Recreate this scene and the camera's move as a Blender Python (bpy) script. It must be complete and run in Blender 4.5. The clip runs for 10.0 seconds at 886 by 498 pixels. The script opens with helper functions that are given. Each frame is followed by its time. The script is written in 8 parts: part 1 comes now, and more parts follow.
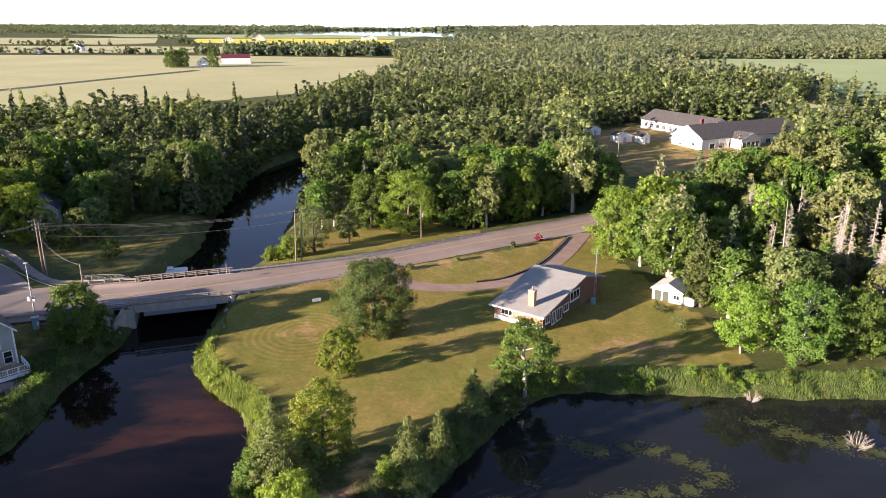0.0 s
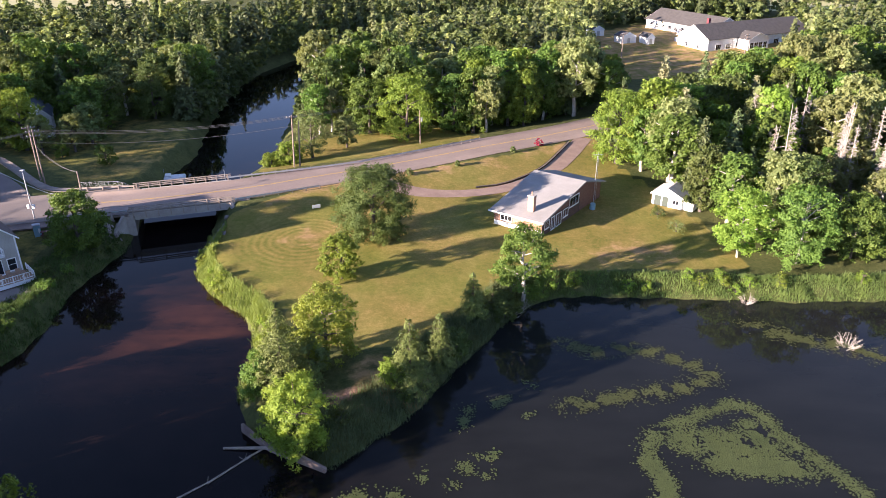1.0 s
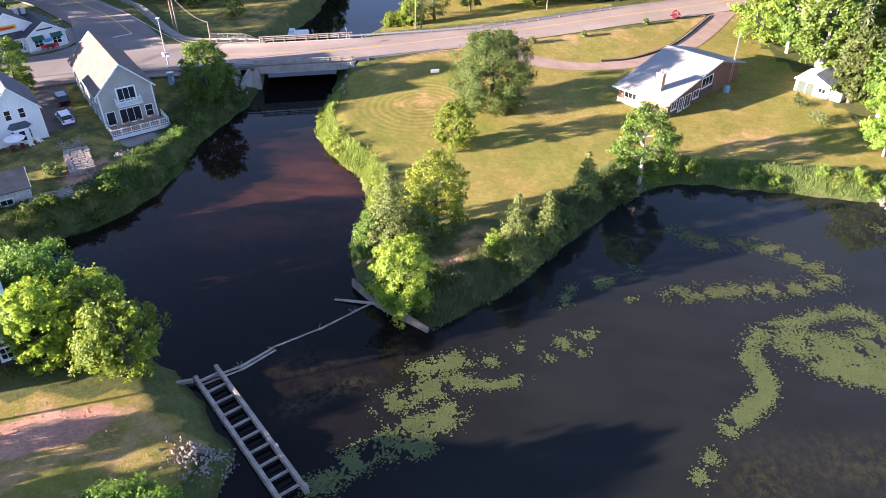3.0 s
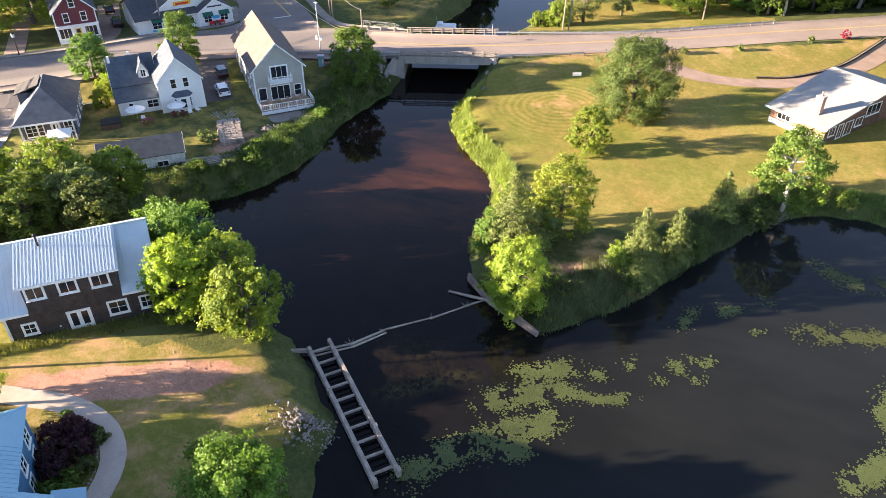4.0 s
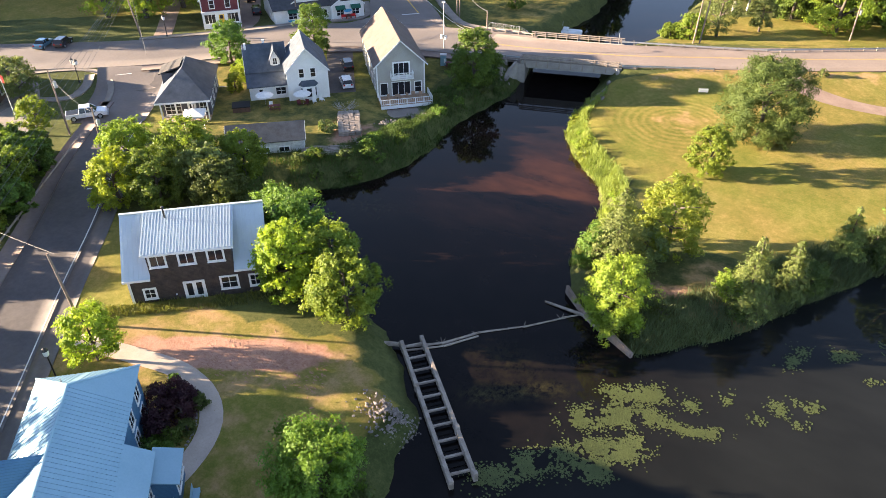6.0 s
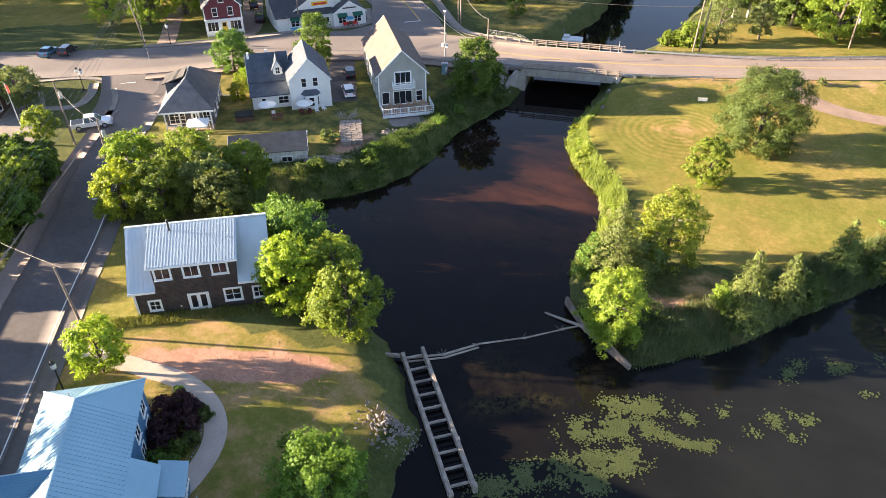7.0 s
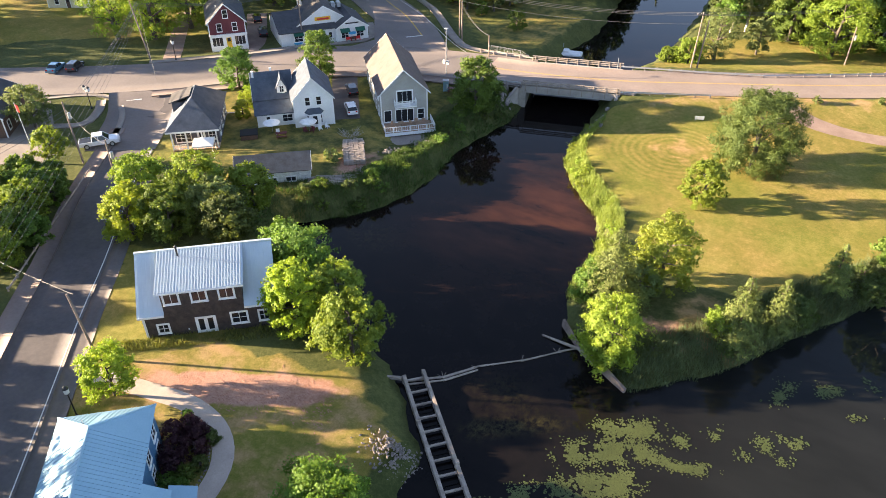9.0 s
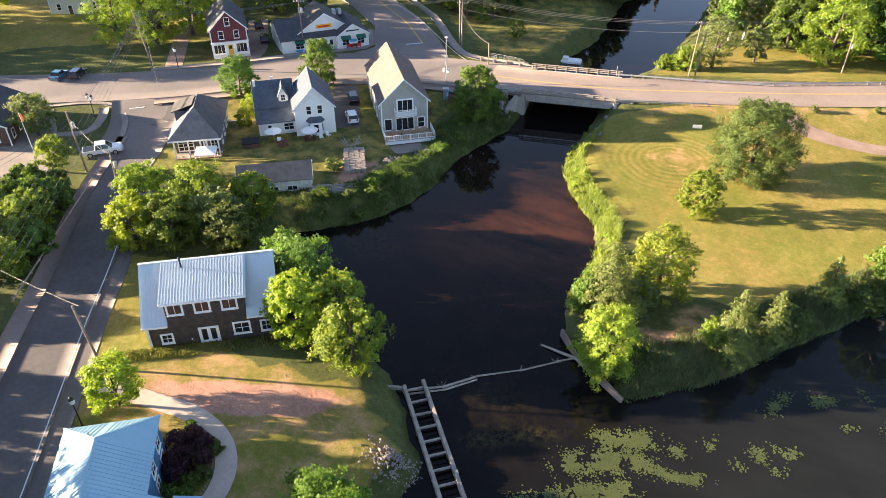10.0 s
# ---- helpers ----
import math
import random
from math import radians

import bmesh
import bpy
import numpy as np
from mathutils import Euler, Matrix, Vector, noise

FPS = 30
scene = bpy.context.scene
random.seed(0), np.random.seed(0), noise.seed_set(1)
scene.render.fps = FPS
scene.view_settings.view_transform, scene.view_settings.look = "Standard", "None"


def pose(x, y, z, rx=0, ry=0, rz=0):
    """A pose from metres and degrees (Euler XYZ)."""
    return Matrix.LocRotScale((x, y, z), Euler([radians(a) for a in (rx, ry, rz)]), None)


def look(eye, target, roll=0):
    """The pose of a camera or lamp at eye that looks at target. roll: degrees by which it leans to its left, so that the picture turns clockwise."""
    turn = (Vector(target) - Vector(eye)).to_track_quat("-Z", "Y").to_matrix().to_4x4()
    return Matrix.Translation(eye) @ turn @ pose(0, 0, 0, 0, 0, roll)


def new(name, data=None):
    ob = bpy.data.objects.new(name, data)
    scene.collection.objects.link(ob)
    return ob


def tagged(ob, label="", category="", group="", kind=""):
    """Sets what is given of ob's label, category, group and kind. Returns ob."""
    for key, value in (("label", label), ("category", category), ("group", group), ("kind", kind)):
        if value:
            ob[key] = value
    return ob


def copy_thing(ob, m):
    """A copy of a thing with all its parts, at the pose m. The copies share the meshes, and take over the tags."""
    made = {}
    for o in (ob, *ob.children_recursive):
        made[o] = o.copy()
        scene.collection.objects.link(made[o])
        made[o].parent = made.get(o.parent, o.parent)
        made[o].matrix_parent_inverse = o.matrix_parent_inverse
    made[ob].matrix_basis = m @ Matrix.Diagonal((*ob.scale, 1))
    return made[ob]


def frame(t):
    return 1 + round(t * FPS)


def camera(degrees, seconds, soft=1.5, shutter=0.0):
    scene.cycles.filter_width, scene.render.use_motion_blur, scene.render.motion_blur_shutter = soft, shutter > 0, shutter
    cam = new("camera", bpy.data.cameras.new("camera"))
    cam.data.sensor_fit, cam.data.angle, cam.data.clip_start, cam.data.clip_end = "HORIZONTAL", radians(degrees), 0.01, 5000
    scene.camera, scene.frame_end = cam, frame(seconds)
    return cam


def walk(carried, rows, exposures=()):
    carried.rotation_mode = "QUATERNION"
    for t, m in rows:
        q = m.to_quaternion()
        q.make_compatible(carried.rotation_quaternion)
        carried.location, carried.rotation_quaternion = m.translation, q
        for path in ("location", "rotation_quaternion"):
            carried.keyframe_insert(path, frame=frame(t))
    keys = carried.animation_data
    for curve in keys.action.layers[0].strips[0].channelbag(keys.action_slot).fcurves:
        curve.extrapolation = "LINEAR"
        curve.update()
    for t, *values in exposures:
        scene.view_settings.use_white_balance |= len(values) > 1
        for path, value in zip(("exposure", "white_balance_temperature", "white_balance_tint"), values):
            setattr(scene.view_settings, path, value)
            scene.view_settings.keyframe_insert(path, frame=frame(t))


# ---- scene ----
# camera: a drone that tilts down, pans left, then climbs straight up
cam = camera(63.16, 10.0, soft=0.7)
ROWS = [
    (0, 0.00, 0.00, 49.50, -17.49, 0.10, 0.00),
    (0.5, -0.01, 0.01, 49.47, -20.26, -0.05, -0.05),
    (1, -0.02, 0.01, 49.45, -24.94, -0.11, -0.05),
    (1.5, -0.05, 0.08, 49.45, -29.86, -0.16, -0.07),
    (2, -0.13, 0.16, 49.49, -33.72, -0.25, -0.07),
    (2.5, -0.24, 0.21, 49.52, -35.15, -0.27, 0.50),
    (3, -0.30, 0.20, 49.52, -35.14, -0.33, 9.93),
    (3.2, -0.28, 0.22, 49.50, -35.17, -0.25, 14.90),
    (4.3, -0.18, 0.38, 49.40, -35.23, -0.18, 23.97),
    (4.5, -0.15, 0.42, 49.38, -35.25, -0.22, 26.91),
    (5, -0.04, 0.54, 49.40, -35.26, -0.12, 31.62),
    (5.5, 0.03, 0.60, 49.52, -35.24, -0.16, 31.70),
    (7, 0.19, 0.69, 51.75, -35.33, -0.24, 31.92),
    (7.5, 0.21, 0.71, 52.65, -35.37, -0.26, 31.98),
    (8, 0.24, 0.74, 53.57, -35.43, -0.26, 32.03),
    (8.5, 0.29, 0.74, 54.49, -35.47, -0.25, 32.06),
    (9, 0.33, 0.73, 55.34, -35.49, -0.23, 32.08),
    (9.5, 0.37, 0.70, 56.16, -35.50, -0.20, 32.09),
    (10, 0.43, 0.62, 56.98, -35.50, -0.17, 32.08),
]
EXPOSURES = [(0, 2.02, 5800, 20), (1.0, 2.37, 5600, 24), (2.5, 2.96, 5500, 24), (3.2, 2.98, 5700, 20), (4.5, 2.99, 6350, 12), (10, 2.95, 6450, 12)]
walk(cam, [(t, pose(x, y, z, 90 + pitch, 0, yaw) @ pose(0, 0, 0, 0, 0, roll)) for t, x, y, z, pitch, roll, yaw in ROWS], EXPOSURES)

# evening sun, low, and a clear sky
SUN_TURN, SUN_HEIGHT = radians(27.5), radians(11.8)  # the way the shadows run, from +x; the sun's elevation
world = bpy.data.worlds.new("sky")
scene.world = world
world.use_nodes = True
sky = world.node_tree.nodes.new("ShaderNodeTexSky")
sky.sky_type, sky.sun_disc = "NISHITA", False
sky.sun_elevation, sky.sun_rotation = SUN_HEIGHT, math.atan2(-math.cos(SUN_TURN), -math.sin(SUN_TURN))
sky.air_density, sky.dust_density, sky.ozone_density = 0.6, 0.0, 2.0
background = world.node_tree.nodes["Background"]
background.inputs["Strength"].default_value = 0.066
haze = world.node_tree.nodes.new("ShaderNodeHueSaturation")
haze.inputs["Saturation"].default_value = 0.76
world.node_tree.links.new(sky.outputs[0], haze.inputs["Color"])
world.node_tree.links.new(haze.outputs[0], background.inputs["Color"])
sun = new("sun", bpy.data.lights.new("sun", "SUN"))
sun.data.energy, sun.data.angle, sun.data.color = 5.0, radians(0.6), (1.0, 0.79, 0.55)
sun.matrix_world = look((-math.cos(SUN_TURN) * 100, -math.sin(SUN_TURN) * 100, math.tan(SUN_HEIGHT) * 100), (0, 0, 0))
# ---- tools ----
class Geo:
    """Vertices and faces of one mesh, gathered piece by piece."""

    def __init__(self):
        self.v, self.f = [], []

    def add(self, verts, faces, m=None):
        n = len(self.v)
        self.v += [tuple(m @ Vector(p)) for p in verts] if m else [tuple(p) for p in verts]
        self.f += [[n + i for i in face] for face in faces]
        return self

    def box(self, x0, y0, z0, x1, y1, z1, m=None):
        p = [(x, y, z) for z in (z0, z1) for x, y in ((x0, y0), (x1, y0), (x1, y1), (x0, y1))]
        return self.add(p, [(3, 2, 1, 0), (4, 5, 6, 7), (0, 1, 5, 4), (1, 2, 6, 5), (2, 3, 7, 6), (3, 0, 4, 7)], m)

    def chamfer(self, x0, y0, z0, x1, y1, z1, c, m=None):
        """A box with its upper edges cut back by c."""
        p = [(x0, y0, z0), (x1, y0, z0), (x1, y1, z0), (x0, y1, z0), (x0, y0, z1 - c), (x1, y0, z1 - c), (x1, y1, z1 - c), (x0, y1, z1 - c),
             (x0 + c, y0 + c, z1), (x1 - c, y0 + c, z1), (x1 - c, y1 - c, z1), (x0 + c, y1 - c, z1)]
        f = [(3, 2, 1, 0), (8, 9, 10, 11)]
        for k in (0, 4):
            f += [(k + i, k + (i + 1) % 4, k + 4 + (i + 1) % 4, k + 4 + i) for i in range(4)]
        return self.add(p, f, m)

    def tube(self, a, b, r0, r1=None, n=8, caps=True):
        r1 = r0 if r1 is None else r1
        a, b = Vector(a), Vector(b)
        q = (b - a).to_track_quat("Z", "Y")
        p = []
        for base, r in ((a, r0), (b, r1)):
            p += [base + q @ Vector((r * math.cos(2 * math.pi * i / n), r * math.sin(2 * math.pi * i / n), 0)) for i in range(n)]
        f = [(i, (i + 1) % n, n + (i + 1) % n, n + i) for i in range(n)]
        if caps:
            f += [tuple(range(n))[::-1], tuple(range(n, 2 * n))]
        return self.add(p, f)

    def prism(self, outline, z0, z1, m=None):
        n = len(outline)
        p = [(x, y, z) for z in (z0, z1) for x, y in outline]
        f = [tuple(range(n))[::-1], tuple(range(n, 2 * n))] + [(i, (i + 1) % n, n + (i + 1) % n, n + i) for i in range(n)]
        return self.add(p, f, m)

    def profile(self, outline, y0, y1, m=None):
        """An outline of (x, z) drawn out along y."""
        n = len(outline)
        p = [(x, y, z) for y in (y0, y1) for x, z in outline]
        f = [tuple(range(n)), tuple(range(n, 2 * n))[::-1]] + [((i + 1) % n, i, n + i, n + (i + 1) % n) for i in range(n)]
        return self.add(p, f, m)

    def slab(self, a, b, c, d, thick):
        """A plate with the four upper corners a, b, c, d."""
        a, b, c, d = (Vector(p) for p in (a, b, c, d))
        nrm = (b - a).cross(d - a).normalized() * thick
        p = [a, b, c, d] + [q - nrm for q in (a, b, c, d)]
        return self.add(p, [(0, 1, 2, 3), (7, 6, 5, 4), (1, 0, 4, 5), (2, 1, 5, 6), (3, 2, 6, 7), (0, 3, 7, 4)])

    def ring(self, levels, n=12, m=None):
        """A turned body: levels of (radius, z)."""
        p = [(r * math.cos(2 * math.pi * i / n), r * math.sin(2 * math.pi * i / n), z) for r, z in levels for i in range(n)]
        f = [tuple(range(n))[::-1]]
        for k in range(len(levels) - 1):
            f += [(k * n + i, k * n + (i + 1) % n, (k + 1) * n + (i + 1) % n, (k + 1) * n + i) for i in range(n)]
        f.append(tuple(range((len(levels) - 1) * n, len(levels) * n)))
        return self.add(p, f, m)

    def mesh(self, name, material, smooth=False):
        me = bpy.data.meshes.new(name)
        me.from_pydata(self.v, [], self.f)
        me.materials.append(material)
        if smooth:
            me.polygons.foreach_set("use_smooth", [True] * len(me.polygons))
        me.update()
        return me


def fast_mesh(name, verts, quads, material, smooth=False):
    """A mesh from an (n, 3) array and an (m, k) array of faces with k corners each."""
    me = bpy.data.meshes.new(name)
    verts, quads = np.asarray(verts, np.float32), np.asarray(quads, np.int32)
    m, k = quads.shape
    me.vertices.add(len(verts))
    me.vertices.foreach_set("co", verts.ravel())
    me.loops.add(m * k)
    me.loops.foreach_set("vertex_index", quads.ravel())
    me.polygons.add(m)
    me.polygons.foreach_set("loop_start", np.arange(0, m * k, k, dtype=np.int32))
    if smooth:
        me.polygons.foreach_set("use_smooth", [True] * m)
    me.materials.append(material)
    me.update(calc_edges=True)
    return me


def part(name, geo, material, parent, label="", smooth=False):
    ob = new(name, geo.mesh(name, material, smooth) if isinstance(geo, Geo) else geo)
    ob.parent = parent
    if label:
        ob["label"] = label
    return ob


def thing(name, m, label, category, group="", kind=""):
    ob = new(name)
    ob.matrix_basis = m
    return tagged(ob, label, category, group, kind)


# ---- materials ----
def nodes_of(name):
    mat = bpy.data.materials.new(name)
    mat.use_nodes = True
    tree = mat.node_tree
    return mat, tree, tree.nodes["Principled BSDF"], tree.nodes["Material Output"]


def noise_node(tree, scale, detail=4.0, rough=0.6, coords="Object", stretch=None):
    tex = tree.nodes.new("ShaderNodeTexCoord")
    n = tree.nodes.new("ShaderNodeTexNoise")
    n.inputs["Scale"].default_value, n.inputs["Detail"].default_value, n.inputs["Roughness"].default_value = scale, detail, rough
    link = tex.outputs[coords]
    if stretch:
        mp = tree.nodes.new("ShaderNodeMapping")
        mp.inputs["Scale"].default_value = stretch
        tree.links.new(link, mp.inputs["Vector"])
        link = mp.outputs[0]
    tree.links.new(link, n.inputs["Vector"])
    return n


def ramp(tree, source, stops):
    r = tree.nodes.new("ShaderNodeValToRGB")
    while len(r.color_ramp.elements) < len(stops):
        r.color_ramp.elements.new(0.5)
    for e, (at, c) in zip(r.color_ramp.elements, stops):
        e.position, e.color = at, (*c, 1) if len(c) == 3 else c
    tree.links.new(source, r.inputs[0])
    return r


def mix(tree, fac, a, b, mode="MIX"):
    n = tree.nodes.new("ShaderNodeMix")
    n.data_type, n.blend_type = "RGBA", mode
    for value, slot in ((fac, 0), (a, 6), (b, 7)):
        if isinstance(value, (int, float)):
            n.inputs[slot].default_value = value
        elif isinstance(value, tuple):
            n.inputs[slot].default_value = (*value, 1)
        else:
            tree.links.new(value, n.inputs[slot])
    return n.outputs[2]


def calc(tree, op, a, b=0.0, clamp=False):
    n = tree.nodes.new("ShaderNodeMath")
    n.operation, n.use_clamp = op, clamp
    for value, slot in ((a, 0), (b, 1)):
        if isinstance(value, (int, float)):
            n.inputs[slot].default_value = value
        else:
            tree.links.new(value, n.inputs[slot])
    return n.outputs[0]


def bump(tree, bsdf, height, strength, distance=0.05):
    b = tree.nodes.new("ShaderNodeBump")
    b.inputs["Strength"].default_value, b.inputs["Distance"].default_value = strength, distance
    tree.links.new(height, b.inputs["Height"])
    tree.links.new(b.outputs[0], bsdf.inputs["Normal"])


def surface(name, dark, light, scale=1.5, fine=12.0, rough=0.8, metal=0.0, relief=0.25, lines=None, vary=0.0, stretch=None, line_dark=0.75):
    """A plain surface with stains and grain. lines: (axis, pitch in metres) of boards, courses or ribs."""
    mat, tree, bsdf, _ = nodes_of(name)
    big, small = noise_node(tree, scale, 3, stretch=stretch), noise_node(tree, fine, 5, 0.7, stretch=stretch)
    both = calc(tree, "ADD", calc(tree, "MULTIPLY", big.outputs[0], 0.6), calc(tree, "MULTIPLY", small.outputs[0], 0.4))
    col = ramp(tree, both, [(0.33, dark), (0.67, light)]).outputs[0]
    height = small.outputs[0]
    if lines:
        axis, pitch = lines
        tex = tree.nodes.new("ShaderNodeTexCoord")
        sep = tree.nodes.new("ShaderNodeSeparateXYZ")
        tree.links.new(tex.outputs["Object"], sep.inputs[0])
        saw = calc(tree, "FRACT", calc(tree, "DIVIDE", sep.outputs["XYZ".index(axis)], pitch))
        groove = calc(tree, "LESS_THAN", saw, 0.14)
        col = mix(tree, groove, col, mix(tree, 1.0, col, (line_dark,) * 3, "MULTIPLY"))
        height = calc(tree, "ADD", calc(tree, "MULTIPLY", saw, 0.8), calc(tree, "MULTIPLY", small.outputs[0], 0.3))
    if vary:
        info = tree.nodes.new("ShaderNodeObjectInfo")
        hsv = tree.nodes.new("ShaderNodeHueSaturation")
        tree.links.new(calc(tree, "ADD", calc(tree, "MULTIPLY", info.outputs["Random"], vary), 1 - vary / 2), hsv.inputs["Value"])
        tree.links.new(col, hsv.inputs["Color"])
        col = hsv.outputs[0]
    tree.links.new(col, bsdf.inputs["Base Color"])
    bsdf.inputs["Roughness"].default_value, bsdf.inputs["Metallic"].default_value = rough, metal
    bump(tree, bsdf, height, relief)
    return mat


def foliage(name, dark, light, through_light=0.35, vary=0.35):
    """Leaves: each leaf has its own shade, each plant its own cast; light passes through."""
    mat, tree, bsdf, out = nodes_of(name)
    geo, info = tree.nodes.new("ShaderNodeNewGeometry"), tree.nodes.new("ShaderNodeObjectInfo")
    big = noise_node(tree, 0.45, 2)
    stand = noise_node(tree, 0.11, 2)
    t = calc(tree, "ADD", calc(tree, "MULTIPLY", geo.outputs["Random Per Island"], 0.24), calc(tree, "ADD", calc(tree, "MULTIPLY", big.outputs[0], 0.45), calc(tree, "MULTIPLY", stand.outputs[0], 0.42)))
    col = ramp(tree, t, [(0.22, dark), (0.86, light)]).outputs[0]
    hsv = tree.nodes.new("ShaderNodeHueSaturation")
    hsv.inputs["Saturation"].default_value = 1.0
    own = tree.nodes.new("ShaderNodeAttribute")
    own.attribute_name = "tint"
    cast = calc(tree, "ADD", calc(tree, "MULTIPLY", info.outputs["Random"], 0.03), 0.472)
    tree.links.new(calc(tree, "ADD", cast, calc(tree, "MULTIPLY", own.outputs["Fac"], -0.018)), hsv.inputs["Hue"])
    shade = calc(tree, "ADD", calc(tree, "MULTIPLY", info.outputs["Random"], vary), 1 - vary / 2)
    tree.links.new(calc(tree, "MULTIPLY", shade, calc(tree, "ADD", calc(tree, "MULTIPLY", own.outputs["Fac"], 0.42), 1.0)), hsv.inputs["Value"])
    tree.links.new(col, hsv.inputs["Color"])
    tree.links.new(hsv.outputs[0], bsdf.inputs["Base Color"])
    bsdf.inputs["Roughness"].default_value = 0.6
    bsdf.inputs["Specular IOR Level"].default_value = 0.25
    tl, mx = tree.nodes.new("ShaderNodeBsdfTranslucent"), tree.nodes.new("ShaderNodeMixShader")
    warm = mix(tree, 1.0, hsv.outputs[0], (1.25, 1.2, 0.6), "MULTIPLY")
    tree.links.new(warm, tl.inputs["Color"])
    mx.inputs[0].default_value = through_light
    tree.links.new(bsdf.outputs[0], mx.inputs[1])
    tree.links.new(tl.outputs[0], mx.inputs[2])
    tree.links.new(mx.outputs[0], out.inputs["Surface"])
    return mat


def plain(name, c, rough=0.5, metal=0.0, coat=0.0):
    mat, tree, bsdf, _ = nodes_of(name)
    n = noise_node(tree, 3.0, 3)
    tree.links.new(ramp(tree, n.outputs[0], [(0.3, tuple(v * 0.85 for v in c)), (0.7, tuple(min(1, v * 1.08) for v in c))]).outputs[0], bsdf.inputs["Base Color"])
    bsdf.inputs["Roughness"].default_value, bsdf.inputs["Metallic"].default_value, bsdf.inputs["Coat Weight"].default_value = rough, metal, coat
    return mat


def ground_material():
    """Grass, dry grass, bare earth and forest floor, laid out by the sheet's own cover values."""
    mat, tree, bsdf, _ = nodes_of("ground")
    att = tree.nodes.new("ShaderNodeAttribute")
    att.attribute_name = "cover"
    sep = tree.nodes.new("ShaderNodeSeparateColor")
    tree.links.new(att.outputs["Color"], sep.inputs[0])
    big, mid, fine = noise_node(tree, 0.045, 3), noise_node(tree, 0.35, 4), noise_node(tree, 5.0, 5, 0.75)
    tone = calc(tree, "ADD", calc(tree, "MULTIPLY", big.outputs[0], 0.4), calc(tree, "ADD", calc(tree, "MULTIPLY", mid.outputs[0], 0.3), calc(tree, "MULTIPLY", fine.outputs[0], 0.3)))
    ring = tree.nodes.new("ShaderNodeTexWave")
    ring.wave_type, ring.rings_direction = "RINGS", "Z"
    ring.inputs["Scale"].default_value, ring.inputs["Distortion"].default_value, ring.inputs["Detail"].default_value, ring.inputs["Detail Scale"].default_value = 0.26, 2.2, 2.0, 0.5
    tex = tree.nodes.new("ShaderNodeTexCoord")
    place = tree.nodes.new("ShaderNodeMapping")
    place.inputs["Location"].default_value = (22, -105, 0)
    tree.links.new(tex.outputs["Object"], place.inputs["Vector"])
    tree.links.new(place.outputs[0], ring.inputs["Vector"])
    reach = tree.nodes.new("ShaderNodeVectorMath")
    reach.operation = "LENGTH"
    tree.links.new(place.outputs[0], reach.inputs[0])
    near = tree.nodes.new("ShaderNodeMapRange")
    near.interpolation_type = "SMOOTHSTEP"
    near.inputs["From Min"].default_value, near.inputs["From Max"].default_value = 14.0, 7.0
    tree.links.new(reach.outputs["Value"], near.inputs[0])
    swath = calc(tree, "MULTIPLY", calc(tree, "SUBTRACT", ring.outputs["Fac"], 0.5), calc(tree, "ADD", calc(tree, "MULTIPLY", near.outputs[0], 0.085), 0.006))
    speck = noise_node(tree, 1.6, 6, 0.8)
    tone = calc(tree, "ADD", tone, calc(tree, "ADD", swath, calc(tree, "MULTIPLY", calc(tree, "SUBTRACT", speck.outputs[0], 0.5), 0.5)))
    dry = ramp(tree, tone, [(0.38, (0.26, 0.175, 0.07)), (0.62, (0.42, 0.27, 0.135))]).outputs[0]
    lawn = ramp(tree, tone, [(0.34, (0.125, 0.128, 0.024)), (0.5, (0.222, 0.178, 0.047)), (0.64, (0.35, 0.25, 0.09))]).outputs[0]
    greener = ramp(tree, noise_node(tree, 0.07, 3, 0.6).outputs[0], [(0.44, (0, 0, 0)), (0.62, (1, 1, 1))]).outputs[0]
    lawn = mix(tree, calc(tree, "MULTIPLY", greener, 0.75), lawn, mix(tree, 1.0, lawn, (0.74, 0.95, 0.7), "MULTIPLY"))
    rough_grass = ramp(tree, tone, [(0.38, (0.045, 0.058, 0.018)), (0.62, (0.125, 0.13, 0.045))]).outputs[0]
    earth = ramp(tree, tone, [(0.38, (0.30, 0.15, 0.10)), (0.6, (0.48, 0.28, 0.20))]).outputs[0]
    edge = calc(tree, "MULTIPLY", calc(tree, "SUBTRACT", mid.outputs[0], 0.5), 0.9)

    def mask(channel):
        m = tree.nodes.new("ShaderNodeMapRange")
        m.interpolation_type = "SMOOTHSTEP"
        m.inputs["From Min"].default_value, m.inputs["From Max"].default_value = 0.35, 0.65
        present = calc(tree, "MULTIPLY", edge, calc(tree, "GREATER_THAN", sep.outputs[channel], 0.02))
        tree.links.new(calc(tree, "ADD", sep.outputs[channel], present), m.inputs[0])
        return m.outputs[0]

    col = mix(tree, mask(0), rough_grass, lawn)
    col = mix(tree, mask(1), col, dry)
    col = mix(tree, mask(2), col, earth)
    tree.links.new(col, bsdf.inputs["Base Color"])
    bsdf.inputs["Roughness"].default_value = 0.95
    bsdf.inputs["Specular IOR Level"].default_value = 0.1
    bump(tree, bsdf, calc(tree, "ADD", fine.outputs[0], calc(tree, "MULTIPLY", speck.outputs[0], 0.8)), 0.6, 0.12)
    return mat


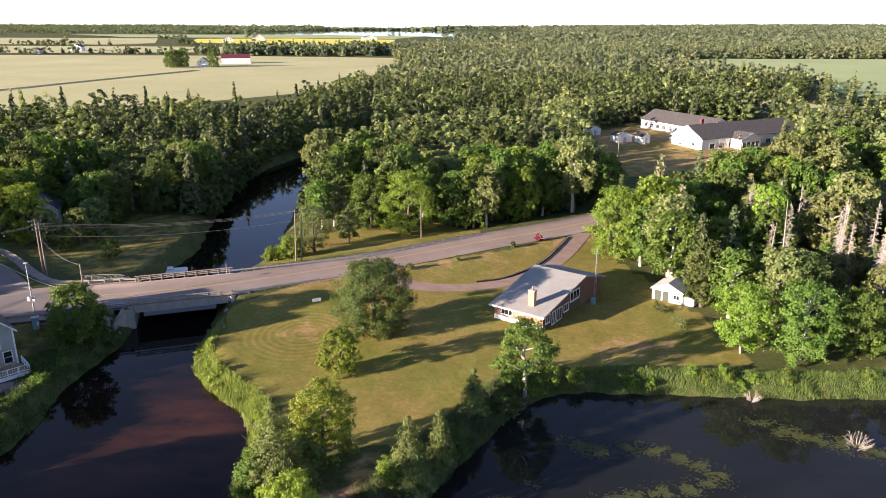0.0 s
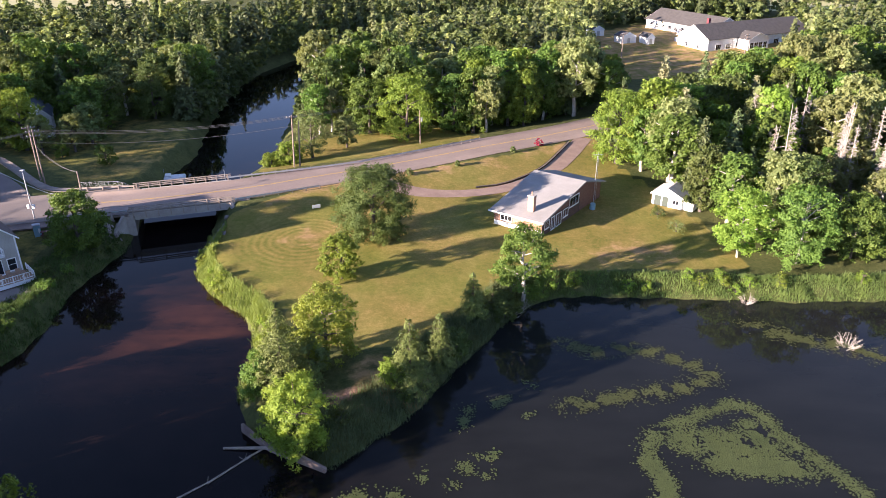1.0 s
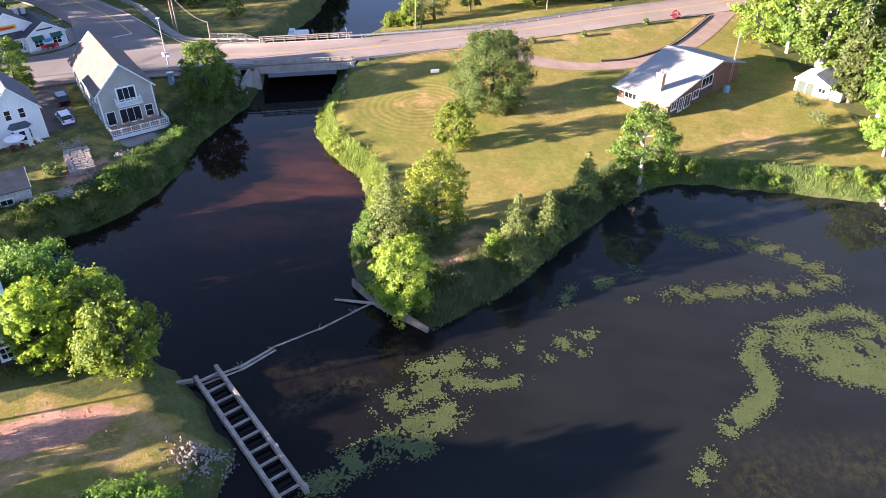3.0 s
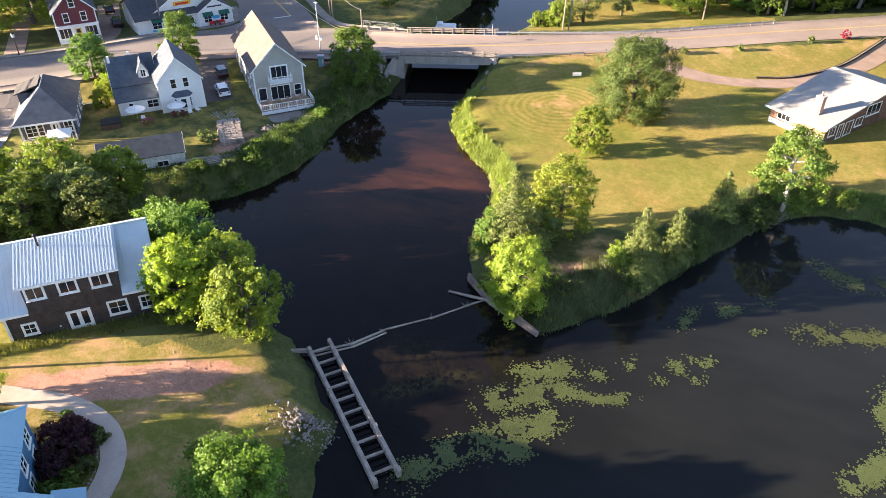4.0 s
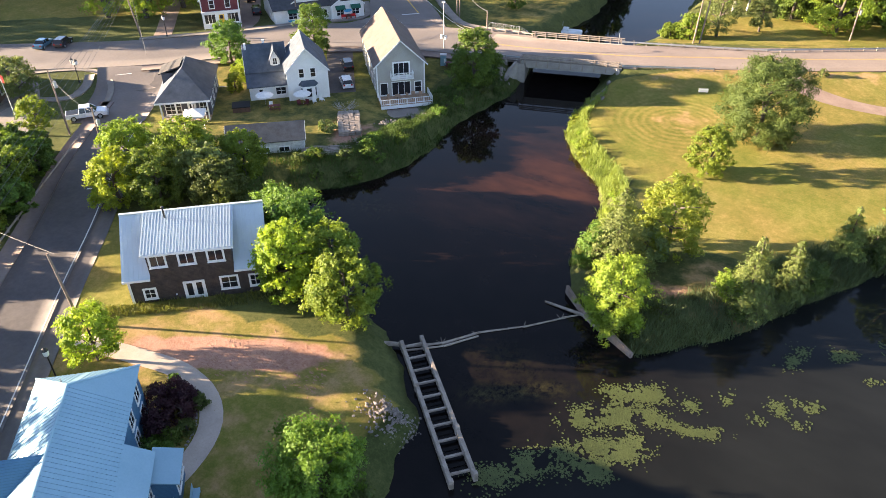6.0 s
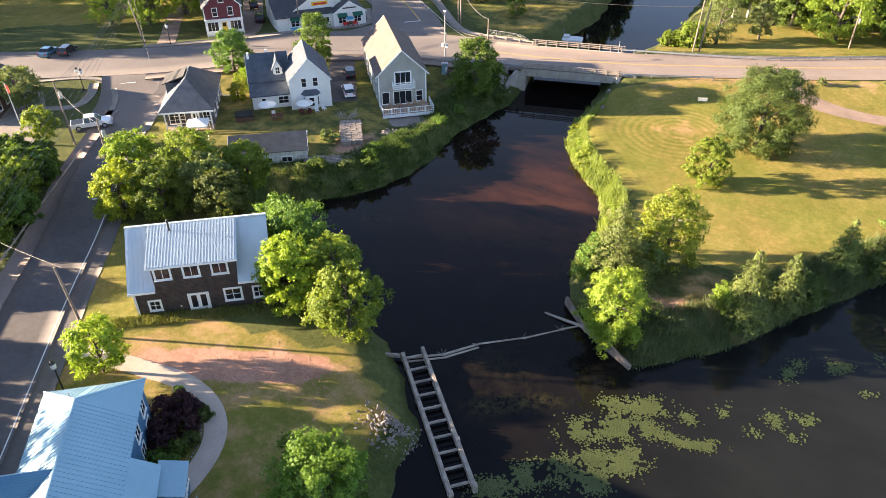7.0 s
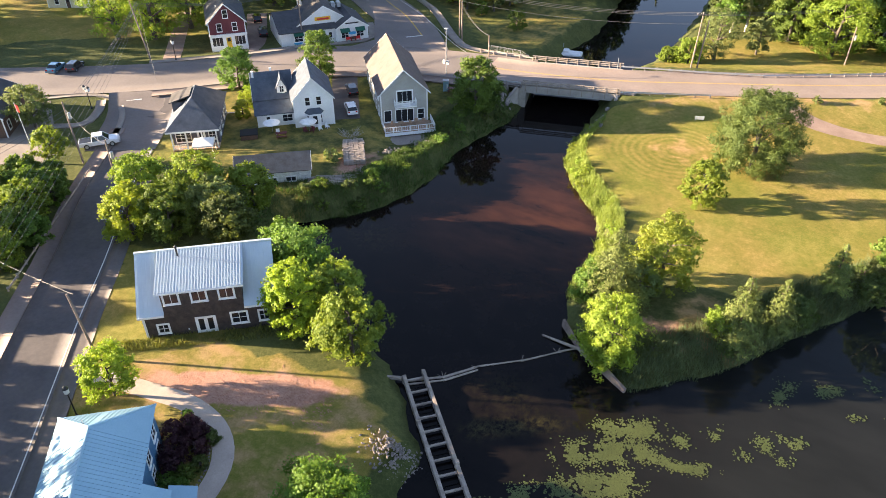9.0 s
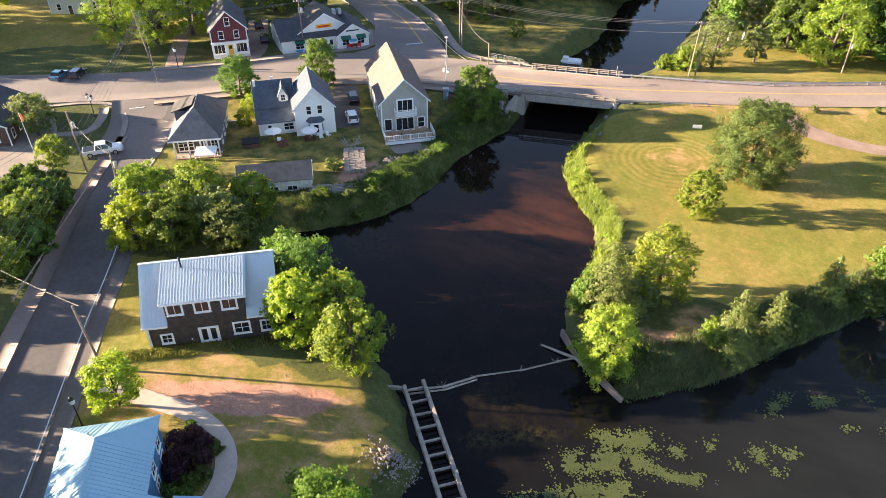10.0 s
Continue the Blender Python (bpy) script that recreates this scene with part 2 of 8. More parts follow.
def water_material():
    """Still brown river water; paler where red silt lies close under the surface."""
    mat, tree, bsdf, _ = nodes_of("water")
    tex = tree.nodes.new("ShaderNodeTexCoord")
    att = tree.nodes.new("ShaderNodeAttribute")
    att.attribute_name = "silt"
    n1, n2 = noise_node(tree, 0.12, 4, 0.6, stretch=(0.7, 1.6, 1)), noise_node(tree, 0.35, 7, 0.72)
    amount = calc(tree, "MULTIPLY", att.outputs["Fac"], calc(tree, "ADD", calc(tree, "MULTIPLY", n1.outputs[0], 2.6), -0.75), True)
    murk = tree.nodes.new("ShaderNodeAttribute")
    murk.attribute_name = "murk"
    clear = ramp(tree, n2.outputs[0], [(0.36, (0.0035, 0.003, 0.0032)), (0.64, (0.0085, 0.0064, 0.006))]).outputs[0]
    cloudy = ramp(tree, n1.outputs[0], [(0.35, (0.0115, 0.0125, 0.0118)), (0.7, (0.0165, 0.0178, 0.0170))]).outputs[0]
    col = mix(tree, amount, mix(tree, murk.outputs["Fac"], clear, cloudy), (0.055, 0.022, 0.013))
    weed = tree.nodes.new("ShaderNodeAttribute")
    weed.attribute_name = "weed"
    n3 = noise_node(tree, 1.1, 7, 0.8, stretch=(1.3, 0.9, 1))
    col = mix(tree, calc(tree, "MULTIPLY", weed.outputs["Fac"], calc(tree, "ADD", calc(tree, "MULTIPLY", n3.outputs[0], 4.0), -1.75), True), col, (0.052, 0.045, 0.017))
    tree.links.new(col, bsdf.inputs["Base Color"])
    bsdf.inputs["Roughness"].default_value, bsdf.inputs["IOR"].default_value = 0.035, 1.333
    bsdf.inputs["Specular IOR Level"].default_value = 0.26
    ripple = noise_node(tree, 1.3, 3, 0.5)
    bump(tree, bsdf, ripple.outputs[0], 0.05, 0.05)
    return mat


GROUND, WATER = ground_material(), water_material()
ASPHALT = surface("asphalt", (0.20, 0.155, 0.13), (0.30, 0.235, 0.195), 0.12, 2.5, 0.85, relief=0.15)
TOWN_ASPHALT = surface("town_asphalt", (0.135, 0.115, 0.105), (0.215, 0.18, 0.16), 0.1, 2.5, 0.88, relief=0.2)
OLD_ASPHALT = surface("old_asphalt", (0.14, 0.115, 0.10), (0.225, 0.185, 0.16), 0.1, 2.0, 0.9, relief=0.2)
MILL_ASPHALT = surface("mill_asphalt", (0.062, 0.054, 0.053), (0.125, 0.107, 0.10), 0.09, 1.6, 0.85, relief=0.2, stretch=(1, 1, 1))
GREY_STRIP = surface("worn_grey_strip", (0.095, 0.082, 0.076), (0.155, 0.132, 0.118), 0.2, 2.4, 0.92, relief=0.3)
BROWN_STRIP = surface("brown_gravel_strip", (0.155, 0.115, 0.098), (0.25, 0.19, 0.16), 0.15, 2.4, 0.92, relief=0.3)
PATH_CONCRETE = surface("path_concrete", (0.40, 0.325, 0.265), (0.54, 0.45, 0.375), 0.5, 6, 0.9)
SIDEWALK = surface("sidewalk", (0.18, 0.152, 0.13), (0.28, 0.24, 0.205), 0.5, 6, 0.9)
GRAVEL = surface("gravel", (0.20, 0.135, 0.105), (0.32, 0.23, 0.18), 0.4, 7, 0.95, relief=0.5)
RED_EARTH = surface("red_earth", (0.26, 0.12, 0.075), (0.42, 0.235, 0.165), 0.35, 6, 0.95, relief=0.7)
PAINT_WHITE = surface("road_paint_white", (0.55, 0.53, 0.5), (0.72, 0.7, 0.66), 2, 20, 0.8)
PAINT_YELLOW = surface("road_paint_yellow", (0.45, 0.29, 0.05), (0.6, 0.4, 0.08), 2, 20, 0.8)
CONCRETE = surface("concrete", (0.28, 0.25, 0.22), (0.45, 0.41, 0.36), 0.5, 5, 0.9, relief=0.3)
WHITE_SIDING = surface("white_siding", (0.68, 0.68, 0.66), (0.80, 0.80, 0.78), 0.6, 8, 0.6, lines=("Z", 0.14), relief=0.3, line_dark=0.85)
PEELING = surface("peeling_white_paint", (0.42, 0.41, 0.39), (0.80, 0.80, 0.78), 2.2, 7, 0.75, lines=("Z", 0.2), relief=0.5, line_dark=0.8)
GREY_SIDING = surface("grey_siding", (0.33, 0.32, 0.29), (0.41, 0.40, 0.36), 0.6, 8, 0.6, lines=("Z", 0.14), relief=0.3)
RED_SIDING = surface("red_siding", (0.095, 0.016, 0.022), (0.15, 0.028, 0.036), 0.6, 8, 0.6, lines=("Z", 0.14), relief=0.3)
BLUE_SIDING = surface("blue_siding", (0.045, 0.13, 0.24), (0.075, 0.19, 0.32), 0.6, 8, 0.6, lines=("Z", 0.14), relief=0.3)
BEIGE_SIDING = surface("beige_siding", (0.55, 0.5, 0.38), (0.68, 0.62, 0.48), 0.6, 8, 0.6, lines=("Z", 0.14), relief=0.3)
NAVY_SIDING = surface("navy_siding", (0.05, 0.055, 0.075), (0.09, 0.095, 0.12), 0.6, 8, 0.6, lines=("Z", 0.14), relief=0.3)
WOOD_SHINGLE = surface("wood_shingle", (0.028, 0.023, 0.021), (0.095, 0.07, 0.06), 1.2, 9, 0.9, lines=("Z", 0.16), relief=0.7, line_dark=0.55)
BROWN_WOOD = surface("brown_wood", (0.07, 0.04, 0.03), (0.13, 0.075, 0.05), 1.2, 9, 0.8, lines=("X", 0.2), relief=0.4)
BRICK = surface("brick_face", (0.36, 0.19, 0.12), (0.50, 0.30, 0.21), 1.5, 10, 0.9, vary=0.3)
MORTAR = surface("brick_and_mortar", (0.15, 0.075, 0.05), (0.24, 0.13, 0.09), 2, 12, 0.95, lines=("Z", 0.15))
STAINED = surface("stained_concrete", (0.055, 0.045, 0.04), (0.155, 0.125, 0.105), 0.8, 6, 0.9, relief=0.4)
TAN_CONCRETE = surface("tan_stained_concrete", (0.12, 0.085, 0.07), (0.33, 0.25, 0.205), 0.6, 5, 0.9, relief=0.4)
TRIM = surface("white_trim", (0.70, 0.70, 0.68), (0.82, 0.82, 0.80), 1.0, 10, 0.5, relief=0.08)
GREY_ROOF = surface("grey_roof_shingle", (0.04, 0.052, 0.068), (0.09, 0.108, 0.135), 0.9, 7, 0.9, relief=0.5, vary=0.2)
SLATE_ROOF = surface("slate_grey_shingle", (0.026, 0.033, 0.042), (0.06, 0.072, 0.09), 0.9, 7, 0.9, relief=0.5)
DARK_ROOF = surface("dark_roof_shingle", (0.035, 0.036, 0.042), (0.075, 0.075, 0.08), 0.9, 7, 0.9, relief=0.5)
BROWN_ROOF = surface("weathered_roof_shingle", (0.045, 0.042, 0.04), (0.092, 0.083, 0.077), 0.9, 7, 0.9, relief=0.5)
BEIGE_ROOF = surface("beige_roof_shingle", (0.098, 0.070, 0.060), (0.15, 0.110, 0.093), 0.7, 7, 0.9, relief=0.5)
FLAT_ROOF = surface("pale_roof", (0.23, 0.22, 0.205), (0.32, 0.31, 0.29), 0.35, 5, 0.85, relief=0.25)
METAL_ROOF = surface("sheet_metal_roof", (0.50, 0.57, 0.60), (0.62, 0.68, 0.70), 0.3, 6, 0.38, 0.3, relief=0.05)
BLUE_METAL = surface("pale_blue_metal_roof", (0.22, 0.37, 0.45), (0.29, 0.445, 0.53), 0.3, 6, 0.42, 0.2, relief=0.05)
GLASS = plain("window_glass", (0.018, 0.02, 0.024), 0.06)
OLD_WOOD = surface("weathered_timber", (0.20, 0.16, 0.13), (0.42, 0.36, 0.30), 1.2, 10, 0.9, relief=0.6, stretch=(1, 1, 1))
POLE_WOOD = surface("pole_wood", (0.13, 0.095, 0.075), (0.27, 0.21, 0.17), 1.5, 14, 0.9, relief=0.4)
DECK_WOOD = surface("deck_wood", (0.30, 0.19, 0.12), (0.45, 0.31, 0.21), 1.2, 10, 0.8, lines=("X", 0.14))
BARK = surface("bark", (0.05, 0.04, 0.033), (0.13, 0.105, 0.085), 2.0, 14, 0.95, relief=0.8)
PALE_BARK = surface("pale_bark", (0.30, 0.27, 0.23), (0.50, 0.46, 0.41), 2.0, 10, 0.9, relief=0.5)
DEAD_WOOD = surface("dead_wood", (0.26, 0.225, 0.19), (0.46, 0.41, 0.355), 2.0, 12, 0.9, relief=0.5)
STEEL = surface("galvanised_steel", (0.36, 0.37, 0.38), (0.52, 0.53, 0.54), 2.0, 10, 0.5, 0.7, relief=0.05)
BLACK_METAL = plain("black_metal", (0.012, 0.012, 0.013), 0.45)
WIRE = plain("wire", (0.09, 0.09, 0.09), 0.6)
OPENING_DARK = plain("dark_opening_panel", (0.05, 0.065, 0.05), 0.8)
SHED_ROOF = surface("weathered_white_roof", (0.34, 0.33, 0.31), (0.52, 0.51, 0.49), 0.8, 5, 0.85, relief=0.25)
RUBBER = plain("rubber", (0.012, 0.012, 0.012), 0.85)
CAR_WHITE, CAR_BLACK, CAR_BLUE, CAR_DARK = plain("white_car_paint", (0.78, 0.79, 0.8), 0.25, 0, 0.6), plain("black_car_paint", (0.012, 0.012, 0.014), 0.2, 0, 0.6), plain("blue_car_paint", (0.10, 0.22, 0.30), 0.25, 0.2, 0.6), plain("dark_car_paint", (0.03, 0.025, 0.03), 0.22, 0, 0.6)
LAMP_RED = plain("red_lamp_glass", (0.35, 0.01, 0.01), 0.2)
LAMP_CLEAR = plain("clear_lamp_glass", (0.75, 0.75, 0.72), 0.15)
CANVAS = plain("white_canvas", (0.78, 0.76, 0.72), 0.8)
GREEN_CANVAS = plain("green_canvas", (0.01, 0.09, 0.06), 0.8)
SIGN_YELLOW, SIGN_RED, SIGN_BLUE = plain("sign_yellow", (0.75, 0.42, 0.02), 0.5), plain("sign_red", (0.55, 0.02, 0.02), 0.5), plain("sign_blue", (0.05, 0.35, 0.65), 0.5)
DOOR_YELLOW = plain("yellow_door_paint", (0.62, 0.38, 0.02), 0.5)
ROCK = surface("rock", (0.13, 0.11, 0.10), (0.30, 0.26, 0.23), 1.0, 8, 0.9, relief=0.5, vary=0.5)
LEAF_MID = foliage("leaf_mid_green", (0.04, 0.095, 0.017), (0.165, 0.265, 0.046))
LEAF_DARK = foliage("leaf_dark_green", (0.038, 0.074, 0.018), (0.135, 0.174, 0.045), 0.33)
LEAF_LIGHT = foliage("leaf_light_green", (0.078, 0.158, 0.020), (0.25, 0.36, 0.05), 0.4)
LEAF_FRESH = foliage("leaf_fresh_green", (0.095, 0.178, 0.024), (0.32, 0.42, 0.06), 0.42)
LEAF_BUSH = foliage("leaf_bush_green", (0.055, 0.165, 0.022), (0.185, 0.38, 0.055), 0.38)
LEAF_YELLOW = foliage("leaf_yellow_green", (0.10, 0.185, 0.015), (0.34, 0.44, 0.05), 0.4)
LEAF_GREY = foliage("leaf_grey_green", (0.062, 0.098, 0.030), (0.195, 0.245, 0.082), 0.3)
WOOD_LEAF = foliage("leaf_wood_green", (0.105, 0.145, 0.05), (0.29, 0.335, 0.125), 0.42)
LEAF_PURPLE = foliage("leaf_purple", (0.02, 0.008, 0.010), (0.075, 0.025, 0.03), 0.2)
LEAF_RED = foliage("leaf_red", (0.18, 0.02, 0.02), (0.5, 0.08, 0.06), 0.3)
NEEDLE = foliage("spruce_needle", (0.034, 0.062, 0.022), (0.135, 0.175, 0.065), 0.15)
NEEDLE_PALE = foliage("larch_needle", (0.062, 0.097, 0.022), (0.205, 0.255, 0.058), 0.2)
NEEDLE_MID = foliage("larch_needle_green", (0.055, 0.098, 0.022), (0.185, 0.245, 0.06), 0.2)
NEEDLE_GREY = foliage("sickly_needle", (0.140, 0.149, 0.073), (0.308, 0.299, 0.145), 0.15)
# reeds in shaded and sunlit copies: how light falls is put into the colours
REED_SHADED = foliage("shaded_reed_blade", (0.05, 0.085, 0.04), (0.17, 0.225, 0.095), 0.25)
# bank grass darkened: the shade of houses and thicket is in its colour
SHADED_BANK_GRASS = foliage("shaded_bank_grass_blade", (0.028, 0.062, 0.016), (0.095, 0.165, 0.042), 0.3)
REED_SUNLIT = foliage("sunlit_reed_blade", (0.09, 0.14, 0.026), (0.255, 0.30, 0.075), 0.3)
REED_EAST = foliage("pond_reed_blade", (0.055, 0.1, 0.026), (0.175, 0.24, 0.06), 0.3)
TALL_GRASS = foliage("tall_grass_blade", (0.085, 0.12, 0.025), (0.24, 0.26, 0.075), 0.3)
# far foliage: distance haze is put into the colour, lifted and greyed
HAZED_LEAF = foliage("hazed_leaf", (0.135, 0.16, 0.078), (0.25, 0.28, 0.13), 0.4)
HAZED_NEEDLE = foliage("hazed_needle", (0.08, 0.108, 0.062), (0.16, 0.19, 0.10), 0.35)
PAD = foliage("lily_pad_leaf", (0.045, 0.066, 0.022), (0.135, 0.165, 0.055), 0.1)
# ---- the lie of the land ----
# shores of the mill pond and of the river above and below the bridge, as plan outlines
WEST_BANK = [(-54, 120), (-53, 113), (-51.5, 106.6), (-52.6, 100), (-53.6, 92), (-52.4, 82), (-53.0, 75), (-55, 69), (-58.5, 64), (-63, 60), (-59, 54), (-47, 50), (-38, 46.5), (-32.5, 43.6),
             (-27.5, 38.6), (-24, 35.8), (-24.6, 32.5), (-22.8, 28.4), (-25, 20), (-36, 4), (-60, -40)]
POND_FAR_SIDE = [(-60, -90), (260, -90), (260, 40), (150, 82), (100, 88), (61, 88.8), (47.5, 88.5), (40, 89.3), (24.3, 90.1), (17, 90.2), (12, 87.7), (7.8, 82.4), (3.1, 75), (-0.4, 69), (-3.3, 64.1), (-6.5, 60), (-11.2, 55.2)]
POINT_SHORE = [(-17.6, 58.8), (-20.8, 61.4), (-22.6, 66), (-23.6, 78), (-26.5, 84.7), (-32.2, 90.2), (-36.3, 96.3), (-37.9, 101), (-38.6, 111.5), (-40, 118), (-42, 128)]
UPSTREAM = [(-38.9, 145), (-38, 157), (-40, 187), (-43.5, 222), (-40, 262), (-10, 300), (40, 330), (40, 350), (-20, 325), (-52, 285), (-62.3, 250), (-64, 225), (-62.5, 200), (-59, 175), (-55.5, 156), (-57, 142), (-56, 130)]
SHORE = np.array(WEST_BANK + POND_FAR_SIDE + POINT_SHORE + UPSTREAM, float)
MAIN_ROAD = [(-62, 116.6), (-55, 117.9), (-39, 122.9), (-25, 130), (-8, 139.2), (8.5, 149.5), (29, 161.5), (60, 183), (110, 215), (200, 260)]
TOWN_STREET = [(-54, 118.2), (-64, 115.9), (-81, 110.5), (-93.5, 102), (-103.5, 90), (-112.5, 80.5), (-126, 70), (-152, 52), (-222, 2)]
MILL_STREET = [(-26, -22), (-54.2, 11.6), (-68.3, 28), (-75.8, 37.2), (-88.2, 51.5), (-98.5, 66), (-106, 80)]
HILL_STREET = [(-75, 116.5), (-82.3, 124.7), (-92.8, 134), (-104.4, 141.8), (-150, 173), (-240, 236)]


def to_path(points, xy):
    """The distance of points (n, 2) from a line of corners."""
    best = np.full(len(xy), 1e9)
    for a, b in zip(points[:-1], points[1:]):
        a, b = np.array(a, float), np.array(b, float)
        s = np.clip(((xy - a) @ (b - a)) / ((b - a) @ (b - a)), 0, 1)
        best = np.minimum(best, np.hypot(*(xy - a - s[:, None] * (b - a)).T))
    return best


def inside(poly, xy):
    poly = np.asarray(poly, float)
    x, y = xy[:, 0], xy[:, 1]
    odd = np.zeros(len(xy), bool)
    for (x0, y0), (x1, y1) in zip(poly, np.roll(poly, -1, 0)):
        cross = ((y0 > y) != (y1 > y)) & (x < (x1 - x0) * (y - y0) / (y1 - y0 + 1e-12) + x0)
        odd ^= cross
    return odd


def bay(xy):
    """Below zero inside the far bay."""
    x, y = xy[:, 0], xy[:, 1]
    wob = 120 * np.sin(x / 310) + 60 * np.sin(x / 97 + 1)
    return np.maximum(np.abs(y - 3620 + wob) - 1080 + 120 * np.sin(x / 520.), np.maximum(-1250 - x + 0.12 * y, x - 330 - 0.05 * (y - 3000)))


def smooth(a, b, v):
    t = np.clip((v - a) / (b - a), 0, 1)
    return t * t * (3 - 2 * t)


def dry_land(xy):
    """The height of the land, were there no water."""
    x, y = xy[:, 0], xy[:, 1]
    z = 2.2 + 0.8 * smooth(-30, -60, x) + 3.2 * smooth(180, 300, y) * smooth(8, 60, shore_distance(xy)) + 1.2 * smooth(140, 250, y) * smooth(20, 60, x)
    z = np.maximum(z, z + 0.4 * smooth(95, 120, y) * smooth(-40, -20, x))
    d = np.minimum(np.minimum(to_path(MAIN_ROAD, xy), to_path(TOWN_STREET, xy)), to_path(HILL_STREET[:4], xy))
    z = z + (4.0 + 1.0 * smooth(10, 120, x) - z) * (1 - smooth(5.5, 17, d)) * (x > -140)
    z = z - 1.5 * np.exp(-(((x + 60.4) / 4.5) ** 2 + ((y - 87.4) / 4.5) ** 2))
    over_bay = smooth(-1700, -1300, x) * smooth(800, 500, x)
    z = z + 7 * smooth(3300, 4700, np.hypot(x, y)) * (1 - over_bay) + 8 * smooth(4740, 4900, y) * over_bay + 10 * smooth(500, 2500, x) * smooth(600, 2500, y)
    return z


def shore_distance(xy):
    ring = np.vstack([SHORE, SHORE[:1]])
    return np.where(inside(SHORE, xy), -1, 1) * to_path(ring, xy)


def land(xy):
    """The height of the ground, river bed included."""
    xy = np.atleast_2d(np.asarray(xy, float))
    z, d = dry_land(xy), shore_distance(xy)
    d = d + 0.5 * np.sin(xy[:, 0] * 0.9 + xy[:, 1] * 0.4) * np.cos(xy[:, 1] * 0.7 - xy[:, 0] * 0.3)
    bank = 0.15 + (z - 0.15) * smooth(0.0, 2.9, d)
    z = np.where(d > 0, np.minimum(bank, 0.02 + d * 1.15), np.maximum(-1.6, d * 0.4))
    b = bay(xy)
    return np.where(b < 150, np.where(b < 0, -3.0, -3 + (z + 3) * np.clip(b / 150, 0, 1)), z)


def height(x, y):
    return float(land([(x, y)])[0])


def lines_of(low, high, step, far, grow):
    inner = list(np.arange(low, high + step / 2, step))
    for sign, out in ((1, inner), (-1, inner)):
        at, s = (inner[-1] if sign > 0 else inner[0]), step
        while abs(at) < far:
            s *= grow
            at += sign * s
            out.append(at) if sign > 0 else out.insert(0, at)
    return np.array(inner)


XS, YS = lines_of(-170, 150, 1.6, 4900, 1.09), lines_of(-60, 260, 1.6, 4900, 1.07)
GX, GY = np.meshgrid(XS, YS)
GROUND_XY = np.column_stack([GX.ravel(), GY.ravel()])
ground_z = land(GROUND_XY)
nx, ny = len(XS), len(YS)
cell = np.arange(nx * ny).reshape(ny, nx)
QUADS = np.column_stack([cell[:-1, :-1].ravel(), cell[:-1, 1:].ravel(), cell[1:, 1:].ravel(), cell[1:, :-1].ravel()])
ground_mesh = fast_mesh("ground", np.column_stack([GROUND_XY, ground_z]), QUADS, GROUND, True)

# what covers the ground: lawn, dry grass, bare earth; the rest is rough grass and forest floor
LAWN = [(-37, 112), (-36, 100), (-30, 91), (-22, 84), (-15, 74), (-5, 73), (4, 83), (12, 91), (24, 94), (45, 95), (42, 120), (36, 140), (34, 158), (10, 142), (-22, 127)]
TOWN_GREEN = [(-300, 20), (-170, 60), (-150, 84), (-118, 108), (-160, 150), (-300, 200)]
VERGE = [(-64, 27.5), (-58, 25), (-49, 35), (-61, 48), (-73, 43)]
MILL_GREEN = [(-60, 22), (-52, 36), (-34, 40), (-27, 36), (-28, 26), (-30, 5), (-48, 5)]
RIVER_LAWN = [(-70, 128), (-58, 133), (-60, 175), (-90, 180), (-96, 150)]
EAST_LAWN = [(-36, 134), (-8, 146), (10, 156), (0, 170), (-34, 160)]
SCHOOL_YARD = [(44, 215), (84, 222), (120, 245), (150, 300), (100, 330), (52, 300)]
gx, gy = GROUND_XY.T
cover = np.zeros((len(GROUND_XY), 4), np.float32)
cover[:, 3] = 1
for area in (LAWN, TOWN_GREEN, MILL_GREEN, VERGE, RIVER_LAWN, EAST_LAWN, SCHOOL_YARD):
    # RIVER_LAWN mixes in darker rough grass to stand for the shade over it
    cover[inside(area, GROUND_XY), 0] = 0.5 if area is RIVER_LAWN else 1
cover[:, 0] = np.maximum(cover[:, 0], ((gx < -60) & (gy > 60) & (gy < 110) & (gx > -100)) * 0.5)
worn = np.exp(-(((gx + 21) / 9) ** 2 + ((gy - 106) / 9) ** 2)) * 0.5 + np.exp(-(((gx + 6) / 8) ** 2 + ((gy - 68) / 7) ** 2)) * 0.6 + np.exp(-(((gx - 30) / 14) ** 2 + ((gy - 100) / 8) ** 2)) * 0.5
verge = np.where(inside(LAWN, GROUND_XY), np.exp(-(to_path(MAIN_ROAD, GROUND_XY) / 13) ** 2) * 0.65, 0)
cover[:, 1] = np.maximum(np.maximum(worn, verge), inside(SCHOOL_YARD, GROUND_XY) * 0.5)
cover[:, 1] = np.maximum(cover[:, 1], inside(MILL_GREEN, GROUND_XY) * 0.45)
earth = np.exp(-(((gx + 43.5) * 0.85 + (gy - 32) * 0.5) / 10.5) ** 4 - ((-(gx + 43.5) * 0.5 + (gy - 32) * 0.85 - 0.5) / 2.2) ** 4)
cover[:, 2] = np.maximum(earth * 1.1, np.exp(-(((gx + 10) / 5) ** 2 + ((gy - 64) / 4) ** 2)) * 0.5)
cover[:, 2] = np.maximum(cover[:, 2], np.exp(-(((gx + 62.5) / 5.5) ** 2 + ((gy - 75) / 6.5) ** 2)) * 0.62)
col = ground_mesh.color_attributes.new("cover", "FLOAT_COLOR", "POINT")
col.data.foreach_set("color", cover.ravel())
tagged(new("ground", ground_mesh), "mown lawns, dry grass, red earth and forest floor down to the shores", "ground", kind="structure")

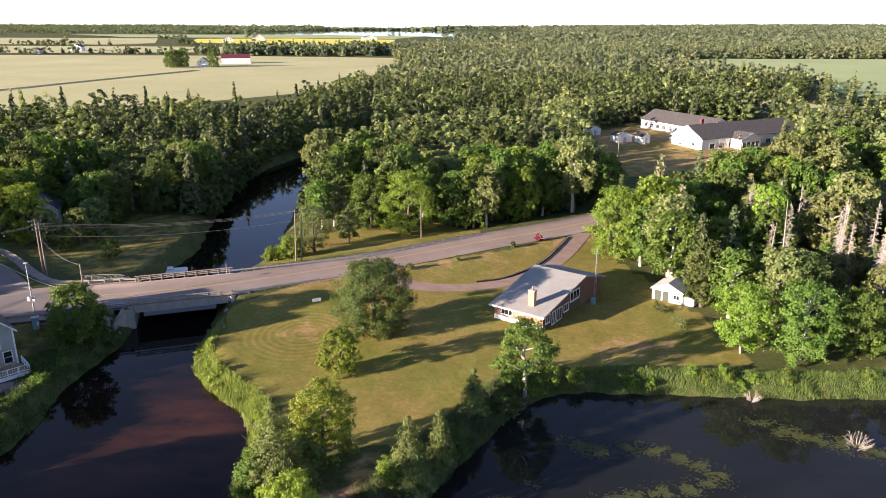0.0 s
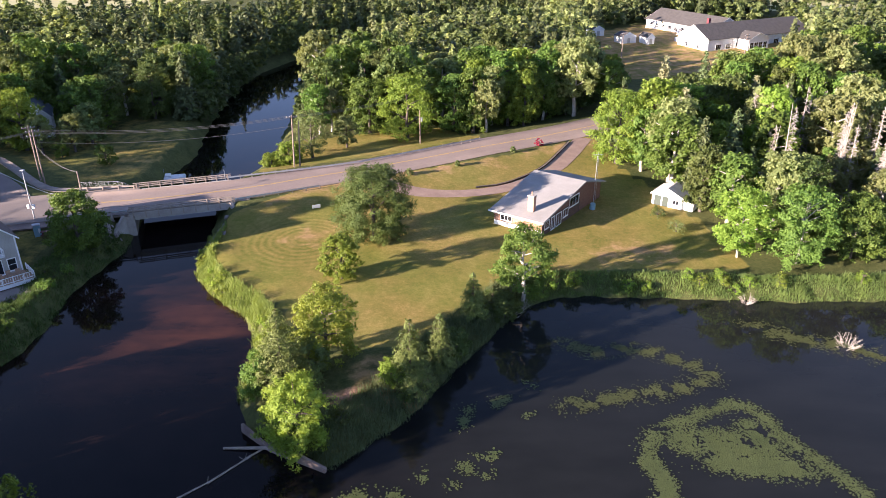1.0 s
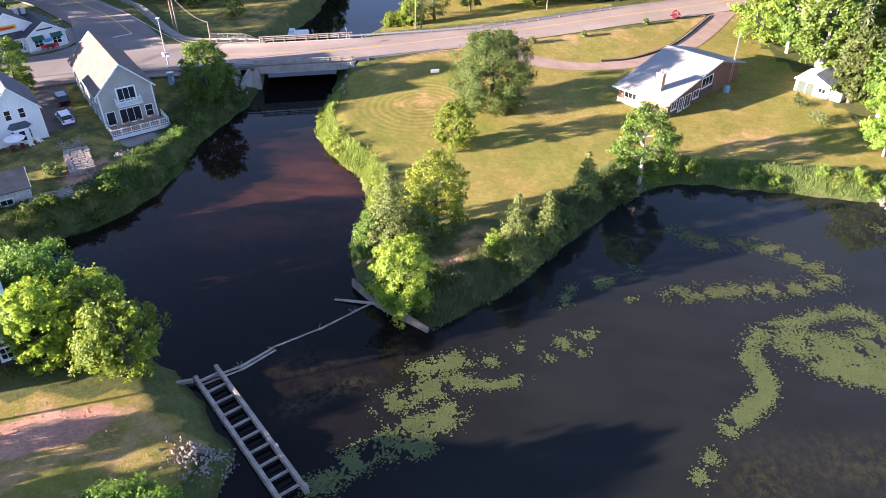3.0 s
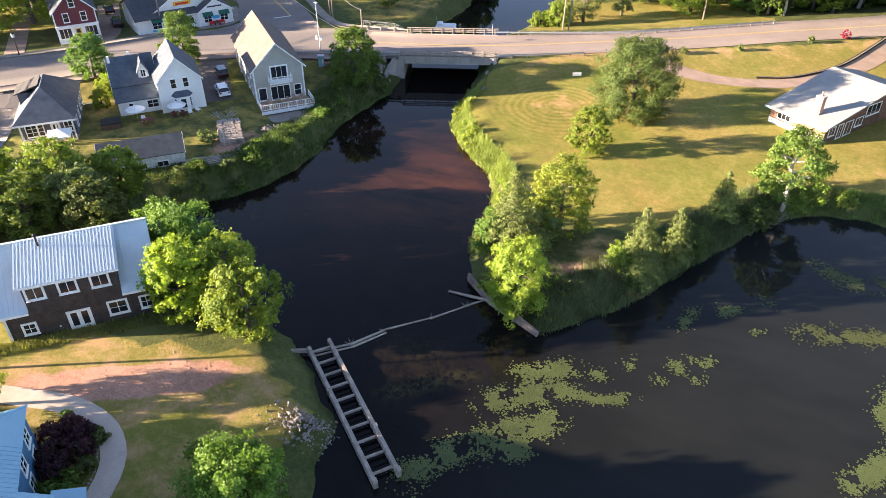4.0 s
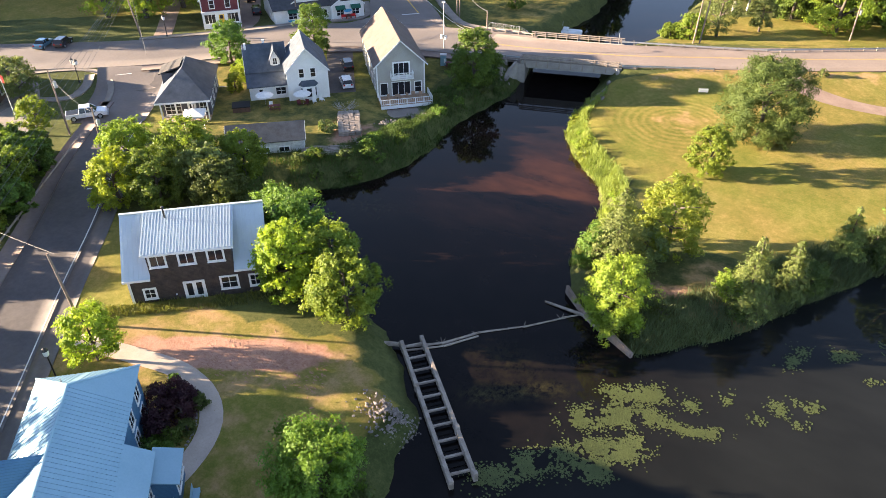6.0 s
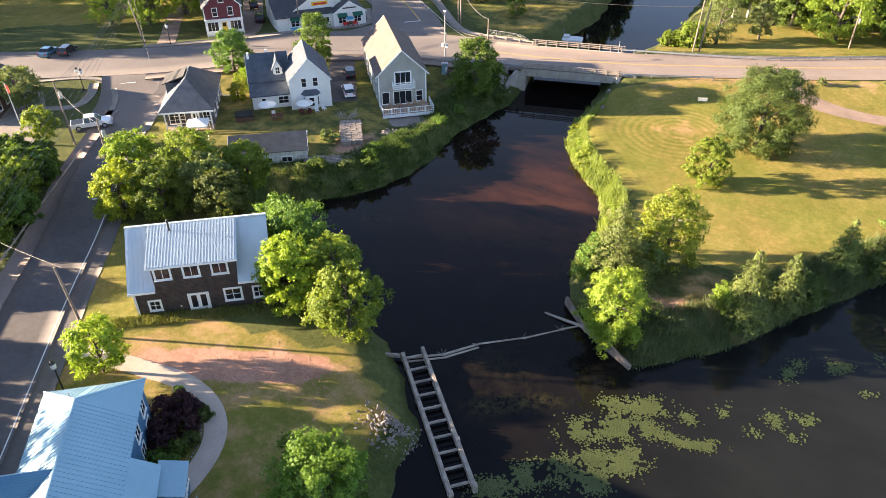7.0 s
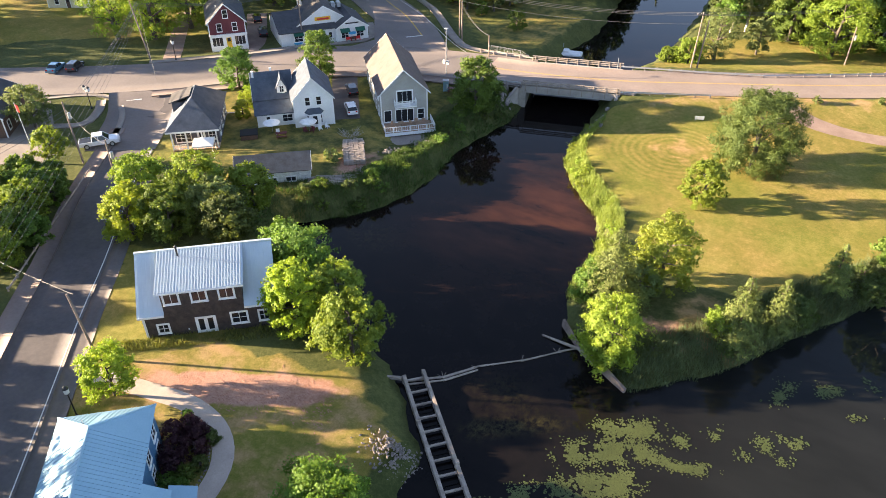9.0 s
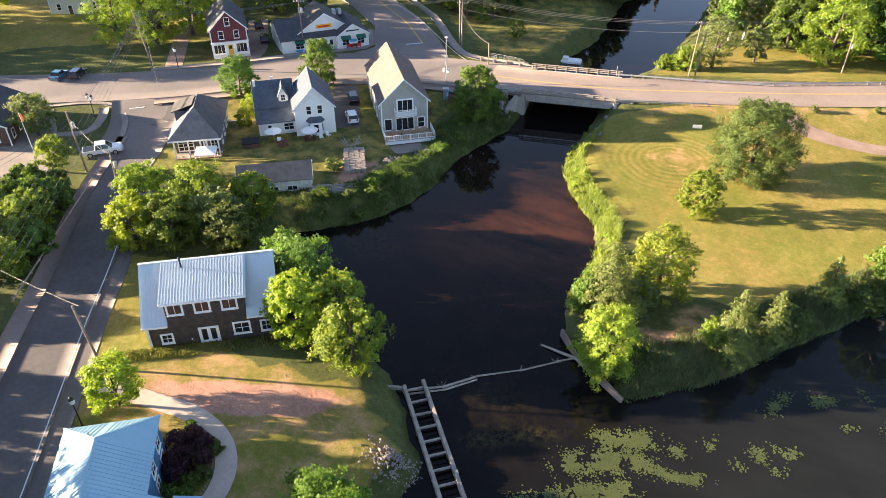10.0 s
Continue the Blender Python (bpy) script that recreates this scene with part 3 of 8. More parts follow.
# one sheet of water at height 0, under river, pond and bay
WX, WY = lines_of(-66, 60, 1.0, 4900, 1.35), lines_of(15, 130, 1.0, 4900, 1.35)
wx, wy = np.meshgrid(WX, WY)
cell = np.arange(wx.size).reshape(wx.shape)
water_mesh = fast_mesh("water", np.column_stack([wx.ravel(), wy.ravel(), np.zeros(wx.size)]), np.column_stack([cell[:-1, :-1].ravel(), cell[:-1, 1:].ravel(), cell[1:, 1:].ravel(), cell[1:, :-1].ravel()]), WATER)
silt = 1.15 * np.exp(-(((wx + 31) / 8) ** 2 + ((wy - 80) / 11) ** 2)) + 0.62 * np.exp(-(((wx + 40) / 12) ** 2 + ((wy - 72) / 9) ** 2)) + 0.3 * np.exp(-(((wx + 44) / 10) ** 2 + ((wy - 90) / 9) ** 2))
water_mesh.attributes.new("silt", "FLOAT", "POINT").data.foreach_set("value", silt.ravel().astype(np.float32))
murk = smooth(-22, 6, wx - 0.25 * (wy - 50)) * (1 - smooth(90, 120, wy)) + 0 * wy
weed = 0.9 * np.exp(-(((wx - 29) / 7) ** 2 + ((wy - 44) / 3.2) ** 2)) + 0.9 * np.exp(-(((wx - 19) / 3.0) ** 2 + ((wy - 40) / 4) ** 2))
su, sv = (wx + 19) * 0.82 + (wy - 44.7) * 0.57, (wy - 44.7) * 0.82 - (wx + 19) * 0.57
weed = weed + 1.1 * np.exp(-(su / 4.5) ** 4 - (sv / 0.9) ** 2) + 0.7 * np.exp(-((su + 3.5) / 1.6) ** 2 - ((sv + 0.3) / 1.3) ** 2) + 0.45 * np.exp(-((wx + 22) / 3.5) ** 2 - ((wy - 48) / 2.2) ** 2) + 0.5 * np.exp(-((wx + 51) / 4) ** 2 - ((wy - 64) / 3.0) ** 2)
for key, values in (("murk", murk), ("weed", weed)):
    water_mesh.attributes.new(key, "FLOAT", "POINT").data.foreach_set("value", values.ravel().astype(np.float32))
tagged(new("water", water_mesh), "still dark brown river and mill pond water with red silt shoals", "water", kind="structure")


# ---- roads ----
def glide(points, step):
    """A smooth line through the corners, as an (n, 2) array of even steps."""
    p = np.array(points, float)
    p = np.vstack([2 * p[0] - p[1], p, 2 * p[-1] - p[-2]])
    out = []
    for i in range(1, len(p) - 2):
        a, b, c, d = p[i - 1:i + 3]
        n = max(2, int(np.hypot(*(c - b)) / step))
        t = np.linspace(0, 1, n, endpoint=False)[:, None]
        out.append(0.5 * (2 * b + (c - a) * t + (2 * a - 5 * b + 4 * c - d) * t ** 2 + (3 * b - a - 3 * c + d) * t ** 3))
    return np.vstack(out + [p[-2:-1]])


def sides(line):
    d = np.gradient(line, axis=0)
    d /= np.hypot(*d.T)[:, None]
    return np.column_stack([-d[:, 1], d[:, 0]])


def strip(name, points, left, right, lift, material, label, category, step=2.5, across=5, level=True, thick=0.0):
    """A road, path or painted line that lies on the land; left and right: metres from the line to its edges."""
    line = glide(points, step)
    nrm = sides(line)
    offs = np.linspace(-right, left, across)
    xy = (line[:, None] + nrm[:, None] * offs[None, :, None]).reshape(-1, 2)
    z = np.repeat(dry_land(line), across) if level else land(xy)
    top = np.column_stack([xy, z + lift])
    k = np.arange(len(line) * across).reshape(len(line), across)
    q = np.column_stack([k[:-1, :-1].ravel(), k[:-1, 1:].ravel(), k[1:, 1:].ravel(), k[1:, :-1].ravel()])[:, ::-1]
    verts, faces = top, q
    if thick:
        verts = np.vstack([top, top - (0, 0, thick)])
        n = len(top)
        rim = []
        for a, b in ((k[:-1, 0], k[1:, 0]), (k[1:, -1], k[:-1, -1])):
            rim.append(np.column_stack([a, b, b + n, a + n]))
        faces = np.vstack([q] + rim)
    return tagged(new(name, fast_mesh(name, verts, faces, material)), label, category, kind="structure")


strip("road_main", MAIN_ROAD, 5.5, 5.5, 0.10, ASPHALT, "sun-warmed grey asphalt road over the bridge", "road", thick=0.5)
strip("road_town", TOWN_STREET, 6.8, 6.6, 0.08, TOWN_ASPHALT, "worn asphalt village street", "road", thick=0.4)
strip("road_mill", MILL_STREET, 2.8, 3.9, 0.06, MILL_ASPHALT, "dark patched asphalt street past the mill", "road", thick=0.4)
strip("road_hill", HILL_STREET, 7.4, 3.9, 0.07, TOWN_ASPHALT, "asphalt street climbing out of the village", "road", thick=0.4)
crossing = Geo().prism([(-104, 96), (-101.2, 98.6), (-96, 105.2), (-91.6, 111), (-89.4, 117.5), (-98.6, 130), (-104, 136), (-92.8, 134), (-82.3, 124.7), (-70, 118), (-70, 112), (-84, 104)], 3.5, 4.074)
tagged(new("road_crossing", crossing.mesh("road_crossing", TOWN_ASPHALT)), "wide worn asphalt before the shop", "road", kind="structure")
strip("road_junction", [(-110.5, 77), (-104, 71.5), (-98.6, 65.2), (-94.5, 59.5)], 4.4, 6.4, 0.075, TOWN_ASPHALT, "wide worn asphalt mouth of the street", "road", step=1.5, across=7, thick=0.4)
strip("pavement_mill_west", MILL_STREET[:-1], 5.1, -2.8, 0.16, BROWN_STRIP, "brown asphalt pavement beside the street", "pavement", across=3, thick=0.3)
strip("pavement_mill_east", MILL_STREET[:-2], -3.9, 5.9, 0.04, GREY_STRIP, "worn grey gravel strip beside the street", "pavement", across=4, thick=0.3)
for name, side in (("line_centre_north", 0.16), ("line_centre_south", -0.10)):
    strip("trim_" + name, MAIN_ROAD, side + 0.06, 0.06 - side, 0.106, PAINT_YELLOW, "painted yellow centre line", "road marking", across=2)
strip("trim_line_edge_mill", MILL_STREET[:-1], -3.5, 3.62, 0.066, PAINT_WHITE, "painted white edge line", "road marking", across=2)
strip("trim_line_hill_edge", [(-66.1, 119.6), (-71, 122), (-77.3, 126.4), (-89.9, 136.2), (-104, 145)], 0.06, 0.06, 0.078, PAINT_WHITE, "painted white edge line", "road marking", across=2)
strip("trim_line_hill", [(-82.3, 124.7), (-92.8, 134), (-104.4, 141.8), (-150, 173)], 0.12, 0.12, 0.078, PAINT_YELLOW, "painted yellow centre line", "road marking", across=2)
strip("pavement_town", [(-119, 84.5), (-109.6, 94.5), (-100.5, 105.5), (-93.5, 114), (-91.5, 119.5), (-97, 126)], 0.8, 0.8, 0.2, SIDEWALK, "concrete pavement along the shop fronts", "pavement", across=3, thick=0.3)
strip("pavement_hill", [(-58, 125.4), (-64, 124.2), (-70.4, 123.9), (-75.6, 127.0), (-88.9, 140.2), (-97.6, 146.4), (-150, 182)], 1.0, 0.8, 0.2, SIDEWALK, "concrete pavement with a kerb at the road's bend", "pavement", across=3, thick=0.3)
strip("path", [(-57, 26.0), (-50.4, 27.6), (-45.6, 28.5), (-41.2, 27.6), (-38.2, 24.8), (-37.0, 20), (-37.6, 14)], 1.0, 1.0, 0.05, PATH_CONCRETE, "curved concrete footpath through the grass", "path", step=1, across=4, level=False)
strip("driveway_east", [(31.5, 156), (27.5, 148), (21, 137), (13, 128.5), (4, 125), (-6, 125.5), (-12, 129.5), (-15, 134)], 1.8, 1.8, 0.05, GRAVEL, "reddish gravel drive curving to the bungalow", "driveway", step=1.5, across=5, level=False)
strip("trim_drive_edge", [(29.5, 152), (27.5, 148), (21, 137), (13, 128.5), (7, 126)], -1.85, 2.25, 0.32, STAINED, "low dark timber edging along the drive", "edging", step=1.5, across=2, level=False, thick=0.6)
strip("pavement_town_south", TOWN_STREET[1:6], 9.4, -6.8, 0.07, BROWN_STRIP, "tan gravel strip along the village street", "pavement", across=3, thick=0.2)
strip("driveway_village", [(-83, 99.5), (-78.2, 93.5), (-72.2, 86.2)], 2.3, 2.3, 0.05, MILL_ASPHALT, "dark asphalt drive between two houses", "driveway", step=1.5, across=5, level=False)
strip("driveway_shop", [(-106, 96), (-112, 106), (-125, 120)], 2.2, 2.2, 0.05, GRAVEL, "brown gravel yard beside the shop", "driveway", step=1.5, across=5, level=False)
strip("driveway_lane", [(-112, 84), (-121, 92), (-140, 112)], 1.7, 1.7, 0.05, GRAVEL, "gravel lane beside the red house", "driveway", step=1.5, across=5, level=False)
strip("driveway_parking", [(-99, 44), (-108, 51), (-122, 60)], 4.5, 4.5, 0.05, SIDEWALK, "pale paved forecourt", "driveway", step=1.5, across=7, level=False)
# ---- bridge, guard rails, weir ----
def frame_at(a, b, z):
    """The pose at a with x towards b."""
    return pose(a[0], a[1], z, 0, 0, math.degrees(math.atan2(b[1] - a[1], b[0] - a[0])))


def shared(name, mesh, parent, m):
    ob = new(name, mesh)
    ob.parent = parent
    ob.matrix_basis = m
    return ob


bridge = thing("bridge", frame_at((-51.9, 112.2), (-36.7, 117.1), 4.0), "low concrete road bridge with weathered plank railings", "bridge")
SPAN, WIDE = 16.0, 12.4
part("deck", Geo().box(-0.6, 0.0, -0.55, SPAN + 0.6, WIDE, 0.0), CONCRETE, bridge, "grey concrete deck slab")
for y in (0.05, WIDE - 0.45):
    part("girder", Geo().box(0.2, y, -1.25, SPAN - 0.2, y + 0.4, -0.55), CONCRETE, bridge)
part("sidewalk", Geo().box(-3, 0.25, 0.0, SPAN + 3, 1.6, 0.2), SIDEWALK, bridge)
for k, x in enumerate((-1.4, SPAN - 0.1)):
    part("abutment", Geo().box(x, -0.1, -5.2, x + 1.5, WIDE + 0.1, -0.552), CONCRETE, bridge, "stained concrete abutment")
    wing = Geo().add([(x1, y1, z1) for x1 in (0, 0.45) for y1, z1 in ((0, -5.2), (5.0, -5.2), (5.0, -3.0), (0, 0.15))], [(0, 1, 2, 3), (7, 6, 5, 4), (0, 4, 5, 1), (1, 5, 6, 2), (2, 6, 7, 3), (3, 7, 4, 0)])
    w = part("wing_wall", wing, CONCRETE, bridge)
    w.matrix_basis = pose(x + 0.2, -0.1, 0, 0, 0, 150 if k == 0 else 205)
post_mesh, = (Geo().chamfer(-0.09, -0.09, -0.9, 0.09, 0.09, 1.12, 0.03).mesh("rail_post", OLD_WOOD),)
for y in (-0.08, WIDE + 0.02):
    for k in range(9):
        shared("rail_post", post_mesh, bridge, pose(k * SPAN / 8, y, 0))
    for z in (0.35, 0.68, 1.0):
        part("rail", Geo().box(-0.6, y - 0.03, z, SPAN + 0.6, y + 0.05, z + 0.17), OLD_WOOD, bridge)
part("stream_gauge", Geo().tube((SPAN * 0.97, WIDE, 0), (SPAN * 0.97, WIDE, 2.1), 0.05, 0.04, 6), STEEL, bridge)


def guard_rail(a, b, label, group, timber=False, top=0.7, gap=2.2):
    """A run of posts with a beam along them, following the ground."""
    a, b = np.array(a, float), np.array(b, float)
    n = max(2, int(np.hypot(*(b - a)) / gap) + 1)
    pts = [a + (b - a) * i / (n - 1) for i in range(n)]
    hs = dry_land(np.array(pts))
    rail = thing("guard_rail", pose(0, 0, 0), label, "guard rail", group)
    mesh = Geo().chamfer(-0.09, -0.09, -0.5, 0.09, 0.09, top + 0.06, 0.03).mesh("post", OLD_WOOD)
    turn = math.degrees(math.atan2(*(b - a)[::-1]))
    for p, h in zip(pts, hs):
        shared("post", mesh, rail, pose(p[0], p[1], h, 0, 0, turn))
    nrm = Vector(((b - a)[1], -(b - a)[0], 0)).normalized() * 0.12
    for (p, h), (q, h2) in zip(zip(pts[:-1], hs[:-1]), zip(pts[1:], hs[1:])):
        p3, q3 = Vector((*p, h + top)) + nrm, Vector((*q, h2 + top)) + nrm
        side = nrm.normalized() * 0.05
        g = Geo()
        if timber:
            g.slab(p3, q3, q3 - Vector((0, 0, 0.24)), p3 - Vector((0, 0, 0.24)), 0.08)
        else:
            for z0, z1, s in ((0, -0.1, 1), (-0.1, -0.2, 0), (-0.2, -0.3, 1)):
                g.slab(p3 + Vector((0, 0, z0)) + side * s, q3 + Vector((0, 0, z0)) + side * s, q3 + Vector((0, 0, z1)) + side * (1 - s if z1 > -0.25 else s), p3 + Vector((0, 0, z1)) + side * (1 - s if z1 > -0.25 else s), 0.012)
        part("beam", g, OLD_WOOD if timber else STEEL, rail)
    return rail


guard_rail((-36.2, 117.5), (-22.4, 124.3), "galvanised guard rail on timber posts beside the lawn", "guard rails")
for a, b in (((-40.4, 129.0), (-28, 133.6)), ((-28, 133.6), (-16.6, 138.3)), ((-16.6, 138.3), (-4, 146.6)), ((-4, 146.6), (8.3, 154.7))):
    guard_rail(a, b, "galvanised guard rail on timber posts above the river", "guard rails")
guard_rail((-52.6, 111.9), (-60.5, 109.8), "galvanised guard rail beside the bridge approach", "guard rails")
guard_rail((-56.2, 123.9), (-67, 122.6), "low white timber guard rail round the bend", "guard rails", True)
fence = thing("chain_link_fence", pose(0, 0, 0), "grey wire-mesh fence behind the guard rail", "fence")
prev = None
for k in range(7):
    x, y = -56.0 - k * 1.7, 125.0 - 0.1 * k + 0.004 * k * k
    h = height(x, y)
    part("fence_post", Geo().tube((x, y, h - 0.2), (x, y, h + 1.35), 0.03, n=6), STEEL, fence)
    if prev:
        for z in (0.1, 1.3):
            part("fence_rail", Geo().tube((*prev[:2], prev[2] + z), (x, y, h + z), 0.02, n=5), STEEL, fence)
        g = Geo()
        for i in range(12):
            f = i / 11
            a = Vector(prev).lerp(Vector((x, y, h)), f)
            g.tube(a + Vector((0, 0, 0.1)), a + Vector((0, 0, 1.3)), 0.008, n=3, caps=False)
        part("mesh_panel", g, STEEL, fence)
    prev = (x, y, h)

# retaining wall at the tip of the point, of large tilted slabs
wall = thing("retaining_wall", pose(0, 0, 0), "leaning stained concrete retaining wall at the point", "retaining wall")
for a, b in (((-20.9, 61.1), (-17.6, 58.2)), ((-17.6, 58.2), (-14.4, 56.5)), ((-14.4, 56.5), (-11.3, 54.9))):
    d = Vector((b[0] - a[0], b[1] - a[1], 0))
    o = Vector((-d.y, d.x, 0)).normalized()
    A, B = Vector((*a, -1.2)) - o * 0.25, Vector((*b, -1.2)) - o * 0.25
    part("slab", Geo().slab(A, B, B + o * 0.12 + Vector((0, 0, 1.75)), A + o * 0.12 + Vector((0, 0, 2.2)), -0.3), TAN_CONCRETE, wall)

# the old sluice: two long timber walls tied by cross beams, open at the pond's end
sluice = thing("timber_sluice", frame_at((-31.6, 44.0), (-18.7, 32.2), 0.0), "weathered open timber sluice with cross beams", "sluice")
LONG = 17.5
for y, x0, x1 in ((0.0, 0.0, LONG), (2.15, -0.6, LONG - 0.2)):
    for z in (-0.9, -0.35, 0.2):
        part("wall_timber", Geo().chamfer(x0, y - 0.19, z, x1, y + 0.19, z + 0.5, 0.04), OLD_WOOD, sluice)
for k in range(10):
    x = 0.2 + k * 1.78
    part("cross_beam", Geo().chamfer(x, 0.19, 0.30, x + 0.22, 1.96, 0.5, 0.03), OLD_WOOD, sluice)
for k in range(9):
    x = 1.2 + k * 1.78
    part("brace", Geo().box(x, 0.19, -0.15, x + 0.10, 1.96, 0.0), OLD_WOOD, sluice)
for x, y in ((0.1, -0.05), (LONG - 0.2, 0.0), (LONG - 0.4, 2.15), (6, -0.05), (12, 2.15)):
    part("corner_post", Geo().chamfer(x - 0.2, y - 0.2, -1.2, x + 0.2, y + 0.2, 0.98, 0.05), OLD_WOOD, sluice)
sill = thing("timber_sill", frame_at((-31.8, 43.8), (-36.6, 41.6), 0.0), "grey squared timber along the bank", "timber")
part("beam", Geo().chamfer(0, -0.15, 0.35, 6.0, 0.15, 0.75, 0.04), OLD_WOOD, sill)
boom = thing("log_boom", pose(0, 0, 0), "thin chained log boom floating across the channel", "log boom")
rng = random.Random(3)
pts = [(-31.4, 44.1), (-28.5, 46.6), (-26.2, 49.8), (-22.6, 53.2), (-19.8, 56.4), (-17.8, 58.6)]
for k, (a, b) in enumerate(zip(pts[:-1], pts[1:])):
    off = 0.25 * (-1) ** k
    part("log", Geo().tube((a[0], a[1] + off * 0.4, 0.06), (b[0], b[1], 0.06), 0.17 if k < 2 else 0.11, 0.13 if k < 2 else 0.08, 8), OLD_WOOD, boom)
    if k < 2:
        part("log", Geo().tube((a[0] + 0.35, a[1] - 0.3, 0.05), (b[0] + 0.3, b[1] - 0.3, 0.05), 0.13, 0.1, 8), OLD_WOOD, boom)
    for i in range(3):
        t = rng.uniform(0, 6.28)
        part("snag", Geo().tube((b[0], b[1], 0.0), (b[0] + math.cos(t) * 0.6, b[1] + math.sin(t) * 0.6, 0.35), 0.04, 0.015, 5), OLD_WOOD, boom)
loose = thing("floating_log", pose(0, 0, 0), "pale loose log resting against the wall", "log")
part("log", Geo().tube((-22.4, 58.1, 0.08), (-16.9, 57.9, 0.3), 0.13, 0.2, 9), OLD_WOOD, loose)
boat = thing("pontoon", frame_at((-57.4, 140.6), (-53.2, 141.8), 0.0), "white pontoon moored at the bank", "pontoon")
part("hull", Geo().chamfer(0, -1.2, -0.2, 4.4, 1.2, 0.55, 0.25), TRIM, boat)
part("bench", Geo().chamfer(0.4, -0.8, 0.5, 1.6, 0.8, 1.0, 0.1), TRIM, boat)
part("post", Geo().tube((0.2, 1.0, 0), (0.2, 1.0, 1.9), 0.05, n=6), STEEL, boat)
# ---- houses ----
def face(x, y, turn):
    """A wall's own frame: x to the right as seen from outside, -y outwards, z up. turn 0: front, 90: right, -90: left."""
    return pose(x, y, 0, 0, 0, turn)


def window(parent, m, u, z, w, h, cols=2, rows=2, casing=0.11, frame=None, sill=True):
    """A window: one casing ring, with its mullions, pane and sill as pieces."""
    k = m @ pose(u, 0, z)
    c = casing
    outer, inner = ((-w / 2 - c, -c), (w / 2 + c, -c), (w / 2 + c, h + c), (-w / 2 - c, h + c)), ((-w / 2, 0), (w / 2, 0), (w / 2, h), (-w / 2, h))
    ring = [(x, y, v) for y in (-0.07, 0.0) for loop in (outer, inner) for x, v in loop]
    f = []
    for i in range(4):
        j = (i + 1) % 4
        f += [(i, j, 4 + j, 4 + i), (8 + j, 8 + i, 12 + i, 12 + j), (j, i, 8 + i, 8 + j), (4 + i, 4 + j, 12 + j, 12 + i)]
    win = part("window", Geo().add(ring, f, k), frame or TRIM, parent)
    for i in range(1, cols):
        x = -w / 2 + w * i / cols
        part("mullion", Geo().box(x - 0.03, -0.05, 0, x + 0.03, -0.001, h, k), frame or TRIM, win)
    for i in range(1, rows):
        y = h * i / rows
        part("glazing_bar", Geo().box(-w / 2, -0.045, y - 0.025, w / 2, -0.001, y + 0.025, k), frame or TRIM, win)
    part("pane", Geo().box(-w / 2, -0.022, 0, w / 2, -0.004, h, k), GLASS, win)
    if sill:
        part("sill", Geo().box(-w / 2 - c - 0.04, -0.13, -c - 0.05, w / 2 + c + 0.04, 0.0, -c - 0.002, k), frame or TRIM, win)
    return win


def door(parent, m, u, z, w, h, material, lights=0, leaves=1, frame=None):
    k = m @ pose(u, 0, z)
    g = Geo()
    g.box(-w / 2 - 0.12, -0.08, 0, -w / 2, 0, h + 0.12, k).box(w / 2, -0.08, 0, w / 2 + 0.12, 0, h + 0.12, k).box(-w / 2, -0.08, h, w / 2, 0, h + 0.12, k)
    d = part("door", Geo().box(-w / 2, -0.045, 0, w / 2, -0.003, h, k), material, parent)
    part("door_frame", g, frame or TRIM, d)
    lw = w / leaves
    for i in range(leaves):
        x = -w / 2 + lw * (i + 0.5)
        if lights:
            part("pane", Geo().box(x - lw * 0.3, -0.056, h * (1 - lights), x + lw * 0.3, -0.046, h * 0.93, k), GLASS, d)
        part("handle", Geo().box(x + lw * 0.33, -0.09, h * 0.47, x + lw * 0.40, -0.046, h * 0.52, k), STEEL, d)
    return d


def gable(parent, m, wide, deep, eave, ridge, walls, roof, over=0.35, thick=0.14, base=-0.8, trim=True, name="wall"):
    """A gabled block in the frame m: its ridge runs along y, its front gable stands at y = 0."""
    w = part(name, Geo().profile([(-wide / 2, base), (wide / 2, base), (wide / 2, eave), (0, ridge), (-wide / 2, eave)], 0, deep, m), walls, parent)
    s = (ridge - eave) / (wide / 2)
    top = 0.06
    for sign in (-1, 1):
        a, b = Vector((0, -over, ridge + top)), Vector((0, deep + over, ridge + top))
        c, d = Vector((sign * (wide / 2 + over), deep + over, eave - s * over + top)), Vector((sign * (wide / 2 + over), -over, eave - s * over + top))
        corners = [m @ p for p in ((a, b, c, d) if sign < 0 else (a, d, c, b))]
        slope = part("roof_slope", Geo().slab(*[p + Vector((0, 0, thick)) for p in corners], thick), roof, parent)
        if trim:
            for y in (-over - 0.04, deep + over):
                a2, d2 = m @ Vector((0, y, ridge + top + thick)), m @ Vector((sign * (wide / 2 + over), y, eave - s * over + top + thick))
                n = (m.to_3x3() @ Vector((0, 0.04, 0)))
                part("bargeboard", Geo().add([a2, d2, d2 - Vector((0, 0, 0.26)), a2 - Vector((0, 0, 0.26)), a2 + n, d2 + n, d2 + n - Vector((0, 0, 0.26)), a2 + n - Vector((0, 0, 0.26))],
                     [(0, 1, 2, 3), (7, 6, 5, 4), (0, 4, 5, 1), (3, 2, 6, 7), (1, 5, 6, 2), (0, 3, 7, 4)]), TRIM, slope)
    if trim:
        for x in (-wide / 2, wide / 2):
            for y in (0.0, deep):
                part("corner_board", Geo().box(x - 0.08 + (0.06 if x < 0 else -0.06) - 0.02, y - 0.03, base, x + 0.08 + (0.06 if x < 0 else -0.06) + 0.02, y + 0.03, eave - 0.02, m), TRIM, w)
    return w


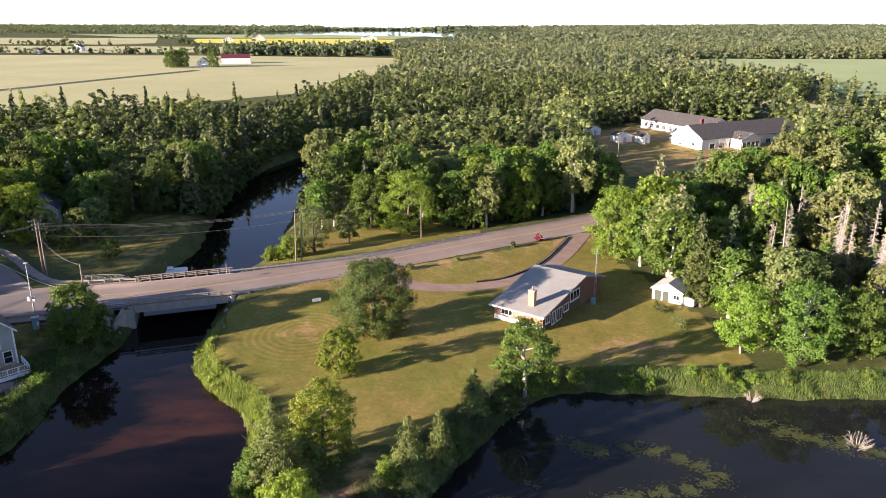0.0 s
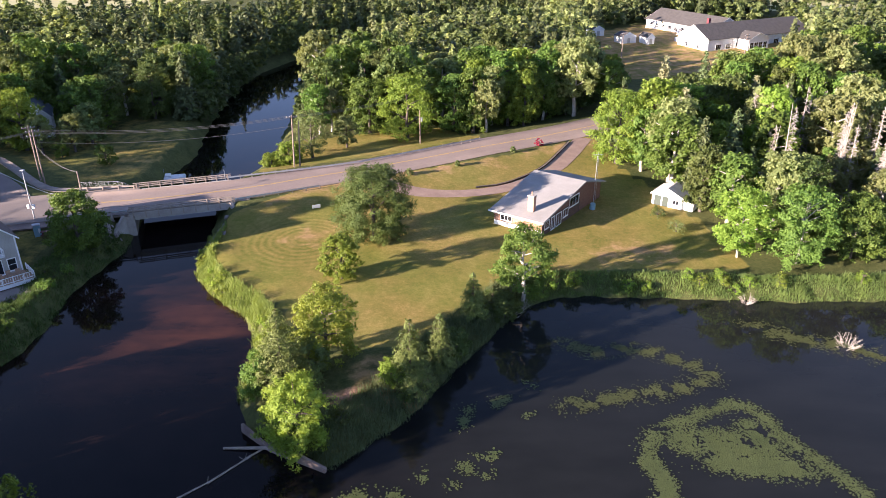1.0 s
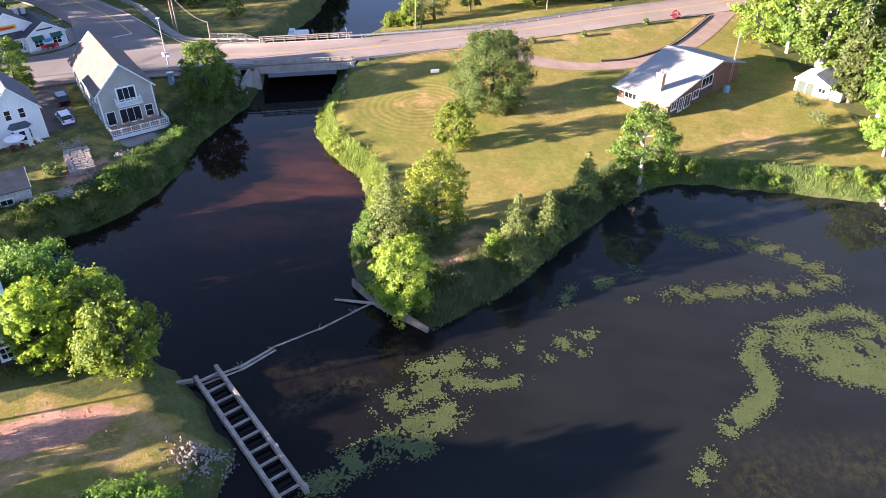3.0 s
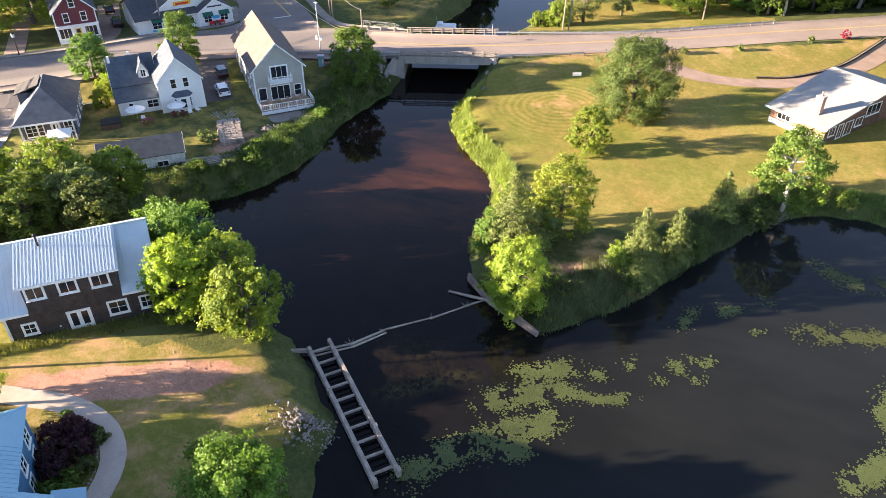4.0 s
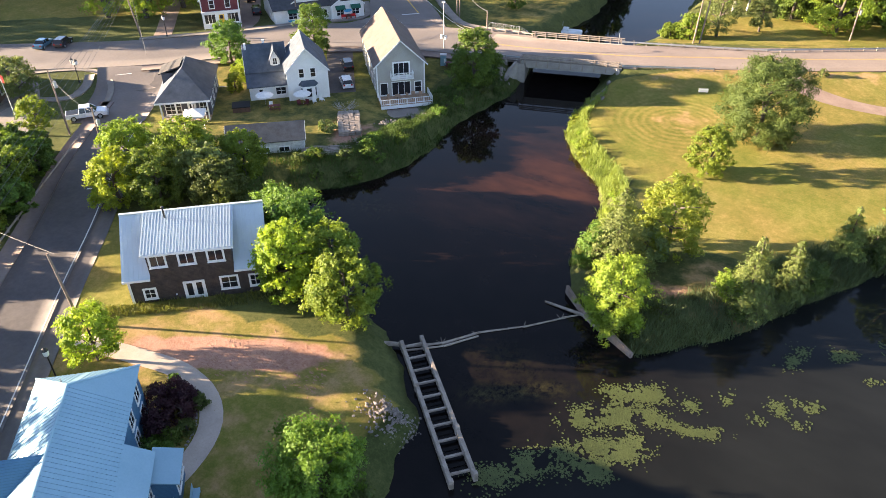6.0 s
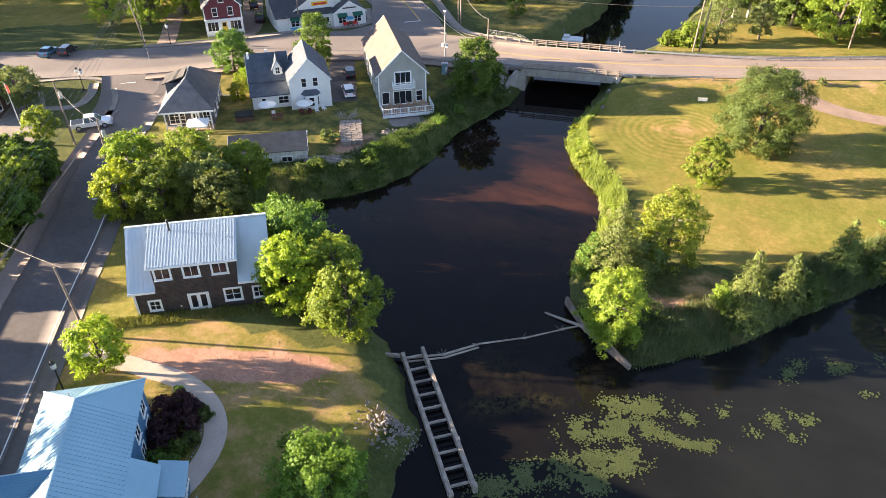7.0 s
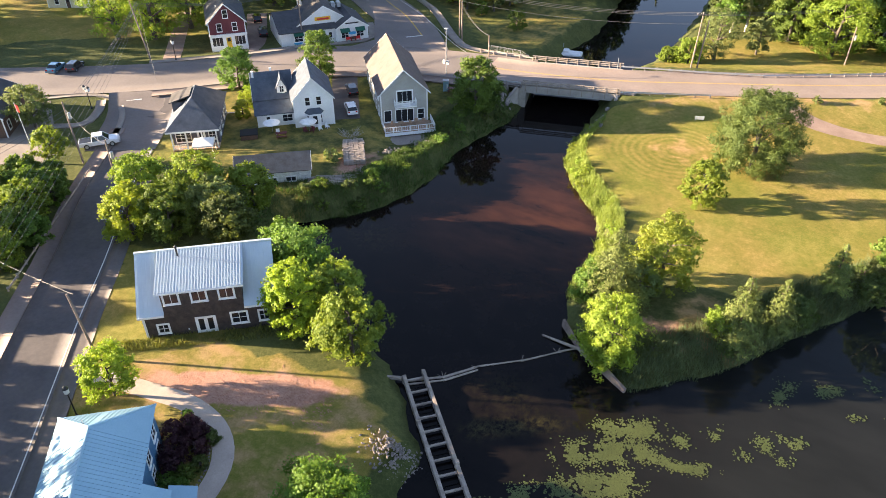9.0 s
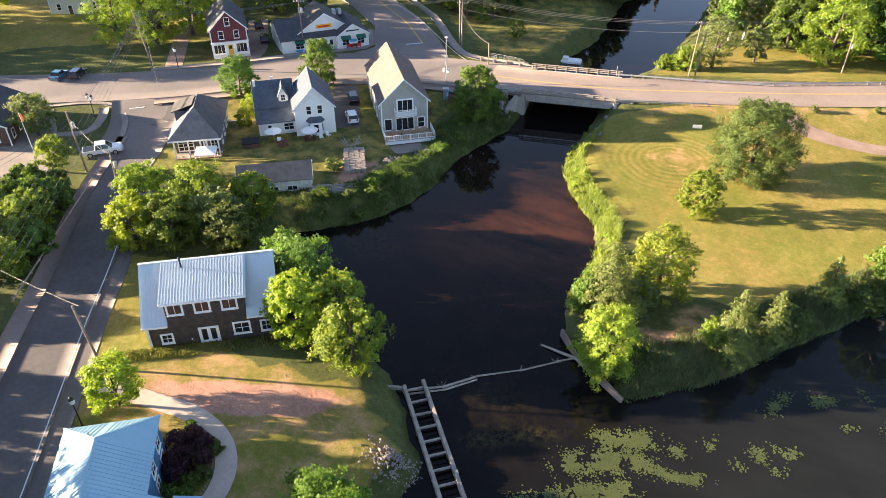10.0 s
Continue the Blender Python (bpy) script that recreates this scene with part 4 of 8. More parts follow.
def shed_roof(parent, m, x0, x1, y0, z0, y1, z1, roof, thick=0.14, name="roof_slope"):
    """One sloping plane from the low edge (y0, z0) to the high edge (y1, z1)."""
    c = [m @ Vector(p) for p in ((x0, y0, z0), (x1, y0, z0), (x1, y1, z1), (x0, y1, z1))]
    return part(name, Geo().slab(*c, thick), roof, parent)


def ribs(parent, m, xs, y0, z0, y1, z1, material, wide=0.05, high=0.05, name="rib"):
    """Raised seams on a sloping metal roof, one by one."""
    run = math.hypot(y1 - y0, z1 - z0)
    mesh = Geo().box(-wide / 2, 0, 0, wide / 2, run, high).mesh(name, material)
    tilt = math.degrees(math.atan2(z1 - z0, y1 - y0))
    for x in xs:
        shared(name, mesh, parent, m @ pose(x, y0, z0, tilt, 0, 0))


def railing(parent, m, a, b, z, high=1.0, gap=1.5, material=None, pickets=0.0):
    a, b = Vector((*a, z)), Vector((*b, z))
    d = b - a
    n = max(1, round(d.length / gap))
    for i in range(n + 1):
        p = a + d * i / n
        part("rail_post", Geo().box(p.x - 0.06, p.y - 0.06, z, p.x + 0.06, p.y + 0.06, z + high, m), material or TRIM, parent)
    side = Vector((-d.y, d.x, 0)).normalized() * 0.04
    for h in (high - 0.08, 0.15):
        part("rail", Geo().add([m @ q for q in (a + side + Vector((0, 0, h)), b + side + Vector((0, 0, h)), b - side + Vector((0, 0, h)), a - side + Vector((0, 0, h)), a + side + Vector((0, 0, h + 0.08)), b + side + Vector((0, 0, h + 0.08)), b - side + Vector((0, 0, h + 0.08)), a - side + Vector((0, 0, h + 0.08)))],
             [(3, 2, 1, 0), (4, 5, 6, 7), (0, 1, 5, 4), (1, 2, 6, 5), (2, 3, 7, 6), (3, 0, 4, 7)]), material or TRIM, parent)
    if pickets:
        k = int(d.length / pickets)
        g = Geo()
        for i in range(1, k):
            p = a + d * i / k
            g.box(p.x - 0.018, p.y - 0.018, z + 0.15, p.x + 0.018, p.y + 0.018, z + high - 0.08, m)
        part("balustrade", g, material or TRIM, parent)["kind"] = "stuff"


ONE = Matrix.Identity(4)
FRONT = face(0, 0, 0)

# the grey gabled house with decks over the river
house = thing("house", pose(-63.6, 90.9, 2.6, 0, 0, 44.5), "tall grey-sided gabled house with a beige roof and white decks", "house")
gable(house, ONE, 7.8, 17.0, 5.5, 9.2, GREY_SIDING, BEIGE_ROOF, 0.45)
part("foundation", Geo().box(-3.95, -0.05, -1.5, 3.95, 17.05, 0.1), CONCRETE, house)
for u, w in ((0.0, 2.9),):
    window(house, FRONT, u, 0.35, w, 2.1, 3, 1)
window(house, FRONT, -2.8, 0.5, 1.1, 1.9, 1, 1)
window(house, FRONT, 2.75, 0.6, 1.0, 1.7, 1, 2)
window(house, FRONT, 0.1, 3.6, 2.4, 2.0, 3, 1, 0.22)
balcony = part("balcony", Geo().box(-1.7, -1.25, 3.25, 1.9, -0.02, 3.42), TRIM, house)
railing(balcony, ONE, (-1.65, -1.2), (1.85, -1.2), 3.42, 0.95, 1.15, pickets=0.14)
railing(balcony, ONE, (-1.65, -1.2), (-1.65, -0.1), 3.42, 0.95, 1.1)
railing(balcony, ONE, (1.85, -1.2), (1.85, -0.1), 3.42, 0.95, 1.1)
deck = part("deck", Geo().box(-3.9, -3.7, 0.0, 4.4, -0.02, 0.18), DECK_WOOD, house, "brown plank deck on posts")
part("fascia", Geo().box(-3.96, -3.76, -0.35, 4.46, -3.7, 0.16), TRIM, deck)
part("skirt", Geo().box(-3.8, -3.6, -1.9, 4.3, -3.5, -0.352), BROWN_WOOD, deck)
railing(deck, ONE, (-3.85, -3.65), (4.35, -3.65), 0.18, 1.0, 1.35, pickets=0.3)
railing(deck, ONE, (-3.85, -3.65), (-3.85, -0.1), 0.18, 1.0, 1.35, pickets=0.3)
railing(deck, ONE, (4.35, -3.65), (4.35, -0.1), 0.18, 1.0, 1.35, pickets=0.3)
for y in (2.5, 5.5, 9.0, 13.0):
    window(house, face(-3.9, 0, -90), -y, 0.9, 0.9, 1.4, 1, 2)
    window(house, face(-3.9, 0, -90), -y, 3.6, 0.8, 1.2, 1, 2)
for y in (3, 7, 12):
    window(house, face(3.9, 0, 90), y, 0.9, 0.9, 1.4, 1, 2)
patio = tagged(new("patio", Geo().box(-4.2, -6.6, -1.2, 4.4, -3.4, 0.0, pose(-63.6, 90.9, height(-60.4, 87.4) + 0.55, 0, 0, 44.5)).mesh("patio", SIDEWALK)), "grey paved patio below the deck", "patio", kind="structure")
table = thing("patio_table", pose(-63.6, 90.9, 2.78, 0, 0, 44.5) @ pose(-0.9, -1.6, 0), "small brown deck table", "table")
part("tabletop", Geo().ring([(0.5, 0.7), (0.5, 0.75)], 14), DECK_WOOD, table)
part("stem", Geo().tube((0, 0, 0), (0, 0, 0.7), 0.05, n=8), BLACK_METAL, table)
for k, (x, y, r) in enumerate([(-2.2, -1.6, 40), (0.4, -1.7, -60), (1.8, -1.4, 15), (2.8, -1.6, -20)]):
    chair = thing("deck_chair", pose(-63.6, 90.9, 2.78, 0, 0, 44.5) @ pose(x, y, 0, 0, 0, r), "slatted wooden deck chair", "chair", "deck chairs")
    part("seat", Geo().box(-0.3, -0.3, 0.38, 0.3, 0.3, 0.43), DECK_WOOD, chair)
    part("backrest", Geo().box(-0.3, 0.25, 0.43, 0.3, 0.32, 1.0), DECK_WOOD, chair)
    for lx in (-0.26, 0.26):
        for ly in (-0.26, 0.26):
            part("leg", Geo().box(lx - 0.03, ly - 0.03, 0, lx + 0.03, ly + 0.03, 0.38), DECK_WOOD, chair)

# the white farmhouse
house = thing("house", pose(-75.0, 81.6, 2.8, 0, 0, 46), "white steep-gabled farmhouse with a grey shingle roof", "house")
gable(house, ONE, 6.4, 8.6, 5.0, 8.4, WHITE_SIDING, GREY_ROOF, 0.3)
wing = gable(house, pose(-9.2, 8.2, 0, 0, 0, -90), 7.6, 6.2, 3.8, 6.9, WHITE_SIDING, GREY_ROOF, 0.3)
part("lean_to", Geo().add([(x, y, z) for x in (-9.2, -2.4) for y, z in ((1.6, -0.8), (1.6, 2.4), (4.4, 3.4), (4.4, -0.8))], [(0, 1, 2, 3), (7, 6, 5, 4), (0, 4, 5, 1), (1, 5, 6, 2), (3, 2, 6, 7)]), WHITE_SIDING, house)
shed_roof(house, ONE, -9.5, -2.2, 1.25, 2.45, 4.6, 3.75, GREY_ROOF)
window(house, FRONT, -0.9, 3.9, 0.7, 1.35, 1, 2)
window(house, FRONT, 0.9, 3.9, 0.7, 1.35, 1, 2)
bay_win = part("bay_window", Geo().prism([(-1.3, 0), (-0.8, -0.8), (0.8, -0.8), (1.3, 0)], 0.3, 2.7), TRIM, house)
part("bay_roof", Geo().add([(-1.6, 0, 2.7), (-1.0, -1.05, 2.7), (1.0, -1.05, 2.7), (1.6, 0, 2.7), (-1.0, 0, 3.35), (1.0, 0, 3.35)], [(0, 1, 4), (1, 2, 5, 4), (2, 3, 5), (3, 2, 1, 0)]), GREY_ROOF, bay_win)
window(bay_win, face(0, -0.8, 0), 0, 0.9, 0.75, 1.4, 1, 2)
window(bay_win, face(-1.05, -0.4, -58), 0, 0.9, 0.45, 1.4, 1, 2)
window(bay_win, face(1.05, -0.4, 58), 0, 0.9, 0.45, 1.4, 1, 2)
window(house, face(0, 1.6, 0), -4.3, 0.9, 1.5, 1.1, 2, 2)
door(house, face(0, 1.6, 0), -7.4, 0.0, 0.9, 2.05, TRIM, 0.5)
window(house, face(3.2, 0, 90), 3, 0.9, 0.8, 1.4, 1, 2)
window(house, face(3.2, 0, 90), 6, 0.9, 0.8, 1.4, 1, 2)
dormer = part("dormer", Geo().profile([(-0.75, 3.9), (0.75, 3.9), (0.75, 5.4), (0, 6.9), (-0.75, 5.4)], 5.0, 7.8, pose(-4.6, 0, 0)), WHITE_SIDING, house)
for sign in (-1, 1):
    c = [Vector((-4.6, 4.85, 7.0)), Vector((-4.6, 8.0, 7.0)), Vector((-4.6 + sign * 0.95, 8.0, 5.15)), Vector((-4.6 + sign * 0.95, 4.85, 5.15))]
    part("dormer_roof", Geo().slab(*(c if sign < 0 else (c[0], c[3], c[2], c[1])), 0.08), TRIM if sign > 9 else GREY_ROOF, dormer)
window(dormer, face(-4.6, 5.0, 0), 0, 4.6, 0.6, 1.0, 2, 2)
for x, y in ((-9.0, 7.6), (-6.0, 8.6)):
    part("chimney", Geo().box(x - 0.17, y - 0.17, 6.0, x + 0.17, y + 0.17, 7.5), TRIM, house)
for k, (x, y, c) in enumerate([(-7.0, -0.6, CANVAS), (-1.2, -1.6, CANVAS)]):
    shade = thing("patio_umbrella", pose(-75.0, 81.6, 2.9, 0, 0, 46) @ pose(x, y, -0.1), "open white patio umbrella", "umbrella", "patio umbrellas")
    part("pole", Geo().tube((0, 0, 0), (0, 0, 2.35), 0.025, n=6), STEEL, shade)
    part("canopy", Geo().ring([(1.45, 1.85), (1.4, 1.9), (0.75, 2.2), (0.05, 2.4)], 8), c, shade)
    part("base_plate", Geo().ring([(0.3, 0.0), (0.3, 0.08)], 10), CONCRETE, shade)
for k, (x, y, r) in enumerate([(-1.8, -2.0, 20), (-0.7, -2.1, -30), (0.6, -1.7, 10), (-6.2, -1.6, 0), (1.8, -1.2, 40)]):
    chair = thing("garden_chair", pose(-75.0, 81.6, 2.85, 0, 0, 46) @ pose(x, y, 0, 0, 0, r), "red slatted garden chair" if k < 2 else "white slatted garden chair", "chair", "garden chairs")
    c = RED_SIDING if k < 2 else TRIM
    part("seat", Geo().box(-0.3, -0.3, 0.38, 0.3, 0.3, 0.43), c, chair)
    part("backrest", Geo().box(-0.3, 0.25, 0.43, 0.3, 0.32, 1.0), c, chair)
    for lx in (-0.26, 0.26):
        for ly in (-0.26, 0.26):
            part("leg", Geo().box(lx - 0.03, ly - 0.03, 0, lx + 0.03, ly + 0.03, 0.38), c, chair)

# the low white garage by the river
garage = thing("garage", pose(-67.9, 64.1, 2.2, 0, 0, 41.8), "low white garage with peeling paint and a grey roof", "garage")
gable(garage, pose(-5.2, 2.7, 0, 0, 0, -90), 5.4, 10.4, 2.5, 4.0, PEELING, SLATE_ROOF, 0.25)
for u in (-2.4, -0.3, 2.4):
    window(garage, FRONT, u, 0.95, 1.3, 0.65, 2, 1)
door(garage, face(5.2, 0, 90), 3.0, -0.1, 2.4, 2.0, GREEN_CANVAS)

# the dark hip-roofed house on the corner
house = thing("house", pose(-85.2, 65.3, 3.0, 0, 0, 41), "dark navy hip-roofed house with white trim and porch", "house")
HW, HL = 7.0, 13.4
part("wall", Geo().box(-HW / 2, 1.8, -0.6, HW / 2, HL, 3.5), NAVY_SIDING, house)
part("porch_floor", Geo().box(-HW / 2, 0.0, -0.6, HW / 2, 1.8, 0.15), DECK_WOOD, house)
e, o = 3.5, 0.5
A, B, C, D = (-HW / 2 - o, -o, e), (HW / 2 + o, -o, e), (HW / 2 + o, HL + o, e), (-HW / 2 - o, HL + o, e)
R1, R2 = (0, 4.2, 6.9), (0, HL - 4.2, 6.9)
for name, quad in (("roof_slope", (A, B, R1)), ("roof_slope", (B, C, R2, R1)), ("roof_slope", (C, D, R2)), ("roof_slope", (D, A, R1, R2))):
    q = [Vector(p) for p in quad]
    n = (q[1] - q[0]).cross(q[2] - q[0]).normalized() * 0.12
    k = len(q)
    # slope turned from the sun: its shade is put in as darker shingle
    part(name, Geo().add(q + [p - n for p in q], [tuple(range(k)), tuple(range(2 * k - 1, k - 1, -1))] + [((i + 1) % k, i, k + i, k + (i + 1) % k) for i in range(k)]), DARK_ROOF if quad[0] is B else GREY_ROOF, house)
part("fascia", Geo().box(-HW / 2 - o, -o - 0.03, e - 0.28, HW / 2 + o, -o, e - 0.02), TRIM, house)
for x in (-HW / 2 + 0.15, -1.2, 1.2, HW / 2 - 0.15):
    part("porch_post", Geo().box(x - 0.1, 0.05, 0.15, x + 0.1, 0.25, e - 0.1), TRIM, house)
railing(house, ONE, (-HW / 2 + 0.1, 0.12), (-1.2, 0.12), 0.15, 0.9, 1.3, pickets=0.15)
window(house, face(0, 1.8, 0), -1.9, 0.7, 2.2, 1.7, 3, 3)
door(house, face(0, 1.8, 0), 0.8, 0.15, 1.0, 2.1, TRIM, 0.6)
window(house, face(0, 1.8, 0), 2.5, 0.9, 1.0, 1.4, 2, 2)
for y in (3.5, 6.5, 9.5, 12):
    window(house, face(HW / 2, 0, 90), y, 0.9, 0.9, 1.5, 1, 2)
    window(house, face(-HW / 2, 0, -90), -y, 0.9, 0.9, 1.5, 1, 2)
dormer = part("dormer", Geo().box(-3.4, 5.6, 4.0, -1.2, 8.8, 5.7), NAVY_SIDING, house)
part("dormer_roof", Geo().add([(-3.8, 5.2, 5.6), (-3.8, 9.2, 5.6), (-0.4, 9.2, 6.7), (-0.4, 5.2, 6.7), (-3.8, 5.2, 5.75), (-3.8, 9.2, 5.75), (-0.4, 9.2, 6.85), (-0.4, 5.2, 6.85)], [(3, 2, 1, 0), (4, 5, 6, 7), (0, 1, 5, 4), (1, 2, 6, 5), (2, 3, 7, 6), (3, 0, 4, 7)]), BROWN_ROOF, dormer)
window(dormer, face(-3.4, 7.2, -90), 0, 4.5, 2.0, 0.8, 3, 1)
gazebo = thing("canopy_tent", pose(-85.2, 65.3, 2.9, 0, 0, 41) @ pose(1.6, -1.8, 0), "white fabric canopy on four posts over a terrace", "canopy")
for x in (-1.4, 1.4):
    for y in (-1.4, 1.4):
        part("leg", Geo().tube((x, y, 0), (x, y, 2.2), 0.04, n=6), TRIM, gazebo)
part("canopy", Geo().add([(-1.55, -1.55, 2.1), (1.55, -1.55, 2.1), (1.55, 1.55, 2.1), (-1.55, 1.55, 2.1), (-1.55, -1.55, 2.3), (1.55, -1.55, 2.3), (1.55, 1.55, 2.3), (-1.55, 1.55, 2.3), (0, 0, 3.0)], [(0, 1, 5, 4), (1, 2, 6, 5), (2, 3, 7, 6), (3, 0, 4, 7), (4, 5, 8), (5, 6, 8), (6, 7, 8), (7, 4, 8)]), CANVAS, gazebo)

# the red house across the street
house = thing("house", pose(-112.2, 99.2, 3.6, 0, 0, 49), "dark red gabled house with white trim and a yellow door", "house")
gable(house, ONE, 7.2, 12.0, 5.4, 8.9, RED_SIDING, DARK_ROOF, 0.35)
part("shop_front", Geo().box(-3.62, -0.06, -0.5, 3.62, 0.0, 2.75), TRIM, house)
part("cornice", Geo().box(-3.75, -0.35, 2.75, 3.75, 0.0, 3.0), TRIM, house)
window(house, face(0, -0.06, 0), -2.2, 0.7, 2.0, 1.7, 3, 1)
window(house, face(0, -0.06, 0), 2.2, 0.7, 2.0, 1.7, 3, 1)
door(house, face(0, -0.06, 0), 0.0, 0.2, 1.0, 2.1, DOOR_YELLOW, 0.4)
for u, z in ((-1.5, 3.6), (1.5, 3.6), (0.0, 6.2)):
    window(house, FRONT, u, z, 0.85, 1.5, 1, 2)
for y in (2.5, 6, 9.5):
    window(house, face(-3.6, 0, -90), -y, 3.6, 0.8, 1.4, 1, 2)
    window(house, face(-3.6, 0, -90), -y, 0.8, 0.8, 1.4, 1, 2)
steps = part("steps", Geo().box(-0.9, -1.6, -0.5, 0.9, -0.06, 0.15).box(-0.9, -2.0, -0.5, 0.9, -1.6, -0.05), CONCRETE, house)
railing(house, ONE, (-3.5, -1.5), (-1.0, -1.5), 0.0, 0.95, 1.3, pickets=0.15)
railing(house, ONE, (1.0, -1.5), (3.5, -1.5), 0.0, 0.95, 1.3, pickets=0.15)
part("skylight", Geo().box(-1.6, 3.0, 7.1, -0.9, 3.9, 7.7), TRIM, house)
board = thing("sandwich_board", pose(-108.9, 97.9, 3.75, 0, 0, 49), "white folding sign board on the pavement", "sign")
for s in (-1, 1):
    part("panel", Geo().add([(-0.4, s * 0.3, 0), (0.4, s * 0.3, 0), (0.4, s * 0.03, 1.1), (-0.4, s * 0.03, 1.1), (-0.4, s * 0.26, 0), (0.4, s * 0.26, 0), (0.4, 0, 1.1), (-0.4, 0, 1.1)], [(0, 1, 2, 3), (7, 6, 5, 4), (0, 4, 5, 1), (1, 5, 6, 2), (3, 2, 6, 7), (0, 3, 7, 4)]), TRIM, board)
part("mark", Geo().add([(-0.25, -0.26, 0.25), (0.25, -0.26, 0.25), (0.2, -0.16, 0.62), (-0.2, -0.16, 0.62)], [(0, 1, 2, 3)]), GREEN_CANVAS, board)

# the white shop with its gabled fronts
shop = thing("shop", pose(-97.0, 112.6, 3.6, 0, 0, 53), "long white shop with grey roof, gabled fronts and green awnings", "shop")
part("wall", Geo().box(-10.0, 0.6, -0.6, 1.4, 14.0, 2.9), WHITE_SIDING, shop)
shed_roof(shop, ONE, -10.4, 1.6, 0.1, 2.85, 7.2, 5.3, DARK_ROOF)
shed_roof(shop, face(0, 0, 180), -1.6, 10.4, -14.4, 2.85, -7.2, 5.3, DARK_ROOF)
part("gable_end", Geo().add([(-10.0, 0.6, 2.9), (-10.0, 7.2, 5.2), (-10.0, 14, 2.9)], [(0, 1, 2)]), WHITE_SIDING, shop)
gable(shop, pose(-0.6, 2.0, 0), 11.6, 9.0, 3.3, 6.9, WHITE_SIDING, BROWN_ROOF, 0.25, base=2.0, name="upper_gable")
gable(shop, pose(4.6, -0.6, 0), 6.6, 10.0, 2.8, 4.9, WHITE_SIDING, DARK_ROOF, 0.25, name="front_gable")
F2, F3 = face(0, 0.6, 0), face(0, -0.6, 0)
for m, u, w in ((F2, -6.4, 1.6), (F2, -1.6, 1.6), (F3, 3.0, 1.4), (F3, 6.2, 1.4)):
    window(shop, m, u, 0.8, w, 1.2, 2, 2)
door(shop, F2, 0.2, 0.0, 1.0, 2.05, TRIM, 0.6)
for m, u, y in ((F2, -6.4, 0.6), (F3, 3.0, -0.6), (F3, 6.2, -0.6)):
    part("awning", Geo().add([(u - 1.0, y - 0.02, 2.75), (u + 1.0, y - 0.02, 2.75), (u + 1.0, y - 0.75, 2.2), (u - 1.0, y - 0.75, 2.2), (u - 1.0, y - 0.02, 2.68), (u + 1.0, y - 0.02, 2.68), (u + 1.0, y - 0.75, 2.05), (u - 1.0, y - 0.75, 2.05)], [(0, 1, 2, 3), (7, 6, 5, 4), (3, 2, 6, 7), (0, 3, 7, 4), (1, 5, 6, 2)]), GREEN_CANVAS, shop)
sign = part("sign_board", Geo().box(-2.5, 1.9, 4.1, 0.8, 1.99, 4.85), SIGN_YELLOW, shop, "yellow sign board with a red bar")
part("sign_bar", Geo().box(-2.1, 1.88, 4.25, 0.4, 1.899, 4.6), SIGN_RED, sign)
for u, y in ((-6.6, 0.55), (4.6, -0.65)):
    part("sign_panel", Geo().prism([(0.9 * math.cos(a * 0.524), 0.32 * math.sin(a * 0.524)) for a in range(12)], 0, 0.05, pose(u, y + 0.04, 1.6 if y < 0 else 0.5, 90, 0, 0)), SIGN_BLUE, shop)
part("sign_letters", Geo().box(3.2, -0.63, 3.55, 6.0, -0.602, 3.8), BLACK_METAL, shop)
for x in (-5.4, -4.2):
    part("roof_vent", Geo().chamfer(x - 0.4 + 8, 6.5, 5.0, x + 0.4 + 8, 7.6, 6.1, 0.1), STEEL, shop)
for k, (u, c) in enumerate([(3.6, SIGN_RED), (5.4, SIGN_RED), (4.5, BROWN_WOOD)]):
    bench = thing("bench", pose(-97.0, 112.6, 3.8, 0, 0, 53) @ pose(u, -1.3, 0), "red bench before the shop front" if k < 2 else "brown bench before the shop front", "bench", "benches at the shop")
    part("seat", Geo().box(-0.6, -0.2, 0.4, 0.6, 0.2, 0.46), c, bench)
    part("backrest", Geo().box(-0.6, 0.2, 0.46, 0.6, 0.25, 0.85), c, bench)
    for x in (-0.5, 0.5):
        part("leg", Geo().box(x - 0.04, -0.18, 0, x + 0.04, 0.22, 0.4), c, bench)

# the shingled house with the metal roof
house = thing("house", pose(-51.8, 37.05, 2.6, 0, 0, 42.5), "dark wood-shingled house with a ribbed pale metal roof", "house")
W2 = 6.7
part("wall", Geo().profile([(-0.0, -1.0), (9.8, -1.0), (9.8, 3.7), (4.9, 7.85), (0.0, 3.7)], -W2, W2, pose(0, 0, 0, 0, 0, 90) @ Matrix.Diagonal((1, -1, 1, 1))), WOOD_SHINGLE, house)
EAVE, TOP, HALF = 3.75, 7.95, 4.9
for sign, y0, x0, x1 in ((1, -0.4, -W2 - 0.45, -4.45), (1, -0.4, 3.75, W2 + 0.45), (-1, 10.2, -W2 - 0.45, W2 + 0.45)):
    c = [Vector((x0, y0, EAVE - 0.25)), Vector((x1, y0, EAVE - 0.25)), Vector((x1, HALF, TOP + 0.1)), Vector((x0, HALF, TOP + 0.1))]
    part("roof_slope", Geo().slab(*(c if sign > 0 else (c[1], c[0], c[3], c[2])), 0.12), METAL_ROOF, house)
ribs(house, ONE, [-6.9 + 0.45 * k for k in range(6)] + [4.4 + 0.45 * k for k in range(7)], -0.4, EAVE - 0.25, HALF, TOP + 0.1, METAL_ROOF, 0.05, 0.035)
